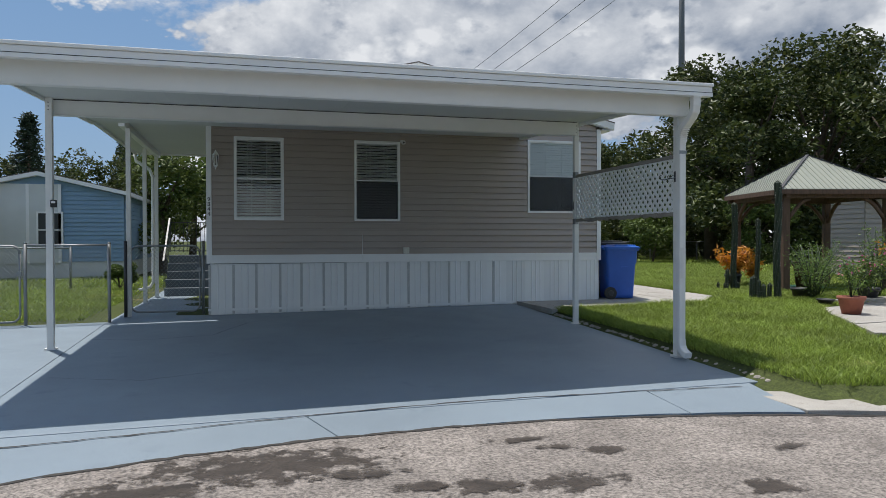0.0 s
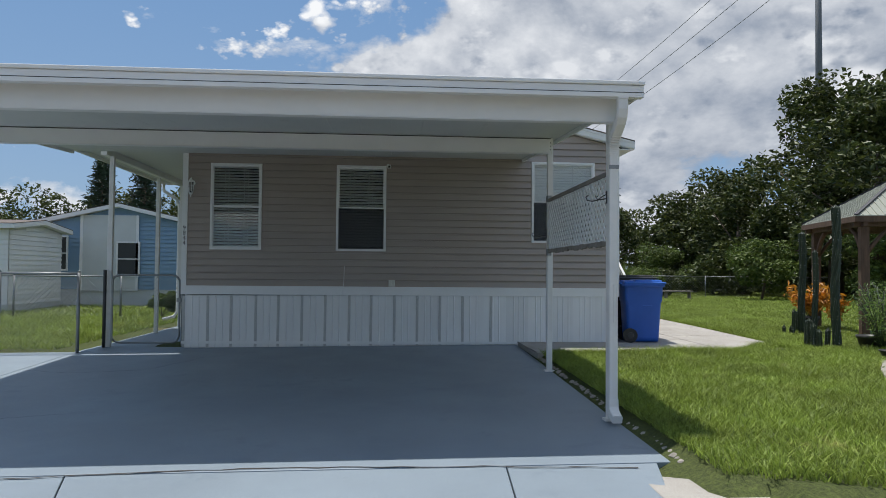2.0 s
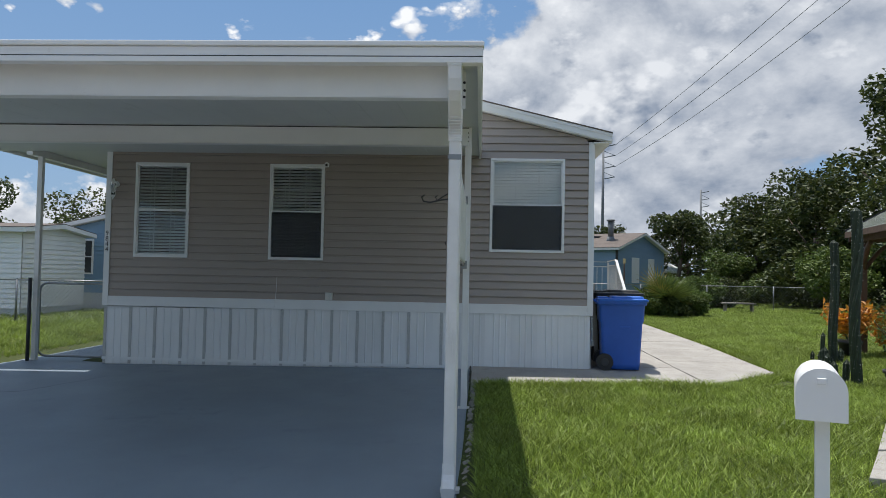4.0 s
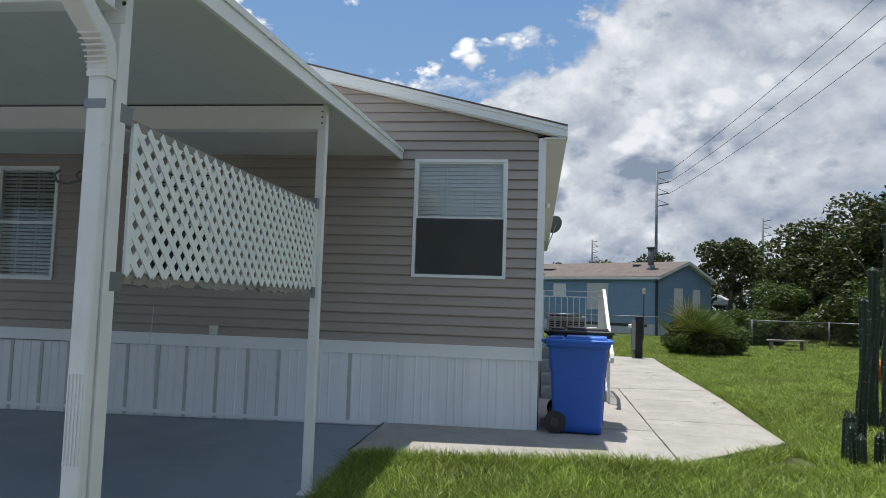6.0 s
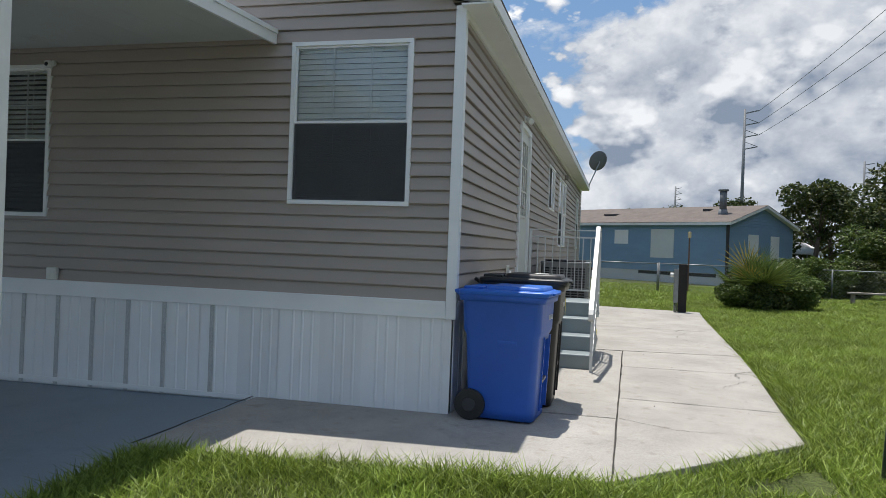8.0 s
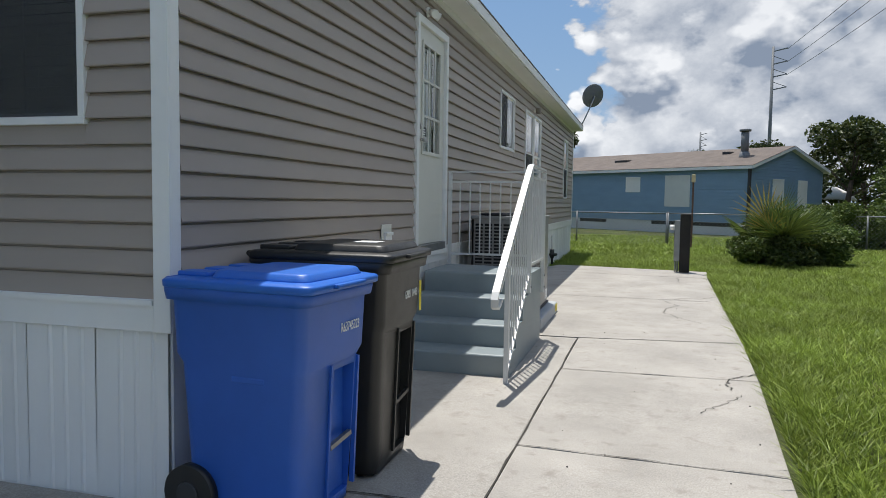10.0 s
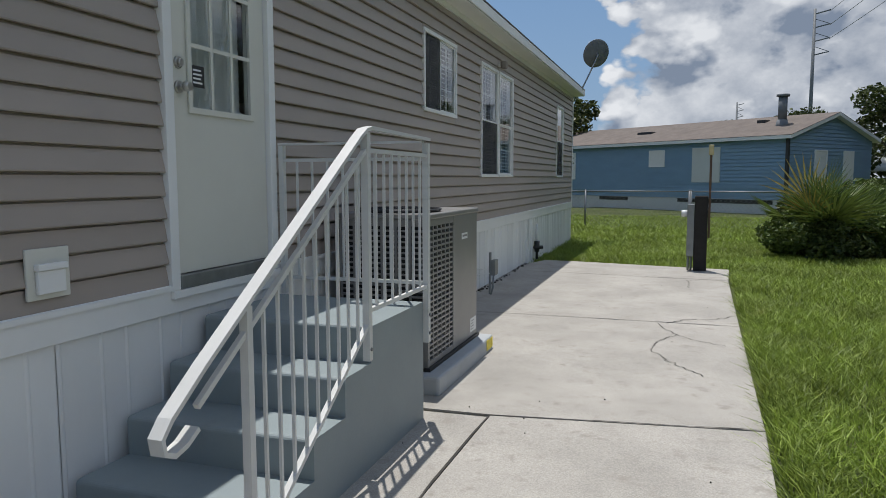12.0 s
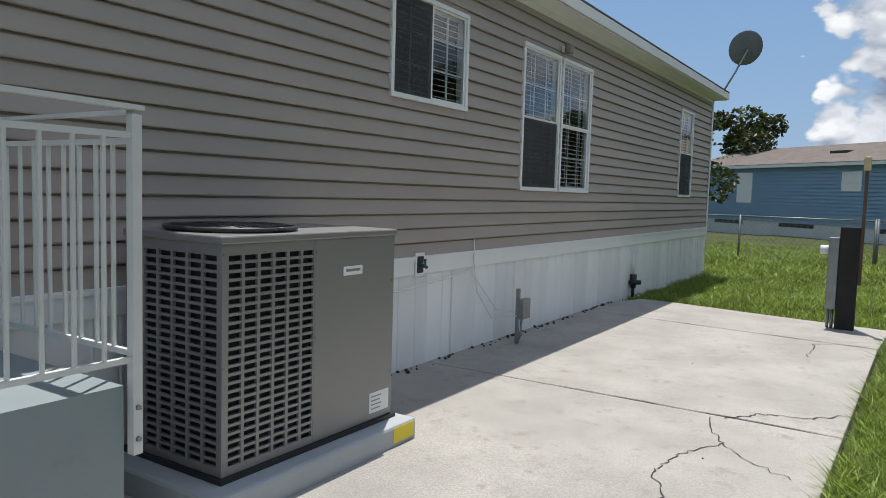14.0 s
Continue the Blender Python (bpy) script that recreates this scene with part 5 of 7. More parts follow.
    lettering("serial_number", text, 0.062, pose(depth * 0.4885, width * 0.20, h * 0.80, 90, 0, 90) @ Matrix.Diagonal((0.62, 1, 1, 1)), M_LABEL, b, "white stamped serial number")
    if yellow:
        part("sticker", boxed(depth * 0.30, depth * 0.42, width * 0.4915, width * 0.4945, h * 0.70, h * 0.85), M_YELLOW, b, "yellow warning sticker")
        part("sticker", boxed(depth * 0.4885, depth * 0.4915, width * 0.42, width * 0.475, h * 0.70, h * 0.85), M_YELLOW, b, "yellow warning sticker")
        part("lid_label", boxed(depth * 0.12, depth * 0.30, -width * 0.1, width * 0.12, h * 1.0472, h * 1.0485), M_LABEL, lid, "worn white lid label")
    b.matrix_basis = m
    return b


M_BLUEDEEP = material("blue_pocket_plastic", (0.014, 0.065, 0.30), 0.5, vary=0.1, scale=4, fine=140, bump=0.15)
wheeled_bin(M_BLUE, M_BLUELID, 1.09, 0.70, 0.60, "blue plastic wheeled recycling bin with closed lid", "R63745323", False, pose(0.475, 0.12, 0.012, 0, 0, -5))
wheeled_bin(M_BLACK, M_BLACK, 1.17, 0.74, 0.64, "black plastic wheeled rubbish bin with closed lid", "G9051 14403", True, pose(0.52, 0.81, 0.014, 0, 0, 0))

# ---- steps and railing ----
steps = thing("porch_steps", (0.55, 3.7, 0.02), "grey-green painted concrete porch steps", "steps")
SY = [2.90, 3.23, 3.55, 3.86, 4.66]
SZ = [0.005, 0.205, 0.395, 0.590, 0.785]
for i in range(4):
    bm = bmesh.new()
    box(bm, 0.05, 1.08, SY[i], SY[i + 1], SZ[0], SZ[i + 1])
    nose = [e for e in bm.edges if all(v.co.z > SZ[i + 1] - 0.001 and v.co.y < SY[i] + 0.001 for v in e.verts)]
    bmesh.ops.bevel(bm, geom=nose, offset=0.024, segments=4, affect="EDGES", profile=0.5)
    part("step", bm, M_STEP, steps)

railing = thing("stair_railing", (1.08, 3.7, 0.02), "white painted steel stair railing with thin balusters", "railing")
RX = 1.09


def rail_bar(name, p, q, w, h, up=(0, 0, 1), label=""):
    bm = bmesh.new()
    bar(bm, p, q, w, h, up)
    part(name, bm, M_RAIL, railing, label)


rail_bar("post", (RX, 2.72, 0.015), (RX, 2.72, 1.09), 0.035, 0.035, (1, 0, 0))
rail_bar("post", (RX, 3.80, 0.62), (RX, 3.80, 1.79), 0.038, 0.038, (1, 0, 0))
rail_bar("post", (RX, 4.70, 0.52), (RX, 4.70, 1.775), 0.038, 0.038, (1, 0, 0))
rail_bar("post", (0.07, 4.70, 0.79), (0.07, 4.70, 1.775), 0.035, 0.035, (1, 0, 0))
part("foot", boxed(RX - 0.04, RX + 0.04, 2.68, 2.76, 0.012, 0.022), M_DARKMETAL, railing)
bm = bmesh.new()
pts = [(2.40, 0.735), (2.34, 0.70), (2.28, 0.685), (2.235, 0.705), (2.225, 0.755), (2.27, 0.805)] + [(2.27 + (3.70 - 2.27) * k / 8, 0.815 + (1.76 - 0.815) * k / 8) for k in range(1, 9)] + [(3.77, 1.80), (3.85, 1.815), (4.0, 1.812), (4.73, 1.80)]
rows = []
for i, (y, z) in enumerate(pts):
    a, b = pts[max(0, i - 1)], pts[min(len(pts) - 1, i + 1)]
    d = Vector((0, b[0] - a[0], b[1] - a[1])).normalized()
    nrm = Vector((0, -d.z, d.y))
    c = Vector((RX, y, z))
    wd = 0.027 if y < 3.8 else 0.02
    rows.append([c + Vector((s * wd, 0, 0)) + nrm * t for s, t in ((-1, -0.009), (1, -0.009), (1, 0.009), (-1, 0.009))])
loft(bm, rows, True, False)
part("handrail", bm, M_RAIL, railing, "bright flat handrail with a curled end")
rail_bar("top_bar", (RX - 0.02, 4.70, 1.785), (0.05, 4.70, 1.785), 0.04, 0.014)
sl = 0.665
rail_bar("sloped_rail", (RX, 2.42, 0.80), (RX, 3.79, 1.70), 0.022, 0.022)
rail_bar("sloped_rail", (RX, 2.73, 0.10), (RX, 3.79, 0.10 + sl * 1.06), 0.026, 0.022)
rail_bar("level_rail", (RX, 3.81, 1.70), (RX, 4.69, 1.70), 0.022, 0.022)
rail_bar("level_rail", (RX, 3.81, 0.88), (RX, 4.69, 0.88), 0.022, 0.022)
rail_bar("level_rail", (RX - 0.02, 4.70, 1.68), (0.08, 4.70, 1.68), 0.020, 0.022)
rail_bar("level_rail", (RX - 0.02, 4.70, 0.90), (0.08, 4.70, 0.90), 0.020, 0.022)
for i in range(1, 10):
    y = 2.73 + 1.06 * i / 10
    rail_bar("baluster", (RX, y, 0.10 + sl * (y - 2.73)), (RX, y, 1.0 + sl * (y - 2.73)), 0.013, 0.013, (1, 0, 0))
for i in range(1, 8):
    y = 3.81 + 0.88 * i / 8
    rail_bar("baluster", (RX, y, 0.88), (RX, y, 1.70), 0.013, 0.013, (1, 0, 0))
for i in range(1, 9):
    x = 0.07 + 1.0 * i / 9
    rail_bar("baluster", (x, 4.70, 0.90), (x, 4.70, 1.68), 0.013, 0.013, (1, 0, 0))
for y, z in ((3.80, 0.68), (4.70, 0.58), (4.70, 0.70)):
    bm = bmesh.new()
    tube(bm, (RX + 0.019, y, z), (RX + 0.03, y, z), 0.011, 0.009, 8)
    part("bolt", bm, M_GALV, railing)


# ---- heat pump ----
def build_ac():
    x0, x1, y0, y1, z0, z1 = 0.18, 0.90, 5.26, 6.54, 0.19, 1.31
    pad = solid("equipment_pad", boxed(0.05, 1.03, 5.12, 6.63, 0.02, 0.165, bevel=0.02), M_AC_PAD, "grey moulded equipment pad under the heat pump", "pad")
    part("sticker", boxed(1.031, 1.033, 6.40, 6.60, 0.06, 0.15), M_YELLOW, pad, "yellow warning sticker")
    part("gasket", boxed(x0 - 0.02, x1 + 0.02, y0 - 0.02, y1 + 0.02, 0.1655, 0.189), M_INK, pad, "black rubber strip")
    ac = thing("heat_pump", ((x0 + x1) / 2, (y0 + y1) / 2, z0), "dark grey metal heat pump with louvred grilles", "heat pump")
    ym = 5.86
    part("core", boxed(x0 + 0.03, x1 - 0.03, y0 + 0.03, y1 - 0.03, z0, z1 - 0.05), M_ACDARK, ac, "dark coil fins behind the grille")
    part("side_panel", boxed(x1 - 0.028, x1, ym, y1, z0, z1 - 0.045, bevel=0.003), M_AC, ac)
    part("rear_panel", boxed(x0, x1 - 0.029, y1 - 0.025, y1, z0, z1 - 0.045), M_AC, ac)
    part("wall_panel", boxed(x0, x0 + 0.025, y0, y1 - 0.026, z0, z1 - 0.045), M_AC, ac)
    for dims in ((x1 - 0.03, x1, y0, y0 + 0.03), (x0, x0 + 0.03, y0, y0 + 0.03)):
        part("corner_post", boxed(*dims, z0, z1 - 0.045, bevel=0.003), M_AC, ac)
    for dims in ((x1 - 0.024, x1 - 0.003, y0 + 0.03, ym), (x0 + 0.03, x1 - 0.03, y0 + 0.003, y0 + 0.024)):
        part("grille_edge", boxed(*dims, z0, z0 + 0.035), M_AC, ac)
        part("grille_edge", boxed(*dims, z1 - 0.09, z1 - 0.045), M_AC, ac)
    rows = 25
    zs = [z0 + 0.035 + (z1 - 0.125 - z0) * i / rows for i in range(rows + 1)]
    for k in range(7):
        y = y0 + 0.03 + (ym - y0 - 0.03) * k / 6
        part("grille_bar", boxed(x1 - 0.018, x1 - 0.002, y - 0.009, y + 0.009, z0 + 0.03, z1 - 0.085), M_AC, ac)
    for k in range(7):
        x = x0 + 0.03 + (x1 - x0 - 0.06) * k / 6
        part("grille_bar", boxed(x - 0.009, x + 0.009, y0 + 0.002, y0 + 0.018, z0 + 0.03, z1 - 0.085), M_AC, ac)
    for z in zs:
        part("louvre", boxed(x1 - 0.022, x1 - 0.004, y0 + 0.03, ym, z - 0.007, z + 0.007), M_AC, ac)
        part("louvre", boxed(x0 + 0.03, x1 - 0.03, y0 + 0.004, y0 + 0.022, z - 0.007, z + 0.007), M_AC, ac)
    # lid with a fan opening
    lid = part("lid", boxed(x0 - 0.012, x1 + 0.012, y0 - 0.012, y1 + 0.012, z1 - 0.044, z1 - 0.006, bevel=0.008), M_AC, ac)
    cx, cy = (x0 + x1) / 2 - 0.02, y0 + 0.38
    bm = bmesh.new()
    tube(bm, (cx, cy, z1 - 0.0055), (cx, cy, z1 + 0.002), 0.325, 0.325, 40)
    part("fan_opening", bm, M_INK, lid, "dark fan opening")
    for r in (0.33, 0.27, 0.21, 0.15, 0.09):
        bm = bmesh.new()
        sweep(bm, [(cx + r * math.cos(a), cy + r * math.sin(a), z1 + 0.012) for a in np.linspace(0, 2 * math.pi, 37)], 0.005 if r < 0.33 else 0.010, 6)
        part("guard_ring", bm, M_DARKMETAL, lid)
    for k in range(6):
        a = k * math.pi / 6
        bm = bmesh.new()
        bar(bm, (cx - 0.33 * math.cos(a), cy - 0.33 * math.sin(a), z1 + 0.018), (cx + 0.33 * math.cos(a), cy + 0.33 * math.sin(a), z1 + 0.018), 0.008, 0.006)
        part("guard_spoke", bm, M_DARKMETAL, lid)
    part("badge", boxed(x1 + 0.0005, x1 + 0.004, 6.08, 6.24, 1.06, 1.11, bevel=0.001), M_LABEL, ac, "small silver maker's badge")
    part("badge_bar", boxed(x1 + 0.0042, x1 + 0.005, 6.10, 6.22, 1.08, 1.095), M_AC, ac)
    lab = part("data_label", boxed(x1 + 0.0005, x1 + 0.002, 6.33, 6.51, 0.23, 0.35), M_LABEL, ac, "white data label with grey print")
    for i in range(4):
        part("print_bar", boxed(x1 + 0.0022, x1 + 0.0027, 6.345, 6.43 + 0.01 * (i % 2), 0.25 + i * 0.024, 0.258 + i * 0.024), M_AC, lab)
    for y, z in ((5.27, 1.22), (5.27, 0.7), (5.27, 0.25), (5.87, 0.3), (5.87, 0.75), (5.87, 1.2), (6.52, 0.45), (6.52, 1.0)):
        bm = bmesh.new()
        tube(bm, (x1, y, z), (x1 + 0.004, y, z), 0.006, 0.005, 8)
        part("screw", bm, M_GALV, ac)


M_AC_PAD = material("moulded_pad", (0.38, 0.40, 0.41), 0.6, vary=0.08, scale=3, fine=60, bump=0.2)
build_ac()

# ---- fittings on the side wall ----
vent = thing("dryer_vent", (0, 2.84, 1.15), "white square exterior vent hood", "vent")
part("plate", boxed(0.016, 0.03, 2.725, 2.95, 1.045, 1.265, bevel=0.004), M_DOOR, vent)
part("flap", boxed(0.031, 0.05, 2.765, 2.91, 1.07, 1.17, bevel=0.004), M_WHITE, vent)
part("hood", boxed(0.031, 0.062, 2.76, 2.915, 1.172, 1.20, bevel=0.004), M_WHITE, vent)

M_TEAL = material("teal_plastic", (0.02, 0.10, 0.13), 0.5, vary=0.1, scale=8, bump=0.0)
hose = thing("hose_tap", (0, 8.06, 0.92), "white recessed hose tap box with blue valve", "tap")
part("plate", boxed(0.028, 0.04, 7.99, 8.12, 0.82, 1.02, bevel=0.004), M_WHITE, hose)
part("recess", boxed(0.0405, 0.043, 8.01, 8.10, 0.85, 0.99), M_INK, hose, "dark recess")
bm = bmesh.new()
tube(bm, (0.043, 8.055, 0.92), (0.11, 8.055, 0.90), 0.016, 0.014, 10)
tube(bm, (0.09, 8.055, 0.905), (0.09, 8.055, 0.96), 0.01, 0.01, 8)
tube(bm, (0.09, 8.055, 0.96), (0.09, 8.055, 0.97), 0.016, 0.016, 12)
part("valve", bm, M_TEAL, hose, "teal tap handle")

pipe = thing("drain_valve", (0.12, 13.62, 0.06), "white pipe with black valve at the skirting", "pipe")
bm = bmesh.new()
tube(bm, (0.06, 13.6, 0.40), (0.06, 13.6, 0.72), 0.02, seg=10)
part("pipe", bm, M_PVC, pipe)
bm = bmesh.new()
tube(bm, (0.07, 13.6, 0.20), (0.07, 13.6, 0.40), 0.045, 0.05, 10)
tube(bm, (0.03, 13.55, 0.28), (0.16, 13.66, 0.28), 0.035, seg=10)
tube(bm, (0.07, 13.6, 0.06), (0.07, 13.6, 0.20), 0.025, seg=8)
part("valve_body", bm, M_BLACK, pipe, "black valve body")

jbox = thing("junction_box", (0.3, 9.5, 0.05), "grey weatherproof junction box on a short stake", "junction box")
part("box", boxed(0.27, 0.33, 9.44, 9.60, 0.30, 0.50, bevel=0.006), M_GALV, jbox)
part("stake", boxed(0.245, 0.269, 9.44, 9.49, 0.04, 0.60), M_GALV, jbox)
bm = bmesh.new()
sweep(bm, [(0.3, 9.47, 0.30), (0.3, 9.46, 0.15), (0.28, 9.42, 0.05)], 0.012, 8)
part("conduit", bm, M_GALV, jbox)
bm = bmesh.new()
sweep(bm, [(0.032, 6.7, 0.72), (0.034, 7.6, 0.705), (0.034, 8.4, 0.76), (0.034, 8.9, 0.80), (0.05, 9.1, 0.62), (0.10, 9.3, 0.40), (0.26, 9.5, 0.36)], 0.006, 6)
sweep(bm, [(0.034, 8.95, 1.10), (0.036, 8.95, 0.9), (0.05, 9.0, 0.6), (0.14, 9.15, 0.33), (0.26, 9.45, 0.33)], 0.006, 6)
solid("cable", bm, M_PVC, "thin white cables along the skirting", "cable")


def build_light(y, z):
    l = thing("flood_lamp", (0.02, y, z), "small white outdoor flood lamp on the wall", "lamp")
    bm = bmesh.new()
    tube(bm, (0.017, y, z), (0.04, y, z), 0.05, 0.045, 14)
    part("plate", bm, M_WHITE, l)
    for s in (-1, 1):
        bm = bmesh.new()
        tube(bm, (0.05, y + s * 0.02, z), (0.12, y + s * 0.07, z - 0.04), 0.025, 0.042, 12)
        part("lamp_head", bm, M_WHITE, l)


build_light(3.95, 3.30)
cam2 = thing("security_camera", (0.02, 10.83, 3.2), "small dark outdoor security camera under the eave", "camera")
part("body", boxed(0.05, 0.14, 10.78, 10.88, 3.14, 3.25, bevel=0.02), M_WOODGREY, cam2)
part("mount", boxed(0.017, 0.049, 10.80, 10.86, 3.17, 3.23, bevel=0.005), M_WHITE, cam2)


def dish(at, r, face, arm_to, label):
    """A satellite dish: a shallow bowl that looks along face."""
    d = thing("satellite_dish", arm_to, label, "satellite dish")
    c, f = Vector(at), Vector(face).normalized()
    a = f.orthogonal().normalized()
    b = f.cross(a)
    bm = bmesh.new()
    rings = []
    for sgn, ks in ((0, (0.05, 0.35, 0.65, 0.9, 1.0)), (1, (1.0, 0.9, 0.65, 0.35, 0.05))):
        for k in ks:
            dep = (k * k - 1) * 0.16 * r - sgn * 0.008
            rings.append([c + f * dep + (a * math.cos(t) + b * math.sin(t)) * r * k for t in np.linspace(0, 2 * math.pi, 33)[:-1]])
    loft(bm, rings)
    part("reflector", bm, M_POLE, d, "dark grey bowl")
    bm = bmesh.new()
    back = c - f * (0.2 * r)
    sweep(bm, [back, back + Vector((0, 0, -0.02)) - f * 0.03, (Vector(arm_to) + back) / 2 + Vector((0, 0, -0.05)), Vector(arm_to)], 0.02, 8)
    part("mast", bm, M_GALV, d)
    bm = bmesh.new()
    low = c - f * 0.1 * r - Vector((0, 0, r * 0.7))
    tip = c + f * r * 1.05 - Vector((0, 0, r * 0.35))
    sweep(bm, [low, (low + tip) / 2 - Vector((0, 0, 0.03)), tip], 0.012, 6)
    tube(bm, tip - f * 0.03, tip + f * 0.06 + Vector((0, 0, 0.04)), 0.03, 0.025, 10)
    part("feed_arm", bm, M_GALV, d)


dish((0.52, 18.45, 4.56), 0.34, (-0.55, 0.75, 0.35), (0.27, 17.9, 3.66), "dark satellite dish on the eave corner")

# ---- utility pedestal ----
ped = thing("utility_pedestal", (2.85, 12.65, 0.06), "grey electric meter box strapped to a tarred post", "pedestal")
part("post", boxed(2.80, 3.00, 12.62, 12.80, 0.05, 1.27, bevel=0.01), M_BLACKPOST, ped, "short black tarred timber post")
mb = part("meter_box", boxed(2.69, 2.798, 12.62, 12.78, 0.30, 1.14, bevel=0.006), M_GALV, ped, "grey steel meter box")
bm = bmesh.new()
tube(bm, (2.69, 12.70, 0.99), (2.60, 12.70, 0.99), 0.055, 0.055, 16)
part("meter", bm, M_LABEL, mb, "round glass electric meter")
bm = bmesh.new()
for dx in (0.03, 0.075):
    tube(bm, (2.69 + dx, 12.70, 0.03), (2.69 + dx, 12.70, 0.30), 0.018, seg=8)
part("conduit", bm, M_GALV, mb)
part("pole", boxed(3.005, 3.04, 12.66, 12.70, 0.6, 2.06), M_WOOD, ped, "thin wooden pole")
part("pole_cap", boxed(2.985, 3.06, 12.62, 12.72, 1.92, 2.08, bevel=0.012), M_YELLOWCAP, ped, "yellowed plastic lamp on the pole")


# ---- chain-link fences ----
def mesh_material():
    """Woven wire: thin diagonal wires with gaps between them."""
    m = bpy.data.materials.new("chain_link")
    m.use_nodes = True
    nt = m.node_tree
    b = nt.nodes["Principled BSDF"]
    b.inputs["Base Color"].default_value = (0.34, 0.35, 0.35, 1)
    b.inputs["Metallic"].default_value = 0.6
    b.inputs["Roughness"].default_value = 0.5
    return m


M_WIRE = mesh_material()


def wire_panel(parent, p, q, z0, z1, cell=0.075, r=0.0022):
    """Diagonal wires between two posts, in one mesh."""
    p, q = Vector((*p, 0)), Vector((*q, 0))
    w = (q - p).length
    u = (q - p).normalized()
    nrm = Vector((-u.y, u.x, 0)) * r
    verts, faces = [], []
    h = z1 - z0
    for s in (1, -1):
        c = -h
        while c < w + h:
            # u = c + s*(z-z0)
            a, b = (c, c + h) if s > 0 else (c + h, c)
            za, zb = 0.0, h
            if s > 0:
                za, zb = max(0, -c), min(h, w - c)
            else:
                za, zb = max(0, c + h - w), min(h, c + h)
            if zb - za > 0.02:
                ua, ub = (c + za, c + zb) if s > 0 else (c + h - za, c + h - zb)
                A, B = p + u * ua + Vector((0, 0, z0 + za)), p + u * ub + Vector((0, 0, z0 + zb))
                d = (B - A).normalized()
                side = d.cross(nrm.normalized()) * r
                k = len(verts)
                off = nrm * s
                verts += [A - side + off, A + side + off, A + off * 2.2, B - side + off, B + side + off, B + off * 2.2]
                faces += [(k, k + 1, k + 4, k + 3), (k + 1, k + 2, k + 5, k + 4), (k + 2, k, k + 3, k + 5)]
            c += cell
    me = bpy.data.meshes.new("wire_mesh")
    me.from_pydata(verts, [], faces)
    me.materials.append(M_WIRE)
    part("wire_mesh", me, M_WIRE, parent, "woven diamond wire", "stuff")


def fence(points, z, h, label, cell=0.075, post_r=0.028, wire_r=0.0022):
    f = thing("chain_link_fence", (*points[0], z), label, "fence")
    for x, y in points:
        bm = bmesh.new()
        tube(bm, (x, y, z - 0.1), (x, y, z + h + 0.03), post_r, seg=10)
        tube(bm, (x, y, z + h + 0.03), (x, y, z + h + 0.055), post_r * 1.15, post_r * 0.3, 10)
        part("post", bm, M_GALV, f)
    for p, q in zip(points, points[1:]):
        bm = bmesh.new()
        tube(bm, (*p, z + h), (*q, z + h), 0.02, seg=8)
        part("top_rail", bm, M_GALV, f)
        wire_panel(f, p, q, z + 0.03, z + h, cell, wire_r)
    return f


def gate(p, q, z, h, label):
    g = thing("chain_link_gate", (*p, z), label, "gate")
    P, Q = Vector((*p, 0)), Vector((*q, 0))
    u = (Q - P).normalized()
    w = (Q - P).length
    r = 0.13
    pts = []
    for cx, cz, a0 in ((w - r, h - r, 0), (r, h - r, 90), (r, 0.06 + r, 180), (w - r, 0.06 + r, 270)):
        for k in range(5):
            a = radians(a0 + 90 * k / 4)
            pts.append(P + u * (cx + r * math.cos(a)) + Vector((0, 0, z + cz + r * math.sin(a))))
    pts.append(pts[0])
    bm = bmesh.new()
    sweep(bm, pts, 0.019, 8)
    part("gate_frame", bm, M_GALV, g)
    wire_panel(g, tuple((P + u * 0.05)[:2]), tuple((Q - u * 0.05)[:2]), z + 0.1, z + h - 0.03)
    part("latch", boxed(q[0] - 0.05, q[0] + 0.03, q[1] - 0.02, q[1] + 0.02, z + h * 0.62, z + h * 0.68), M_GALV, g)
    return g


fence([(-10.66, -0.46), (-9.38, -0.46)], -0.15, 1.33, "galvanised chain-link fence panel beside the driveway")
gate((-14.0, -0.46), (-10.74, -0.46), -0.15, 1.32, "wide chain-link gate with rounded pipe frame")
fence([(-20.5, -0.46), (-17.2, -0.46), (-14.1, -0.46)], -0.15, 1.33, "galvanised chain-link fence along the yard")
bm = bmesh.new()
tube(bm, (-9.24, 0.28, -0.16), (-9.24, 0.28, 1.25), 0.03, seg=10)
solid("gate_post", bm, M_DARKMETAL, "dark steel gate post by the awning", "post")
gate((-9.17, 0.45), (-7.98, 0.45), -0.12, 1.28, "narrow chain-link walk gate between awning and house")
bm = bmesh.new()
tube(bm, (-7.92, 0.45, -0.14), (-7.92, 0.45, 1.25), 0.028, seg=10)
solid("gate_post", bm, M_GALV, "galvanised gate post beside the house", "post")
fence([(-30 + 3.0 * i, 8.6) for i in range(7)], -0.15, 1.2, "far chain-link fence across the yard", 0.15, 0.03, 0.003)
fence([(-6.5 + 3.1 * i, 23.4) for i in range(4)], 0.0, 1.15, "chain-link fence before the blue house", 0.14, 0.03, 0.003)
fence([(2.85 + 3.1 * i, 23.4) for i in range(9)], 0.0, 1.15, "chain-link fence along the far lawn", 0.14, 0.03, 0.003)

# step paint darkened to stand in for the awning's shade
M_SIDESTEP = material("shaded_step_paint", (0.10, 0.12, 0.135), 0.6, vary=0.1, scale=3, fine=90, bump=0.2)
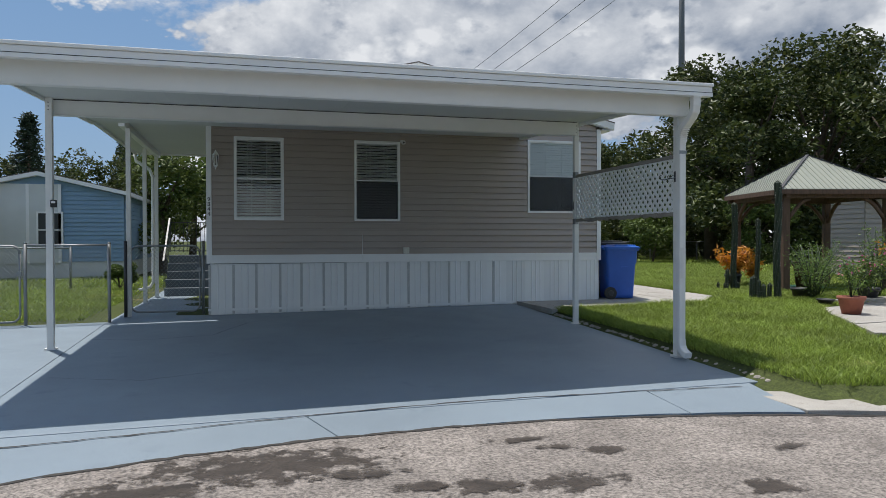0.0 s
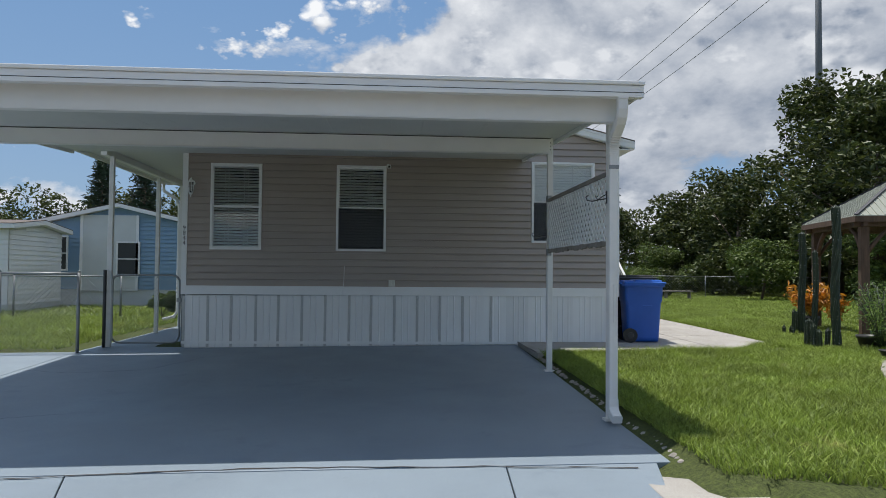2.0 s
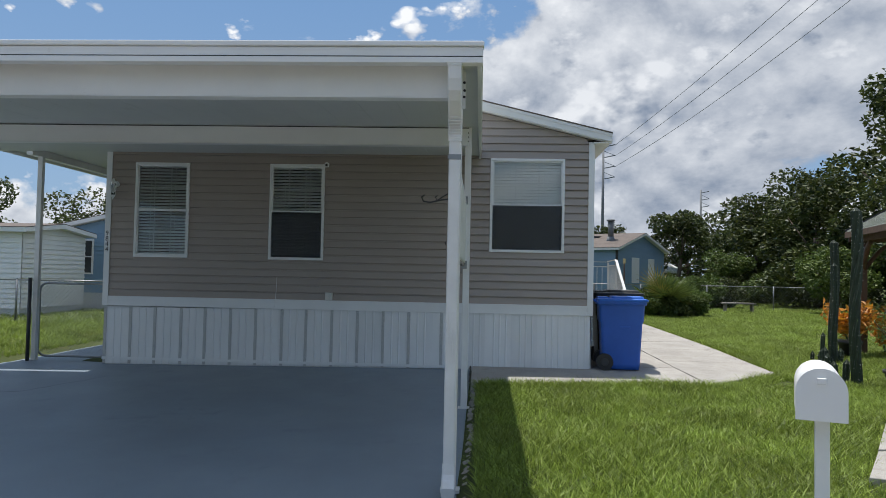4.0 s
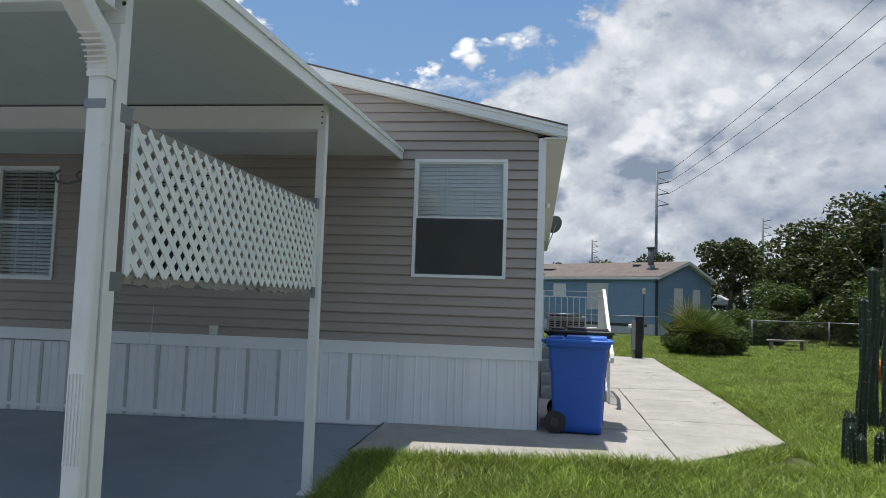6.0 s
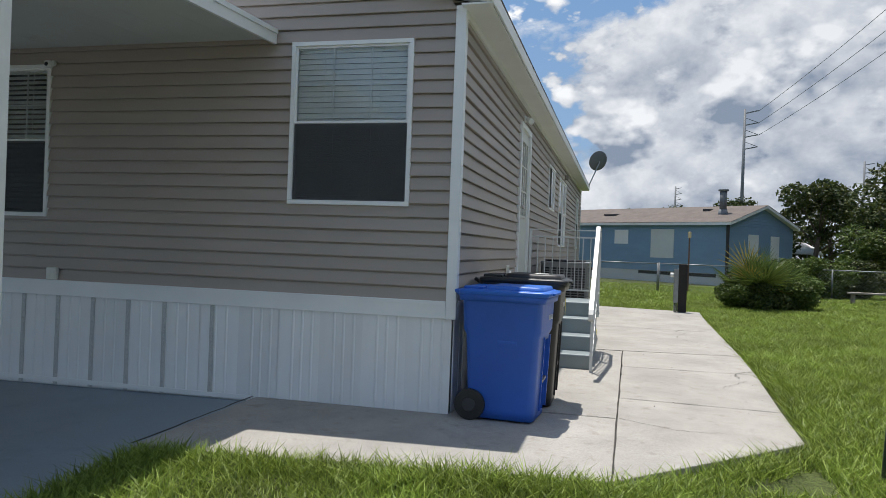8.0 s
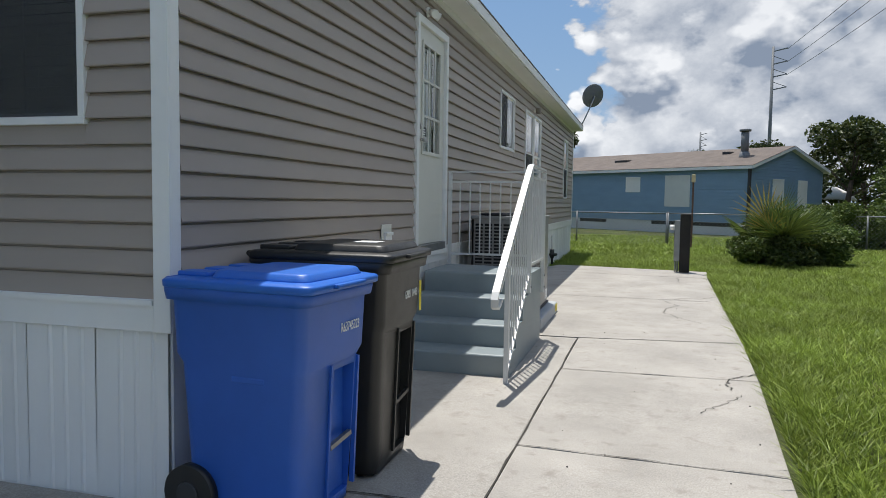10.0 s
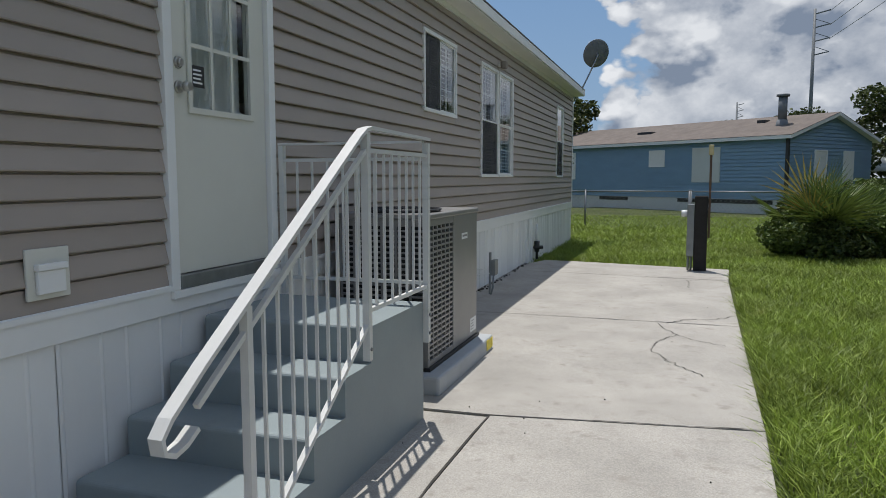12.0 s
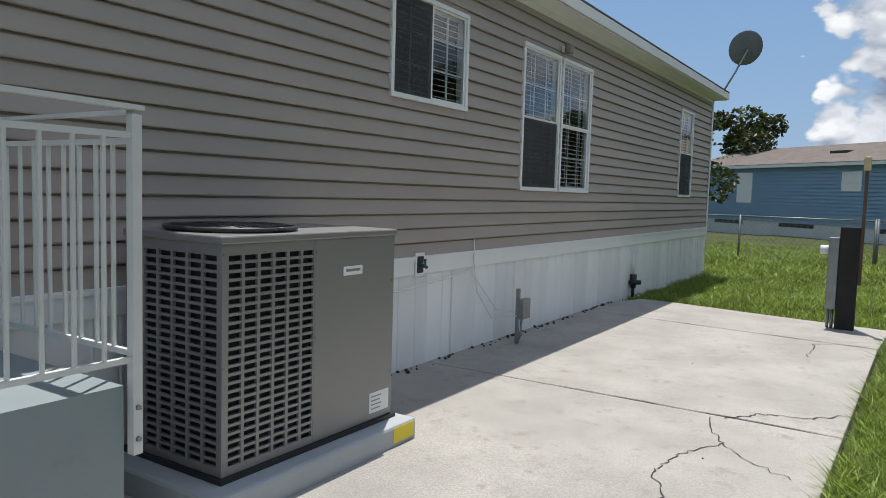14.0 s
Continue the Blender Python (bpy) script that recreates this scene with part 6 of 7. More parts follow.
# stairs under the awning
st = thing("side_steps", (-8.6, 5.3, -0.13), "painted concrete steps under the awning, coloured dark as its shade", "steps")
for i in range(5):
    part("tread", boxed(-9.15, -7.84, 5.3 + 0.27 * i, 6.9, -0.13 + 0.2 * i, 0.07 + 0.2 * i, bevel=0.01), M_SIDESTEP, st)
# rails take a dark metal too, toned down with the shaded steps
for xx in (-9.16,):
    bm = bmesh.new()
    bar(bm, (xx, 5.25, 0.75), (xx, 6.7, 1.85), 0.04, 0.02)
    for k in range(6):
        y = 5.35 + 0.25 * k
        bar(bm, (xx, y, 0.0 + 0.74 * (y - 5.3)), (xx, y, 0.80 + 0.76 * (y - 5.3)), 0.016, 0.016, (1, 0, 0))
    part("rail", bm, M_DARKMETAL, st)
bm = bmesh.new()
bar(bm, (-9.16, 6.88, 1.75), (-7.84, 6.88, 1.75), 0.03, 0.02)
bar(bm, (-9.16, 6.88, 0.98), (-7.84, 6.88, 0.98), 0.03, 0.02)
for k in range(13):
    x = -9.16 + 0.11 * k
    bar(bm, (x, 6.88, 0.95), (x, 6.88, 1.75), 0.014, 0.014, (1, 0, 0))
part("rail", bm, M_DARKMETAL, st)


# ---- neighbouring houses ----
def lap_face(bm, a, b, z0, z1, step=0.16, proud=0.03, top=None):
    """Lapped boards from a to b (plan points), facing to the right of a->b. top: height limit by distance along."""
    a, b = Vector((*a, 0)), Vector((*b, 0))
    d = (b - a).normalized()
    nrm = Vector((d.y, -d.x, 0))
    w = (b - a).length
    z = z0
    while z < z1 - 1e-4:
        zt = min(z + step, z1)
        s0, s1 = 0.0, w
        if top:
            pk, ze, sl = top
            if zt > ze:
                s0, s1 = max(0, (zt - ze) / sl), min(w, w - (zt - ze) / sl)
        if s1 - s0 > 0.05:
            p, q = a + d * s0, a + d * s1
            v = [bm.verts.new(c) for c in (p + nrm * proud + Vector((0, 0, z)), q + nrm * proud + Vector((0, 0, z)), q + Vector((0, 0, zt)), p + Vector((0, 0, zt)), p + Vector((0, 0, z)), q + Vector((0, 0, z)))]
            bm.faces.new((v[0], v[1], v[2], v[3]))
            bm.faces.new((v[4], v[5], v[1], v[0]))
        z += step


def far_window(parent, face, u, z0, w, h, mat_in, proud=0.03):
    """face: 'y0' looks to -y, 'x1' looks to +x (local)."""
    kind, at = face

    def bx(u0, u1, d0, d1, a, b):
        return boxed(u0, u1, at - d1, at - d0, a, b) if kind == "y" else boxed(at + d0, at + d1, u0, u1, a, b)

    win = part("window", bx(u, u + w, 0.0, proud, z0, z0 + h), mat_in, parent)
    t = 0.06
    for k in ((u - t, u + w + t, 0, proud + 0.02, z0 - t, z0), (u - t, u + w + t, 0, proud + 0.02, z0 + h, z0 + h + t), (u - t, u, 0, proud + 0.019, z0, z0 + h), (u + w, u + w + t, 0, proud + 0.019, z0, z0 + h), (u, u + w, 0.0, proud + 0.015, z0 + h / 2 - 0.02, z0 + h / 2 + 0.02)):
        part("frame", bx(*k), M_WHITE, win)
    return win


def small_house(name, m, x0, x1, y0, y1, base, eave, peak, wall_mat, label, ridge="x"):
    """Local box house, gable roof with its ridge along x or y."""
    h = thing(name, (0, 0, 0), label, "house")
    bm = bmesh.new()
    c = [(x0, y0), (x1, y0), (x1, y1), (x0, y1)]
    sl = (peak - eave) / ((y1 - y0) / 2 if ridge == "x" else (x1 - x0) / 2)
    for i in range(4):
        a, b = c[i], c[(i + 1) % 4]
        end = (i % 2 == 1) if ridge == "x" else (i % 2 == 0)
        lap_face(bm, a, b, base, peak if end else eave, top=(0, eave, sl) if end else None)
    part("wall", bm, wall_mat, h)
    part("core", boxed(x0 + 0.02, x1 - 0.02, y0 + 0.02, y1 - 0.02, 0.0, eave - 0.02), wall_mat, h)
    if ridge == "x":
        tri = [((x, y0 + 0.01, eave - 0.03), (x, y1 - 0.01, eave - 0.03), (x, (y0 + y1) / 2, peak)) for x in (x0 + 0.004, x1 - 0.004)]
    else:
        tri = [((x0 + 0.01, y, eave - 0.03), (x1 - 0.01, y, eave - 0.03), ((x0 + x1) / 2, y, peak)) for y in (y0 + 0.004, y1 - 0.004)]
    for t3 in tri:
        bm = bmesh.new()
        bm.faces.new([bm.verts.new(q) for q in t3])
        part("gable", bm, wall_mat, h)
    part("skirting", boxed(x0 + 0.01, x1 - 0.01, y0 + 0.01, y1 - 0.01, -0.2, base), M_PALEWALL, h)
    o = 0.28
    for s in (-1, 1):
        bm = bmesh.new()
        if ridge == "x":
            ym = (y0 + y1) / 2
            e = (y0 - o) if s < 0 else (y1 + o)
            ze = eave - sl * o
            v = [(x0 - o, e, ze), (x1 + o, e, ze), (x1 + o, ym, peak), (x0 - o, ym, peak)]
        else:
            xm = (x0 + x1) / 2
            e = (x0 - o) if s < 0 else (x1 + o)
            ze = eave - sl * o
            v = [(e, y0 - o, ze), (e, y1 + o, ze), (xm, y1 + o, peak), (xm, y0 - o, peak)]
        lo = [bm.verts.new(p) for p in v]
        hi = [bm.verts.new((p[0], p[1], p[2] + 0.14)) for p in v]
        bm.faces.new(lo)
        bm.faces.new(hi[::-1])
        for i in range(4):
            j = (i + 1) % 4
            bm.faces.new((lo[i], hi[i], hi[j], lo[j]))
        rf = part("roof", bm, M_WHITE, h, "white-edged roof slope")
        bm = bmesh.new()
        t = [(p[0] * 1.0, p[1], p[2] + 0.146) for p in v]
        lo = [bm.verts.new(p) for p in t]
        hi = [bm.verts.new((p[0], p[1], p[2] + 0.02)) for p in t]
        bm.faces.new(lo)
        bm.faces.new(hi[::-1])
        for i in range(4):
            j = (i + 1) % 4
            bm.faces.new((lo[i], hi[i], hi[j], lo[j]))
        part("shingles", bm, M_SHINGLE, rf, "brown-grey shingles")
    h.matrix_basis = m
    return h


def add_local(name, bm, mat, parent, label=""):
    me = mesh_of(name, bm, mat)
    ob = new(name, me)
    ob.parent = parent
    return tagged(ob, label)


_part = part


def lpart2(name, dims, mat, parent, label="", bevel=0.0):
    return add_local(name, boxed(*dims, bevel=bevel), mat, parent, label)


blue = small_house("neighbour_house", pose(0, 0, 0), -17, 0, 0, 6.8, 0.62, 3.25, 4.25, M_BLUEWALL, "pale blue mobile home with brown shingle roof")
for u, z, w, h in ((-13.4, 1.55, 0.9, 1.35), (-7.2, 2.15, 0.85, 0.7)):
    far_window(blue, ("y", 0.0), u, z, w, h, M_LABEL)
part("panel", boxed(-4.7, -3.2, -0.04, 0.0, 1.35, 2.95), M_PALEWALL, blue, "pale boarded-up opening")
far_window(blue, ("x", 0.0), 2.0, 1.2, 0.9, 1.5, M_LABEL)
part("door", boxed(0.0, 0.05, 4.3, 5.2, 0.75, 2.75), M_WHITE, blue, "white door")
part("corner_pipe", boxed(-0.06, 0.06, -0.1, 0.02, 0.0, 3.2), M_DARKMETAL, blue, "dark corner downpipe")
bm = bmesh.new()
tube(bm, (-1.3, 1.6, 3.6), (-1.3, 1.6, 4.1), 0.32, 0.22, 12)
tube(bm, (-1.3, 1.6, 4.1), (-1.3, 1.6, 5.1), 0.19, seg=12)
tube(bm, (-1.3, 1.6, 5.1), (-1.3, 1.6, 5.2), 0.28, seg=12)
part("chimney", bm, M_POLE, blue, "grey metal chimney")
part("roof_vent", boxed(-2.9, -2.5, 2.2, 2.6, 3.95, 4.2), M_DARKMETAL, blue)
part("skylight", boxed(-9.3, -8.4, 1.4, 2.1, 3.78, 3.95), M_DARKMETAL, blue)
for a, b in ((-15, -13), (-10.6, -8.6), (-5.5, -0.6)):
    part("skirt_gap", boxed(a, b, -0.005, 0.01, 0.42, 0.60), M_INK, blue)
blue.matrix_basis = pose(6.7, 33.4, 0, 0, 0, -38)
cond = thing("condenser", (-3.2, 27.0, 0), "pale grey air conditioner unit by the blue house", "air conditioner")
part("case", boxed(-3.7, -2.7, 26.6, 27.4, 0.0, 0.85, bevel=0.03), M_PALEWALL, cond)
part("grille", boxed(-3.6, -2.8, 26.585, 26.6, 0.1, 0.75), M_DARKMETAL, cond)
dish((-2.35, 26.2, 1.55), 0.32, (0.35, -0.8, 0.3), (-2.4, 26.4, 0.05), "dark satellite dish on a ground mast")

left = small_house("neighbour_house", pose(0, 0, 0), -17.3, -11.6, 15.0, 28.0, 0.50, 2.95, 3.6, M_BLUEWALL, "pale blue house with a white gable front", ridge="y")
part("white_panel", boxed(-15.8, -13.75, 14.93, 14.99, 0.45, 3.30), M_PALEWALL, left, "white gable panel")
for x in (-15.8, -14.8, -13.75):
    part("batten", boxed(x - 0.05, x + 0.05, 14.91, 14.929, 0.45, 3.3), M_WHITE, left)
far_window(left, ("y", 14.94), -14.45, 1.05, 0.75, 1.2, M_SCREEN)
far_window(left, ("y", 14.98), -16.75, 1.25, 0.4, 1.2, M_SCREEN)
shed = small_house("neighbour_shed", pose(0, 0, 0), -24.0, -16.2, 10.6, 14.2, 0.1, 2.55, 2.75, M_WHITE, "white lapped mobile home at the yard's edge", ridge="x")
far_window(shed, ("y", 10.6), -18.9, 1.3, 0.6, 0.5, M_SCREEN)
right = small_house("neighbour_house", pose(0, 0, 0), 12.3, 20.0, 5.4, 7.1, 0.2, 2.75, 3.2, M_SIDING, "pale lap-sided house behind the gazebo", ridge="x")
part("door", boxed(14.0, 14.9, 5.33, 5.38, 0.25, 2.3), M_WHITE, right, "white door")
tent = thing("canopy_tent", (12.4, 47, 0), "small white canopy tent far off", "tent")
bm = bmesh.new()
loft(bm, [[(12.4 + r * math.cos(a), 47 + r * math.sin(a), z) for a in np.linspace(0, 2 * math.pi, 13)[:-1]] for r, z in ((2.2, 1.9), (1.9, 2.25), (1.1, 2.65), (0.1, 2.8))])
part("canopy", bm, M_LABEL, tent)
bm = bmesh.new()
for a in (0.4, 2.0, 3.5, 5.1):
    tube(bm, (12.4 + 2 * math.cos(a), 47 + 2 * math.sin(a), 0), (12.4 + 2 * math.cos(a), 47 + 2 * math.sin(a), 2.0), 0.04, seg=6)
part("pole", bm, M_GALV, tent)
hutch = small_house("garden_shed", pose(0, 0, 0), 19.6, 20.6, 38.0, 39.0, 0.1, 1.3, 1.65, M_WHITE, "tiny white garden shed by the trees", ridge="y")


# ---- gazebo ----
def build_gazebo():
    g = thing("gazebo", (0, 0, 0), "wooden gazebo with a ribbed pale metal hip roof", "gazebo")
    S = 2.95
    A, O, ze, zp = 0.22, 0.30, 2.42, 3.38
    for x in (A, S - A):
        for y in (A, S - A):
            p = part("post", boxed(x - 0.08, x + 0.08, y - 0.08, y + 0.08, 0, ze - 0.18, bevel=0.01), M_WOOD, g)
            for dx, dy in ((1, 0), (-1, 0), (0, 1), (0, -1)):
                if 0 < x + dx * 0.8 < S and 0 < y + dy * 0.8 < S:
                    bm = bmesh.new()
                    pts = [Vector((x + dx * 0.6 * t, y + dy * 0.6 * t, ze - 0.80 + 0.60 * math.sin(t * math.pi / 2))) for t in np.linspace(0.1, 1, 7)]
                    sweep(bm, pts, 0.05, 4)
                    part("brace", bm, M_WOOD, p)
    for k in (A - 0.09, S - A - 0.0):
        part("beam", boxed(0.0, S, k, k + 0.09, ze - 0.18, ze, bevel=0.006), M_WOOD, g)
        part("beam", boxed(k, k + 0.09, 0.0, S, ze - 0.179, ze - 0.001, bevel=0.006), M_WOOD, g)
    lo, hi, c = -0.01, S + 0.01, S / 2
    cor = [(lo, lo), (hi, lo), (hi, hi), (lo, hi)]
    for i in range(4):
        a, b = cor[i], cor[(i + 1) % 4]
        bm = bmesh.new()
        v = [bm.verts.new((*a, ze)), bm.verts.new((*b, ze)), bm.verts.new((c, c, zp))]
        w = [bm.verts.new((q.co.x, q.co.y, q.co.z + 0.03)) for q in v]
        bm.faces.new(v[::-1])
        bm.faces.new(w)
        for s in range(3):
            t = (s + 1) % 3
            bm.faces.new((v[s], v[t], w[t], w[s]))
        sl = part("roof_slope", bm, M_METALROOF, g, "pale tan metal roof slope")
        A2, B2, C2 = Vector((*a, ze + 0.035)), Vector((*b, ze + 0.035)), Vector((c, c, zp + 0.035))
        for k in range(1, 22):
            t = k / 22
            base = A2.lerp(B2, t)
            edge = (A2 + (C2 - A2) * (2 * t)) if t < 0.5 else (B2 + (C2 - B2) * (2 - 2 * t))
            if (edge - base).length > 0.1:
                bm = bmesh.new()
                bar(bm, base, edge, 0.022, 0.02)
                part("roof_rib", bm, M_METALROOF, sl)
        bm = bmesh.new()
        bar(bm, A2 + Vector((0, 0, 0.01)), C2 + Vector((0, 0, 0.01)), 0.07, 0.03)
        part("hip_cap", bm, M_DARKMETAL, sl)
        bm = bmesh.new()
        bar(bm, Vector((*a, ze - 0.04)), Vector((*b, ze - 0.04)), 0.03, 0.11)
        part("eave_board", bm, M_WOOD, sl)
    g.matrix_basis = pose(4.97, 0.54, 0.0, 0, 0, -12)


build_gazebo()
mat = solid("outdoor_mat", boxed(5.9, 7.6, 0.9, 2.9, -0.02, 0.012), M_TURF, "green artificial turf under the gazebo", "mat")
pav = thing("paver_border", (4.5, -2.0, 0), "low grey concrete block border", "border")
for i in range(6):
    part("block", boxed(3.9 + 0.62 * i, 4.45 + 0.62 * i, -2.35 + 0.12 * i, -2.1 + 0.12 * i, -0.02, 0.09, bevel=0.01), M_CONCRETE, pav)


# ---- plants ----
def leaf_cloud(name, pts, size, mat, parent, seed, aspect=0.55, droop=0.3, label=""):
    """Many small bent leaves at given places, in one mesh."""
    rs = np.random.RandomState(seed)
    n = len(pts)
    pts = np.asarray(pts, dtype=float)
    d = rs.normal(size=(n, 3))
    d[:, 2] = d[:, 2] * 0.6 - droop * 0.3
    d /= np.linalg.norm(d, axis=1)[:, None]
    e = np.cross(d, rs.normal(size=(n, 3)))
    e /= np.linalg.norm(e, axis=1)[:, None]
    nrm = np.cross(d, e)
    s = size * rs.uniform(0.6, 1.25, size=(n, 1))
    a = pts - d * s * 0.5
    b = pts + e * s * aspect * 0.5 + nrm * s * 0.10
    c = pts + d * s * 0.5 - nrm * s * 0.05
    f = pts - e * s * aspect * 0.5 + nrm * s * 0.10
    verts = np.stack([a, b, c, f], axis=1).reshape(-1, 3)
    faces = np.arange(n * 4).reshape(-1, 4)
    me = bpy.data.meshes.new(name)
    me.from_pydata(verts.tolist(), [], faces.tolist())
    me.materials.append(mat)
    return part(name, me, mat, parent, label, "" if name == "crown" else "stuff")


def blob_points(rs, clumps, per):
    out = []
    for c, r in clumps:
        v = rs.normal(size=(per, 3))
        v /= np.linalg.norm(v, axis=1)[:, None]
        rad = r * rs.uniform(0.45, 1.08, size=(per, 1)) ** 0.6
        v[:, 2] *= 0.8
        out.append(np.asarray(c) + v * rad)
    return np.concatenate(out)


def tree(x, y, h, r, seed, mat=None, label="", leaf=0.30, per=330, n=16, low=0.22, trunk_r=None):
    rs = np.random.RandomState(seed)
    t = thing("tree", (x, y, -0.1), label or "broad dark green oak tree", "tree", group="trees round the lawns")
    bm = bmesh.new()
    tr = trunk_r or 0.035 * h
    top = Vector((x + rs.uniform(-0.4, 0.4), y + rs.uniform(-0.4, 0.4), h * 0.55))
    tube(bm, (x, y, -0.2), top, tr, tr * 0.5, 10)
    clumps = []
    for i in range(n):
        a = 2 * math.pi * (i * 0.382 + rs.uniform(0, 0.2))
        k = math.sqrt((i + 0.5) / n)
        zz = h * (low + (0.93 - low) * rs.uniform(0, 1))
        rad = r * k * (1.0 if zz < h * 0.6 else 0.75) * rs.uniform(0.75, 1.05)
        c = (x + rad * math.cos(a), y + rad * math.sin(a), zz)
        cr = r * rs.uniform(0.26, 0.42)
        clumps.append((c, cr))
        if i % 2 == 0:
            st_ = Vector((x, y, 0)).lerp(top, min(1.0, max(0.35, zz / h)))
            tube(bm, st_, c, tr * 0.3, tr * 0.08, 6)
    clumps.append(((x, y, h - r * 0.3), r * 0.4))
    part("trunk", bm, M_BARK, t)
    leaf_cloud("crown", blob_points(rs, clumps, per), leaf, mat or M_LEAF, t, seed + 1)
    return t


def pine(x, y, h, r, seed):
    rs = np.random.RandomState(seed)
    t = thing("pine_tree", (x, y, -0.1), "tall dark conifer with layered branches", "tree", group="trees round the lawns")
    bm = bmesh.new()
    tube(bm, (x, y, -0.2), (x, y, h * 0.97), 0.18, 0.03, 8)
    pts = []
    k = 0
    z = h * 0.25
    while z < h:
        rr = r * (1 - (z / h)) ** 0.8 + 0.15
        for a in np.linspace(0, 2 * math.pi, 8)[:-1] + rs.uniform(0, 1):
            tip = np.array((x + rr * math.cos(a), y + rr * math.sin(a), z - 0.15 * rr))
            tube(bm, (x, y, z), tuple(tip), 0.03, 0.01, 5)
            for q in np.linspace(0.25, 1, 16):
                c = np.array((x, y, z)) * (1 - q) + tip * q
                pts.append(c + rs.normal(size=3) * 0.13)
                pts.append(c + rs.normal(size=3) * 0.16)
        z += 0.42
    part("trunk", bm, M_BARK, t)
    leaf_cloud("crown", pts, 0.34, M_PINE, t, seed + 3, 0.3)


for i, (x, y, h, r) in enumerate(((18, 18.5, 10.5, 3.8), (19, 23, 12, 4.8), (23, 19, 12.5, 4.8), (27.5, 23, 13, 5), (21.8, 29, 11, 4.6), (16.0, 27, 6.8, 3.0), (25, 31, 13, 5), (31.5, 28, 13, 5), (35, 21, 13, 5), (15.6, 35, 5.4, 2.9), (18, 38, 7.2, 3.6), (22, 41, 8.8, 4.5), (31, 15.5, 12, 4.8), (38, 31, 13.5, 5.2), (24, 13.5, 11, 4.4), (42, 24, 13, 5), (30, 36, 13, 5.2))):
    tree(x, y, h, r, 100 + i, label="tall dense dark green tree at the lawn's edge", per=420, n=20, low=0.08, leaf=0.34)
for i, (x, y, h, r) in enumerate(((13.4, 45, 6.4, 3.0), (16.5, 52, 6.8, 3.4), (11.0, 58, 6.2, 3.4), (6.5, 63, 6.0, 3.2), (1.5, 66, 5.4, 3.0), (-4.6, 47, 6.9, 2.7), (20.5, 58, 7.5, 4.0), (26, 50, 9.5, 4.5))):
    tree(x, y, h, r, 200 + i, label="distant round-crowned green tree", per=260, n=13, leaf=0.36, low=0.2)
for i, (x, y, h, r, m) in enumerate(((-10.9, 20.5, 5.6, 2.6, M_LEAF2), (-8.0, 24, 5.6, 2.6, M_LEAF2), (-13.8, 33, 7.2, 3.2, M_LEAF), (-17.5, 36, 7.0, 3.4, M_LEAF), (-22.5, 36, 6.6, 3.4, M_LEAF), (-27, 34, 6.6, 3.4, M_LEAF), (-5.0, 30, 6.0, 3.0, M_LEAF), (-33, 30, 7, 3.5, M_LEAF), (-11, 38, 7.5, 3.2, M_LEAF))):
    tree(x, y, h, r, 300 + i, mat=m, label="leafy green tree behind the yard" if m == M_LEAF2 else "dark green tree beyond the neighbour's roof", per=330, n=14, leaf=0.26, low=0.2)
pine(-19.6, 33, 8.6, 1.9, 400)
pine(-22.4, 33.5, 8.4, 1.8, 401)
pine(-15.2, 38, 8.0, 1.8, 402)
for i, (x, y, h, r) in enumerate(((13.6, 20.5, 3.0, 1.9), (17.0, 16.0, 3.4, 2.0), (12.8, 30.5, 3.0, 1.8))):
    tree(x, y, h, r, 500 + i, mat=M_LEAF2, label="low bushy light green tree", per=330, n=12, leaf=0.2, low=0.12, trunk_r=0.07)


def shrub(x, y, h, r, seed, mat, label, leaf=0.085, per=420, n=9):
    rs = np.random.RandomState(seed)
    s = thing("shrub", (x, y, 0), label, "shrub", group="shrubs on the lawn")
    bm = bmesh.new()
    clumps = []
    for i in range(n):
        a = rs.uniform(0, 2 * math.pi)
        k = math.sqrt(rs.uniform(0, 1)) * r * 0.75
        c = (x + k * math.cos(a), y + k * math.sin(a), h * rs.uniform(0.2, 0.78))
        clumps.append((c, r * rs.uniform(0.28, 0.45)))
        tube(bm, (x, y, -0.05), c, 0.014, 0.006, 5)
    part("stem", bm, M_BARK, s, kind="stuff")
    leaf_cloud("leaves", blob_points(rs, clumps, per), leaf, mat, s, seed + 1)


def palmetto(x, y, h, seed):
    rs = np.random.RandomState(seed)
    s = thing("palmetto", (x, y, 0), "spiky fan palmetto with some yellowed leaves", "palm")
    for i in range(24):
        a = rs.uniform(0, 2 * math.pi)
        el = rs.uniform(0.15, 1.4)
        ln = h * rs.uniform(0.75, 1.1)
        base = Vector((x + rs.uniform(-0.2, 0.2), y + rs.uniform(-0.2, 0.2), h * 0.25))
        d = Vector((math.cos(a) * math.cos(el), math.sin(a) * math.cos(el), math.sin(el)))
        bm = bmesh.new()
        hub = base + d * ln * 0.45
        tube(bm, base, hub, 0.010, 0.007, 5)
        side = d.cross(Vector((0, 0, 1))).normalized()
        for k in range(13):
            an = (k - 6) * 0.17
            dd = (d * math.cos(an) + side * math.sin(an)).normalized()
            tip = hub + dd * ln * 0.62 + Vector((0, 0, -0.10 * ln * abs(k - 6) / 6 - 0.05))
            w = dd.cross(d.cross(side)).normalized() * 0.024
            mid = hub.lerp(tip, 0.5) + Vector((0, 0, 0.02))
            v = [bm.verts.new(q) for q in (hub, mid + w, tip, mid - w)]
            bm.faces.new(v)
        part("frond", bm, M_DRYLEAF if i in (3, 9, 17) else M_LEAF2, s, "yellowed frond" if i in (3, 9, 17) else "")


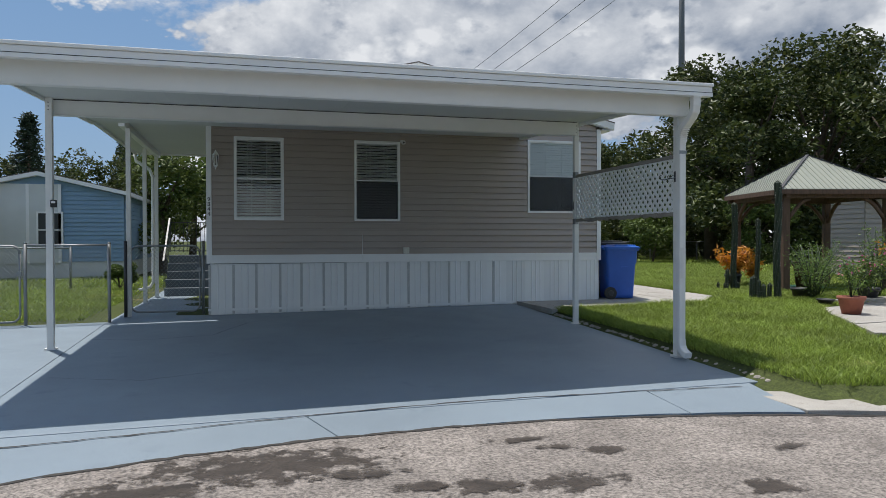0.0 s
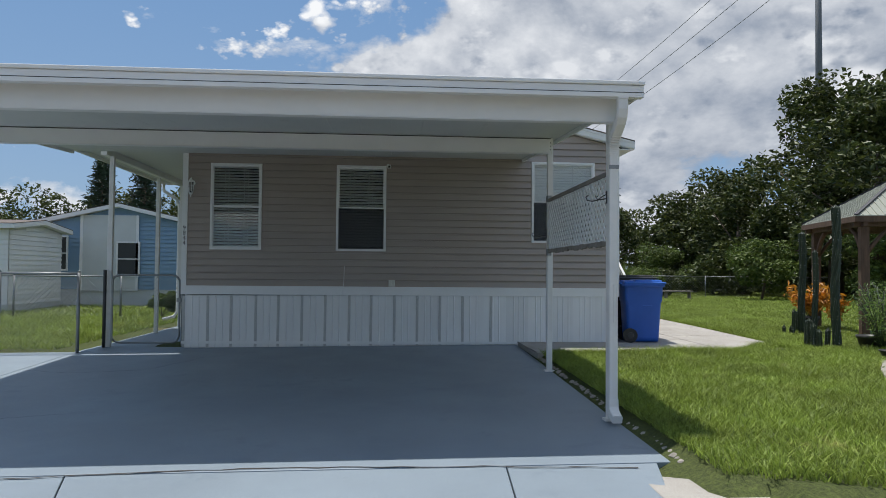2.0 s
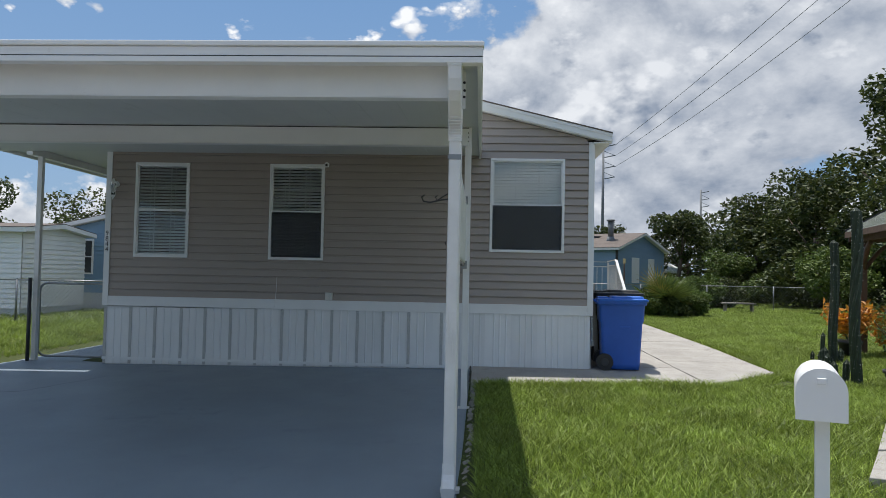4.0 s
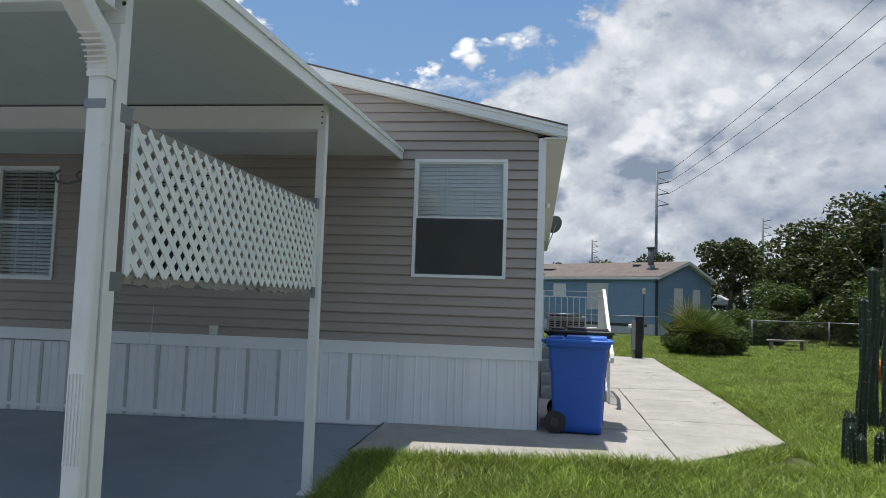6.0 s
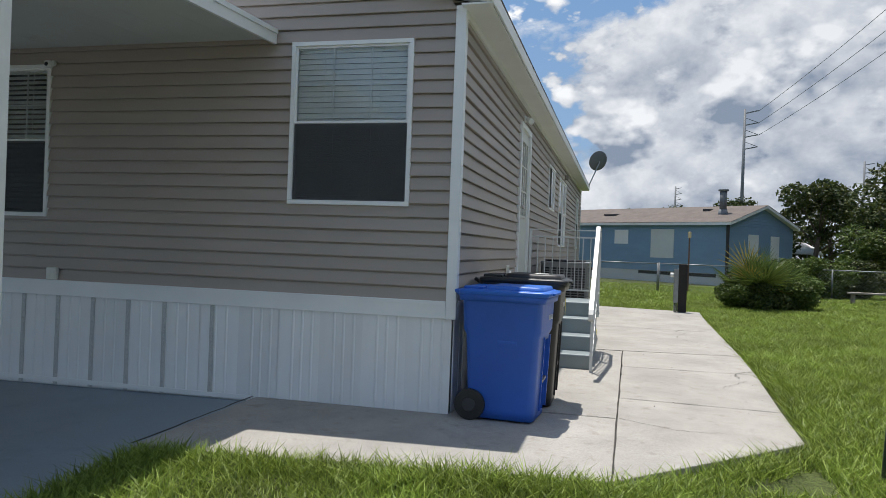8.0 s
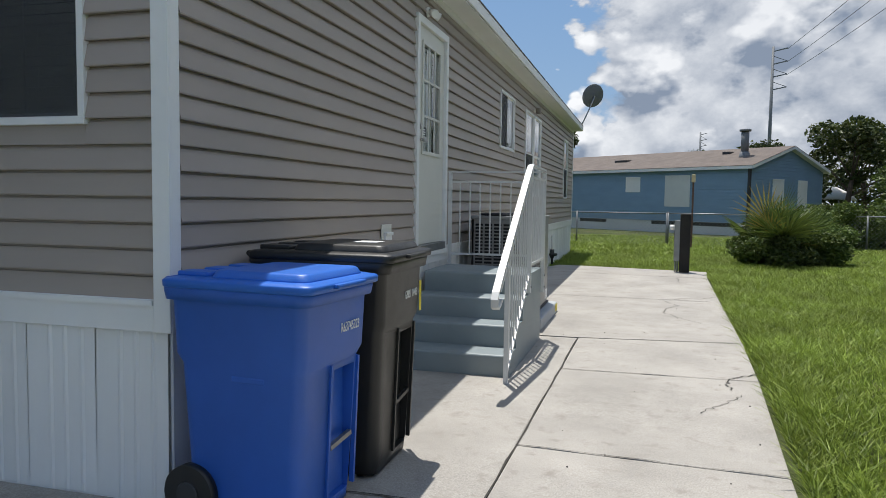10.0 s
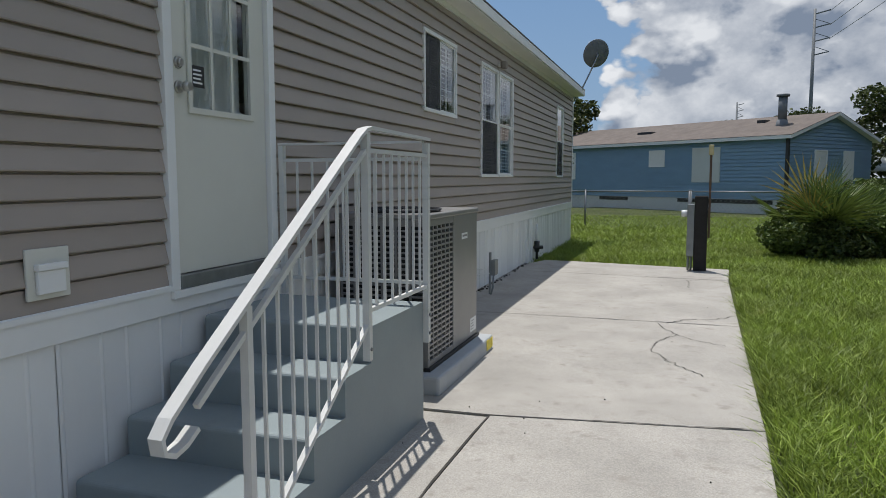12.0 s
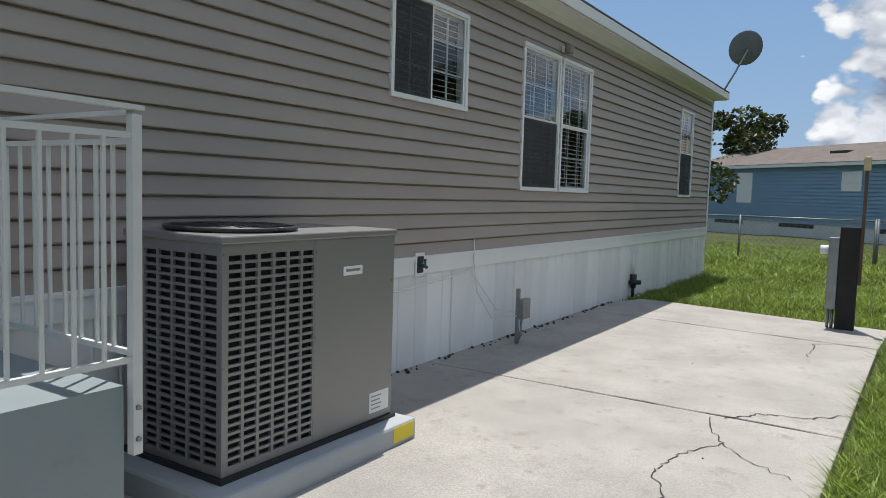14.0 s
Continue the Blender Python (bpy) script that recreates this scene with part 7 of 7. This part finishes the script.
M_DRYLEAF = material("dry_frond", (0.42, 0.32, 0.08), 0.7, vary=0.3, scale=6, bump=0.0)
palmetto(5.15, 15.9, 1.55, 600)
palmetto(5.75, 16.5, 1.35, 601)
for i, (x, y, h, r, k) in enumerate(((4.75, 15.6, 0.95, 0.75, 1), (5.5, 15.5, 1.0, 0.85, 0), (6.15, 16.1, 1.05, 0.85, 1), (5.2, 16.7, 1.15, 0.8, 0), (7.9, 23.6, 1.7, 1.2, 1), (9.1, 24.4, 1.85, 1.4, 1), (10.3, 25.2, 1.6, 1.2, 0))):
    shrub(x, y, h, r, 610 + i, M_LEAF2 if k else M_LEAF, "rounded green shrub with pale new leaves" if k else "rounded dark green shrub on the lawn", leaf=0.10 if y < 20 else 0.14, per=520, n=13)
shrub(-10.6, 7.9, 0.8, 0.5, 630, M_LEAF2, "weedy shrub by the far fence")


def pot(x, y, z, r, h, mat, label):
    p = thing("plant_pot", (x, y, z), label, "pot", group="plant pots by the gazebo")
    bm = bmesh.new()
    loft(bm, [[(x + q * math.cos(a), y + q * math.sin(a), z + k) for a in np.linspace(0, 2 * math.pi, 25)[:-1]] for q, k in ((r * 0.66, 0.0), (r * 0.9, h * 0.8), (r, h * 0.82), (r * 1.02, h), (r * 0.9, h), (r * 0.86, h * 0.88))])
    part("body", bm, mat, p)
    bm = bmesh.new()
    tube(bm, (x, y, z + h * 0.6), (x, y, z + h * 0.885), r * 0.6, r * 0.87, 20)
    part("soil", bm, M_CRACK, p, "dark potting soil")


def spray(name, x, y, z, h, r, seed, mat, label, leaf=0.10, n=260, stems=9, flower=None, aspect=0.3):
    rs = np.random.RandomState(seed)
    s = thing(name, (x, y, z), label, "plant", group="plants by the gazebo")
    bm = bmesh.new()
    pts, tips = [], []
    for i in range(stems):
        a = rs.uniform(0, 2 * math.pi)
        k = r * math.sqrt(rs.uniform(0.05, 1))
        tip = Vector((x + k * math.cos(a), y + k * math.sin(a), z + h * rs.uniform(0.6, 1.0)))
        mid = Vector((x, y, z)).lerp(tip, 0.5) + Vector((0, 0, h * 0.12))
        sweep(bm, [(x, y, z - 0.02), mid, tip], 0.006, 5)
        tips.append(tip)
        for q in rs.uniform(0.25, 1.05, size=n // stems):
            c = Vector((x, y, z)).lerp(mid, q * 2) if q < 0.5 else mid.lerp(tip, q * 2 - 1)
            pts.append(np.array(c) + rs.normal(size=3) * 0.06 * (0.5 + r))
    part("stem", bm, M_CACTUS, s, kind="stuff")
    leaf_cloud("leaves", pts, leaf, mat, s, seed + 1, aspect)
    if flower:
        leaf_cloud("flowers", [np.array(t) + rs.normal(size=3) * 0.05 for t in tips for _ in range(3)], 0.045, flower, s, seed + 2, 0.9)


pot(2.80, -3.72, -0.01, 0.22, 0.30, M_TERRA, "terracotta pot on the patio")
spray("flowering_plant", 2.80, -3.72, 0.26, 0.62, 0.36, 700, M_FERN, "leafy potted plant with pink flowers", flower=M_PINK)
pot(5.30, 2.72, 0.0, 0.22, 0.34, M_DARKMETAL, "dark pot with an orange croton")
spray("croton", 5.30, 2.72, 0.30, 0.72, 0.50, 710, M_ORANGE, "orange-leaved croton plant beside the gazebo", leaf=0.17, n=620, stems=20, aspect=0.4)
spray("croton", 6.1, 3.0, 0.1, 0.85, 0.35, 712, M_ORANGE, "orange-leaved croton plant beside the gazebo", leaf=0.16, n=300, stems=10, aspect=0.4)
spray("croton", 6.7, -0.9, 0.25, 0.95, 0.30, 714, M_ORANGE, "small croton with yellow-orange top leaves", leaf=0.17, n=240, stems=9, aspect=0.35)
spray("croton", 7.4, -1.0, 0.25, 1.05, 0.25, 716, M_ORANGE, "small croton with yellow-orange top leaves", leaf=0.17, n=200, stems=8, aspect=0.35)
spray("asparagus_fern", 4.0, -1.5, -0.02, 1.15, 0.75, 720, M_FERN, "feathery light green asparagus fern", leaf=0.09, n=1700, stems=34, aspect=0.16)
spray("asparagus_fern", 4.6, -1.0, -0.02, 1.25, 0.6, 722, M_FERN, "feathery light green asparagus fern", leaf=0.09, n=1000, stems=22, aspect=0.16)
spray("flowering_plant", 4.6, -2.2, 0.05, 1.0, 0.55, 724, M_LEAF2, "bushy plant with small pink flowers", leaf=0.09, n=650, stems=16, flower=M_PINK, aspect=0.5)
spray("flowering_plant", 5.6, -2.4, 0.05, 0.7, 0.45, 726, M_LEAF2, "low leafy plant beside the patio", leaf=0.10, n=400, stems=14, aspect=0.5)
spray("asparagus_fern", 6.0, -1.2, 0.0, 1.5, 0.5, 728, M_FERN, "tall feathery fern by the gazebo", leaf=0.10, n=700, stems=18, aspect=0.2)
for k, (x, y, r, h) in enumerate(((4.0, -1.2, 0.2, 0.25), (6.1, 1.0, 0.33, 0.75), (5.0, -1.9, 0.22, 0.28), (5.9, -1.9, 0.26, 0.35), (3.55, -2.35, 0.16, 0.12))):
    pot(x, y, 0.0, r, h, M_WOOD if k == 1 else M_DARKMETAL, "large brown planter tub" if k == 1 else "dark plastic plant pot")


def cactus(x, y, h, r, seed, twist=2.2, label="tall twisted ribbed column cactus"):
    c = thing("cactus", (x, y, 0), label, "cactus", group="cacti by the gazebo")
    bm = bmesh.new()
    rings = []
    nz, na = int(h / 0.05), 24
    for i in range(nz + 1):
        z = h * i / nz
        taper = 1.0 if z < h - r else math.sqrt(max(0.02, 1 - ((z - h + r) / r) ** 2))
        ring = []
        for k in range(na):
            a = 2 * math.pi * k / na
            rr = r * taper * (1.0 + 0.22 * (1 if k % 4 < 2 else -1))
            t = a + twist * z
            ring.append((x + rr * math.cos(t) + 0.02 * math.sin(z * 3 + seed), y + rr * math.sin(t), z - 0.03))
        rings.append(ring)
    loft(bm, rings, True, False)
    part("stem", bm, M_CACTUS, c)
    rs = np.random.RandomState(seed)
    pts = [np.array(rings[rs.randint(2, nz)][4 * rs.randint(0, 6)]) for _ in range(int(h * 160))]
    leaf_cloud("spines", pts, 0.035, M_LABEL, c, seed + 5, 0.08)


cactus(3.42, -1.20, 2.50, 0.06, 800, 2.4)
cactus(4.42, 1.50, 2.2, 0.06, 801, 1.0, "slender dark ribbed column cactus")
cactus(3.40, -0.62, 1.75, 0.04, 802, 0.5, "slender dark ribbed column cactus")
rs = np.random.RandomState(31)
for k in range(13):
    cx, cy = ((3.30, -0.95), (4.35, 1.60))[k % 2] if k < 10 else (4.75, 2.0)
    cactus(cx + rs.uniform(-0.22, 0.22), cy + rs.uniform(-0.28, 0.28), rs.uniform(0.22, 0.60), rs.uniform(0.028, 0.045), 810 + k, rs.uniform(-0.8, 0.8), "low dark ribbed cactus stem")
chair = thing("garden_chair", (8.2, -1.2, 0), "black metal garden armchair by the plants", "chair")
bm = bmesh.new()
for s in (-0.27, 0.27):
    sweep(bm, [(8.0 + s, -1.5, 0.0), (8.0 + s, -1.5, 0.62), (8.0 + s, -1.3, 0.66), (8.0 + s, -1.0, 0.64), (8.0 + s, -0.95, 0.95)], 0.014, 6)
    sweep(bm, [(8.0 + s, -0.98, 0.0), (8.0 + s, -0.98, 0.6)], 0.014, 6)
part("frame", bm, M_DARKMETAL, chair)
part("seat", boxed(7.74, 8.26, -1.5, -1.0, 0.42, 0.45, bevel=0.01), M_DARKMETAL, chair)
part("backrest", boxed(7.76, 8.24, -0.98, -0.95, 0.5, 0.95, bevel=0.008), M_DARKMETAL, chair)
bench = thing("garden_bench", (9.5, 20.8, 0), "low weathered wooden bench on the lawn", "bench")
part("seat", boxed(8.9, 10.3, 20.6, 21.0, 0.40, 0.46, bevel=0.008), M_WOODGREY, bench)
for x in (9.0, 10.15):
    part("leg", boxed(x, x + 0.06, 20.65, 20.95, 0.0, 0.40), M_WOODGREY, bench)


# ---- power line ----
def power_pole(x, y, h, r, arms, label):
    p = thing("power_pole", (x, y, 0), label, "pole", group="power poles")
    bm = bmesh.new()
    tube(bm, (x, y, -0.3), (x, y, h), r, r * 0.55, 12)
    part("shaft", bm, M_POLE, p)
    for k in range(arms):
        z = h - 0.4 - k * h * 0.075
        bm = bmesh.new()
        bar(bm, (x, y, z - 0.3), (x + h * 0.075, y - h * 0.03, z), 0.14, 0.14)
        if k:
            bar(bm, (x, y, z + 0.9), (x + h * 0.075, y - h * 0.03, z), 0.08, 0.08)
        part("arm", bm, M_POLE, p)


power_pole(19.0, 112.0, 24.5, 0.32, 4, "tall grey steel power pole far off")
power_pole(46.0, 147.0, 21.0, 0.32, 4, "tall grey steel power pole far off")
power_pole(14.6, 193.0, 20.0, 0.35, 4, "tall grey steel power pole far off")
power_pole(38.0, 55.0, 44.0, 0.42, 4, "thick grey steel power pole behind the trees")
for k in range(3):
    bm = bmesh.new()
    z0, z1 = 24.0 - 1.85 * k, 42.0 - 3.3 * k
    pts = []
    for t in np.linspace(0, 1, 25):
        pts.append((19.0 + 1.8 + (41.3 - 20.8) * t, 111.3 + (53.7 - 111.3) * t, z0 + (z1 - z0) * t - 5.0 * t * (1 - t)))
    sweep(bm, pts, 0.035, 5)
    solid("power_line", bm, M_POLE, "thin overhead power line", "power line", group="power lines")

# ---- edging stones and rubble ----
rs = np.random.RandomState(9)
bm = bmesh.new()
yy = -7.35
while yy < -1.9:
    c = Vector((-1.80 + rs.uniform(-0.02, 0.03), yy, drive_z(-1.86, yy) + 0.012))
    r = rs.uniform(0.03, 0.055)
    m = Matrix.Translation(c) @ Matrix.Diagonal((r, r * 1.25, r * 0.75, 1)) @ Euler((rs.uniform(0, 3), rs.uniform(0, 3), rs.uniform(0, 3))).to_matrix().to_4x4()
    bmesh.ops.create_icosphere(bm, subdivisions=1, radius=1, matrix=m)
    yy += r * 2.0
me = mesh_of("edging_stones", bm, M_STONE)
tagged(new("edging_stones", me), "row of small rounded edging stones", "stones", kind="stuff")

bm = bmesh.new()
for k in range(150):
    y = rs.uniform(6.9, 17.8)
    x = 0.03 + abs(rs.normal()) * 0.035
    r = rs.uniform(0.006, 0.02)
    z = (path_z(x, y) if y < 13 else 0.0) + r * 0.4
    bmesh.ops.create_icosphere(bm, subdivisions=1, radius=r, matrix=Matrix.Translation((x, y, z)))
for k in range(26):
    x, y = rs.uniform(0.95, 3.0), rs.uniform(0, 12)
    bmesh.ops.create_icosphere(bm, subdivisions=1, radius=rs.uniform(0.003, 0.006), matrix=Matrix.Translation((x, y, path_z(x, y) + 0.004)))
tagged(new("debris", mesh_of("debris", bm, M_CRACK)), "dark leaf litter and pebbles along the skirting", "debris", kind="stuff")


# ---- grass ----
PATH_EDGE = [(-1.90, -1.83), (1.42, -1.45), (2.92, 0.09), (3.11, 3.25), (3.25, 8.25), (3.41, 13.0), (2.3, 13.15), (0.25, 13.4), (0.0, 12.6), (0.0, -0.03), (-1.84, -0.03)]


def inside(poly, X, Y):
    res = np.zeros(len(X), bool)
    n = len(poly)
    for i in range(n):
        (x0, y0), (x1, y1) = poly[i], poly[(i + 1) % n]
        c = ((y0 > Y) != (y1 > Y)) & (X < (x1 - x0) * (Y - y0) / (y1 - y0 + 1e-12) + x0)
        res ^= c
    return res


def grass_patch(name, x0, x1, y0, y1, dens, h, w, seed, keep=None, label="short green lawn grass"):
    r = np.random.RandomState(seed)
    n = int((x1 - x0) * (y1 - y0) * dens)
    X, Y = r.uniform(x0, x1, n), r.uniform(y0, y1, n)
    ok = ~inside(PATH_EDGE, X, Y)
    ok &= ~((X < -1.76) & (X > -9.9) & (Y < 0.1) & (Y > -8.6)) & ~((X < 0.03) & (X > -7.85) & (Y > 0) & (Y < 18.3))
    ok &= np.hypot(X - ROAD_C[0], Y - ROAD_C[1]) > ROAD_R + 0.6
    ok &= ~inside([(1.2, -5.75), (1.75, -4.85), (2.5, -3.6), (3.2, -2.6), (9.5, -0.9), (9.5, -9)], X, Y)
    ok &= ~((X > 5.9) & (X < 7.6) & (Y > 0.9) & (Y < 2.9))
    if keep is not None:
        ok &= keep(X, Y)
    X, Y = X[ok], Y[ok]
    n = len(X)
    patch = np.array([noise.noise((a * 0.9, b * 0.9, 3.0)) for a, b in zip(X, Y)])
    Z = np.array([ground_z(a, b) for a, b in zip(X, Y)])
    H = h * r.uniform(0.55, 1.3, n) * (1.0 + 0.55 * patch)
    W = w * r.uniform(0.7, 1.3, n)
    A = r.uniform(0, 2 * math.pi, n)
    L = r.normal(size=(n, 2)) * 0.85 * H[:, None]
    dx, dy = np.cos(A) * W, np.sin(A) * W
    v = np.empty((n, 5, 3))
    v[:, 0] = np.stack([X - dx, Y - dy, Z - 0.01], 1)
    v[:, 1] = np.stack([X + dx, Y + dy, Z - 0.01], 1)
    v[:, 2] = np.stack([X + dx * 0.8 + L[:, 0] * 0.4, Y + dy * 0.8 + L[:, 1] * 0.4, Z + H * 0.55], 1)
    v[:, 3] = np.stack([X - dx * 0.8 + L[:, 0] * 0.4, Y - dy * 0.8 + L[:, 1] * 0.4, Z + H * 0.55], 1)
    v[:, 4] = np.stack([X + L[:, 0], Y + L[:, 1], Z + H], 1)
    base = (np.arange(n) * 5)[:, None]
    quads = (base + np.array([0, 1, 2, 3])).tolist()
    tris = (base + np.array([3, 2, 4])).tolist()
    me = bpy.data.meshes.new(name)
    me.from_pydata(v.reshape(-1, 3).tolist(), [], quads + tris)
    me.materials.append(M_GRASS)
    tagged(new(name, me), label, "grass", kind="stuff")


grass_patch("grass", -1.76, 5.0, -8.4, -1.2, 2600, 0.085, 0.0048, 1)
grass_patch("grass", 2.8, 6.5, -3.0, 10.0, 2000, 0.095, 0.0052, 2)
grass_patch("grass", 0.0, 9.0, 10.0, 18.0, 900, 0.10, 0.0075, 3)
grass_patch("grass", 6.5, 14.0, -1.0, 24.0, 350, 0.10, 0.010, 4)
grass_patch("grass", -7.0, 14.0, 18.0, 30.0, 260, 0.11, 0.013, 5)
grass_patch("grass", 14.0, 26.0, 4.0, 40.0, 60, 0.14, 0.028, 6)
grass_patch("grass", -16.0, -9.9, 0.0, 9.0, 500, 0.10, 0.007, 7)
grass_patch("grass", -19.0, -9.5, 9.0, 15.0, 150, 0.13, 0.014, 8)
# taller unmown fringes along the concrete
edge = [(-1.76, -1.93), (1.47, -1.55), (3.0, 0.0), (3.17, 3.2), (3.31, 8.25), (3.47, 12.9)]


def near_edge(X, Y):
    d = np.full(len(X), 9.0)
    for (ax, ay), (bx, by) in zip(edge, edge[1:]):
        t = np.clip(((X - ax) * (bx - ax) + (Y - ay) * (by - ay)) / ((bx - ax) ** 2 + (by - ay) ** 2), 0, 1)
        d = np.minimum(d, np.hypot(X - ax - t * (bx - ax), Y - ay - t * (by - ay)))
    return (d < 0.22) & (d > 0.02)


grass_patch("grass_fringe", -1.76, 3.8, -2.3, 13.0, 2600, 0.10, 0.0046, 11, near_edge, "long uncut grass fringe along the path")
grass_patch("grass_fringe", -1.75, -1.45, -7.2, -1.9, 2000, 0.09, 0.0042, 12, None, "long uncut grass fringe along the driveway")
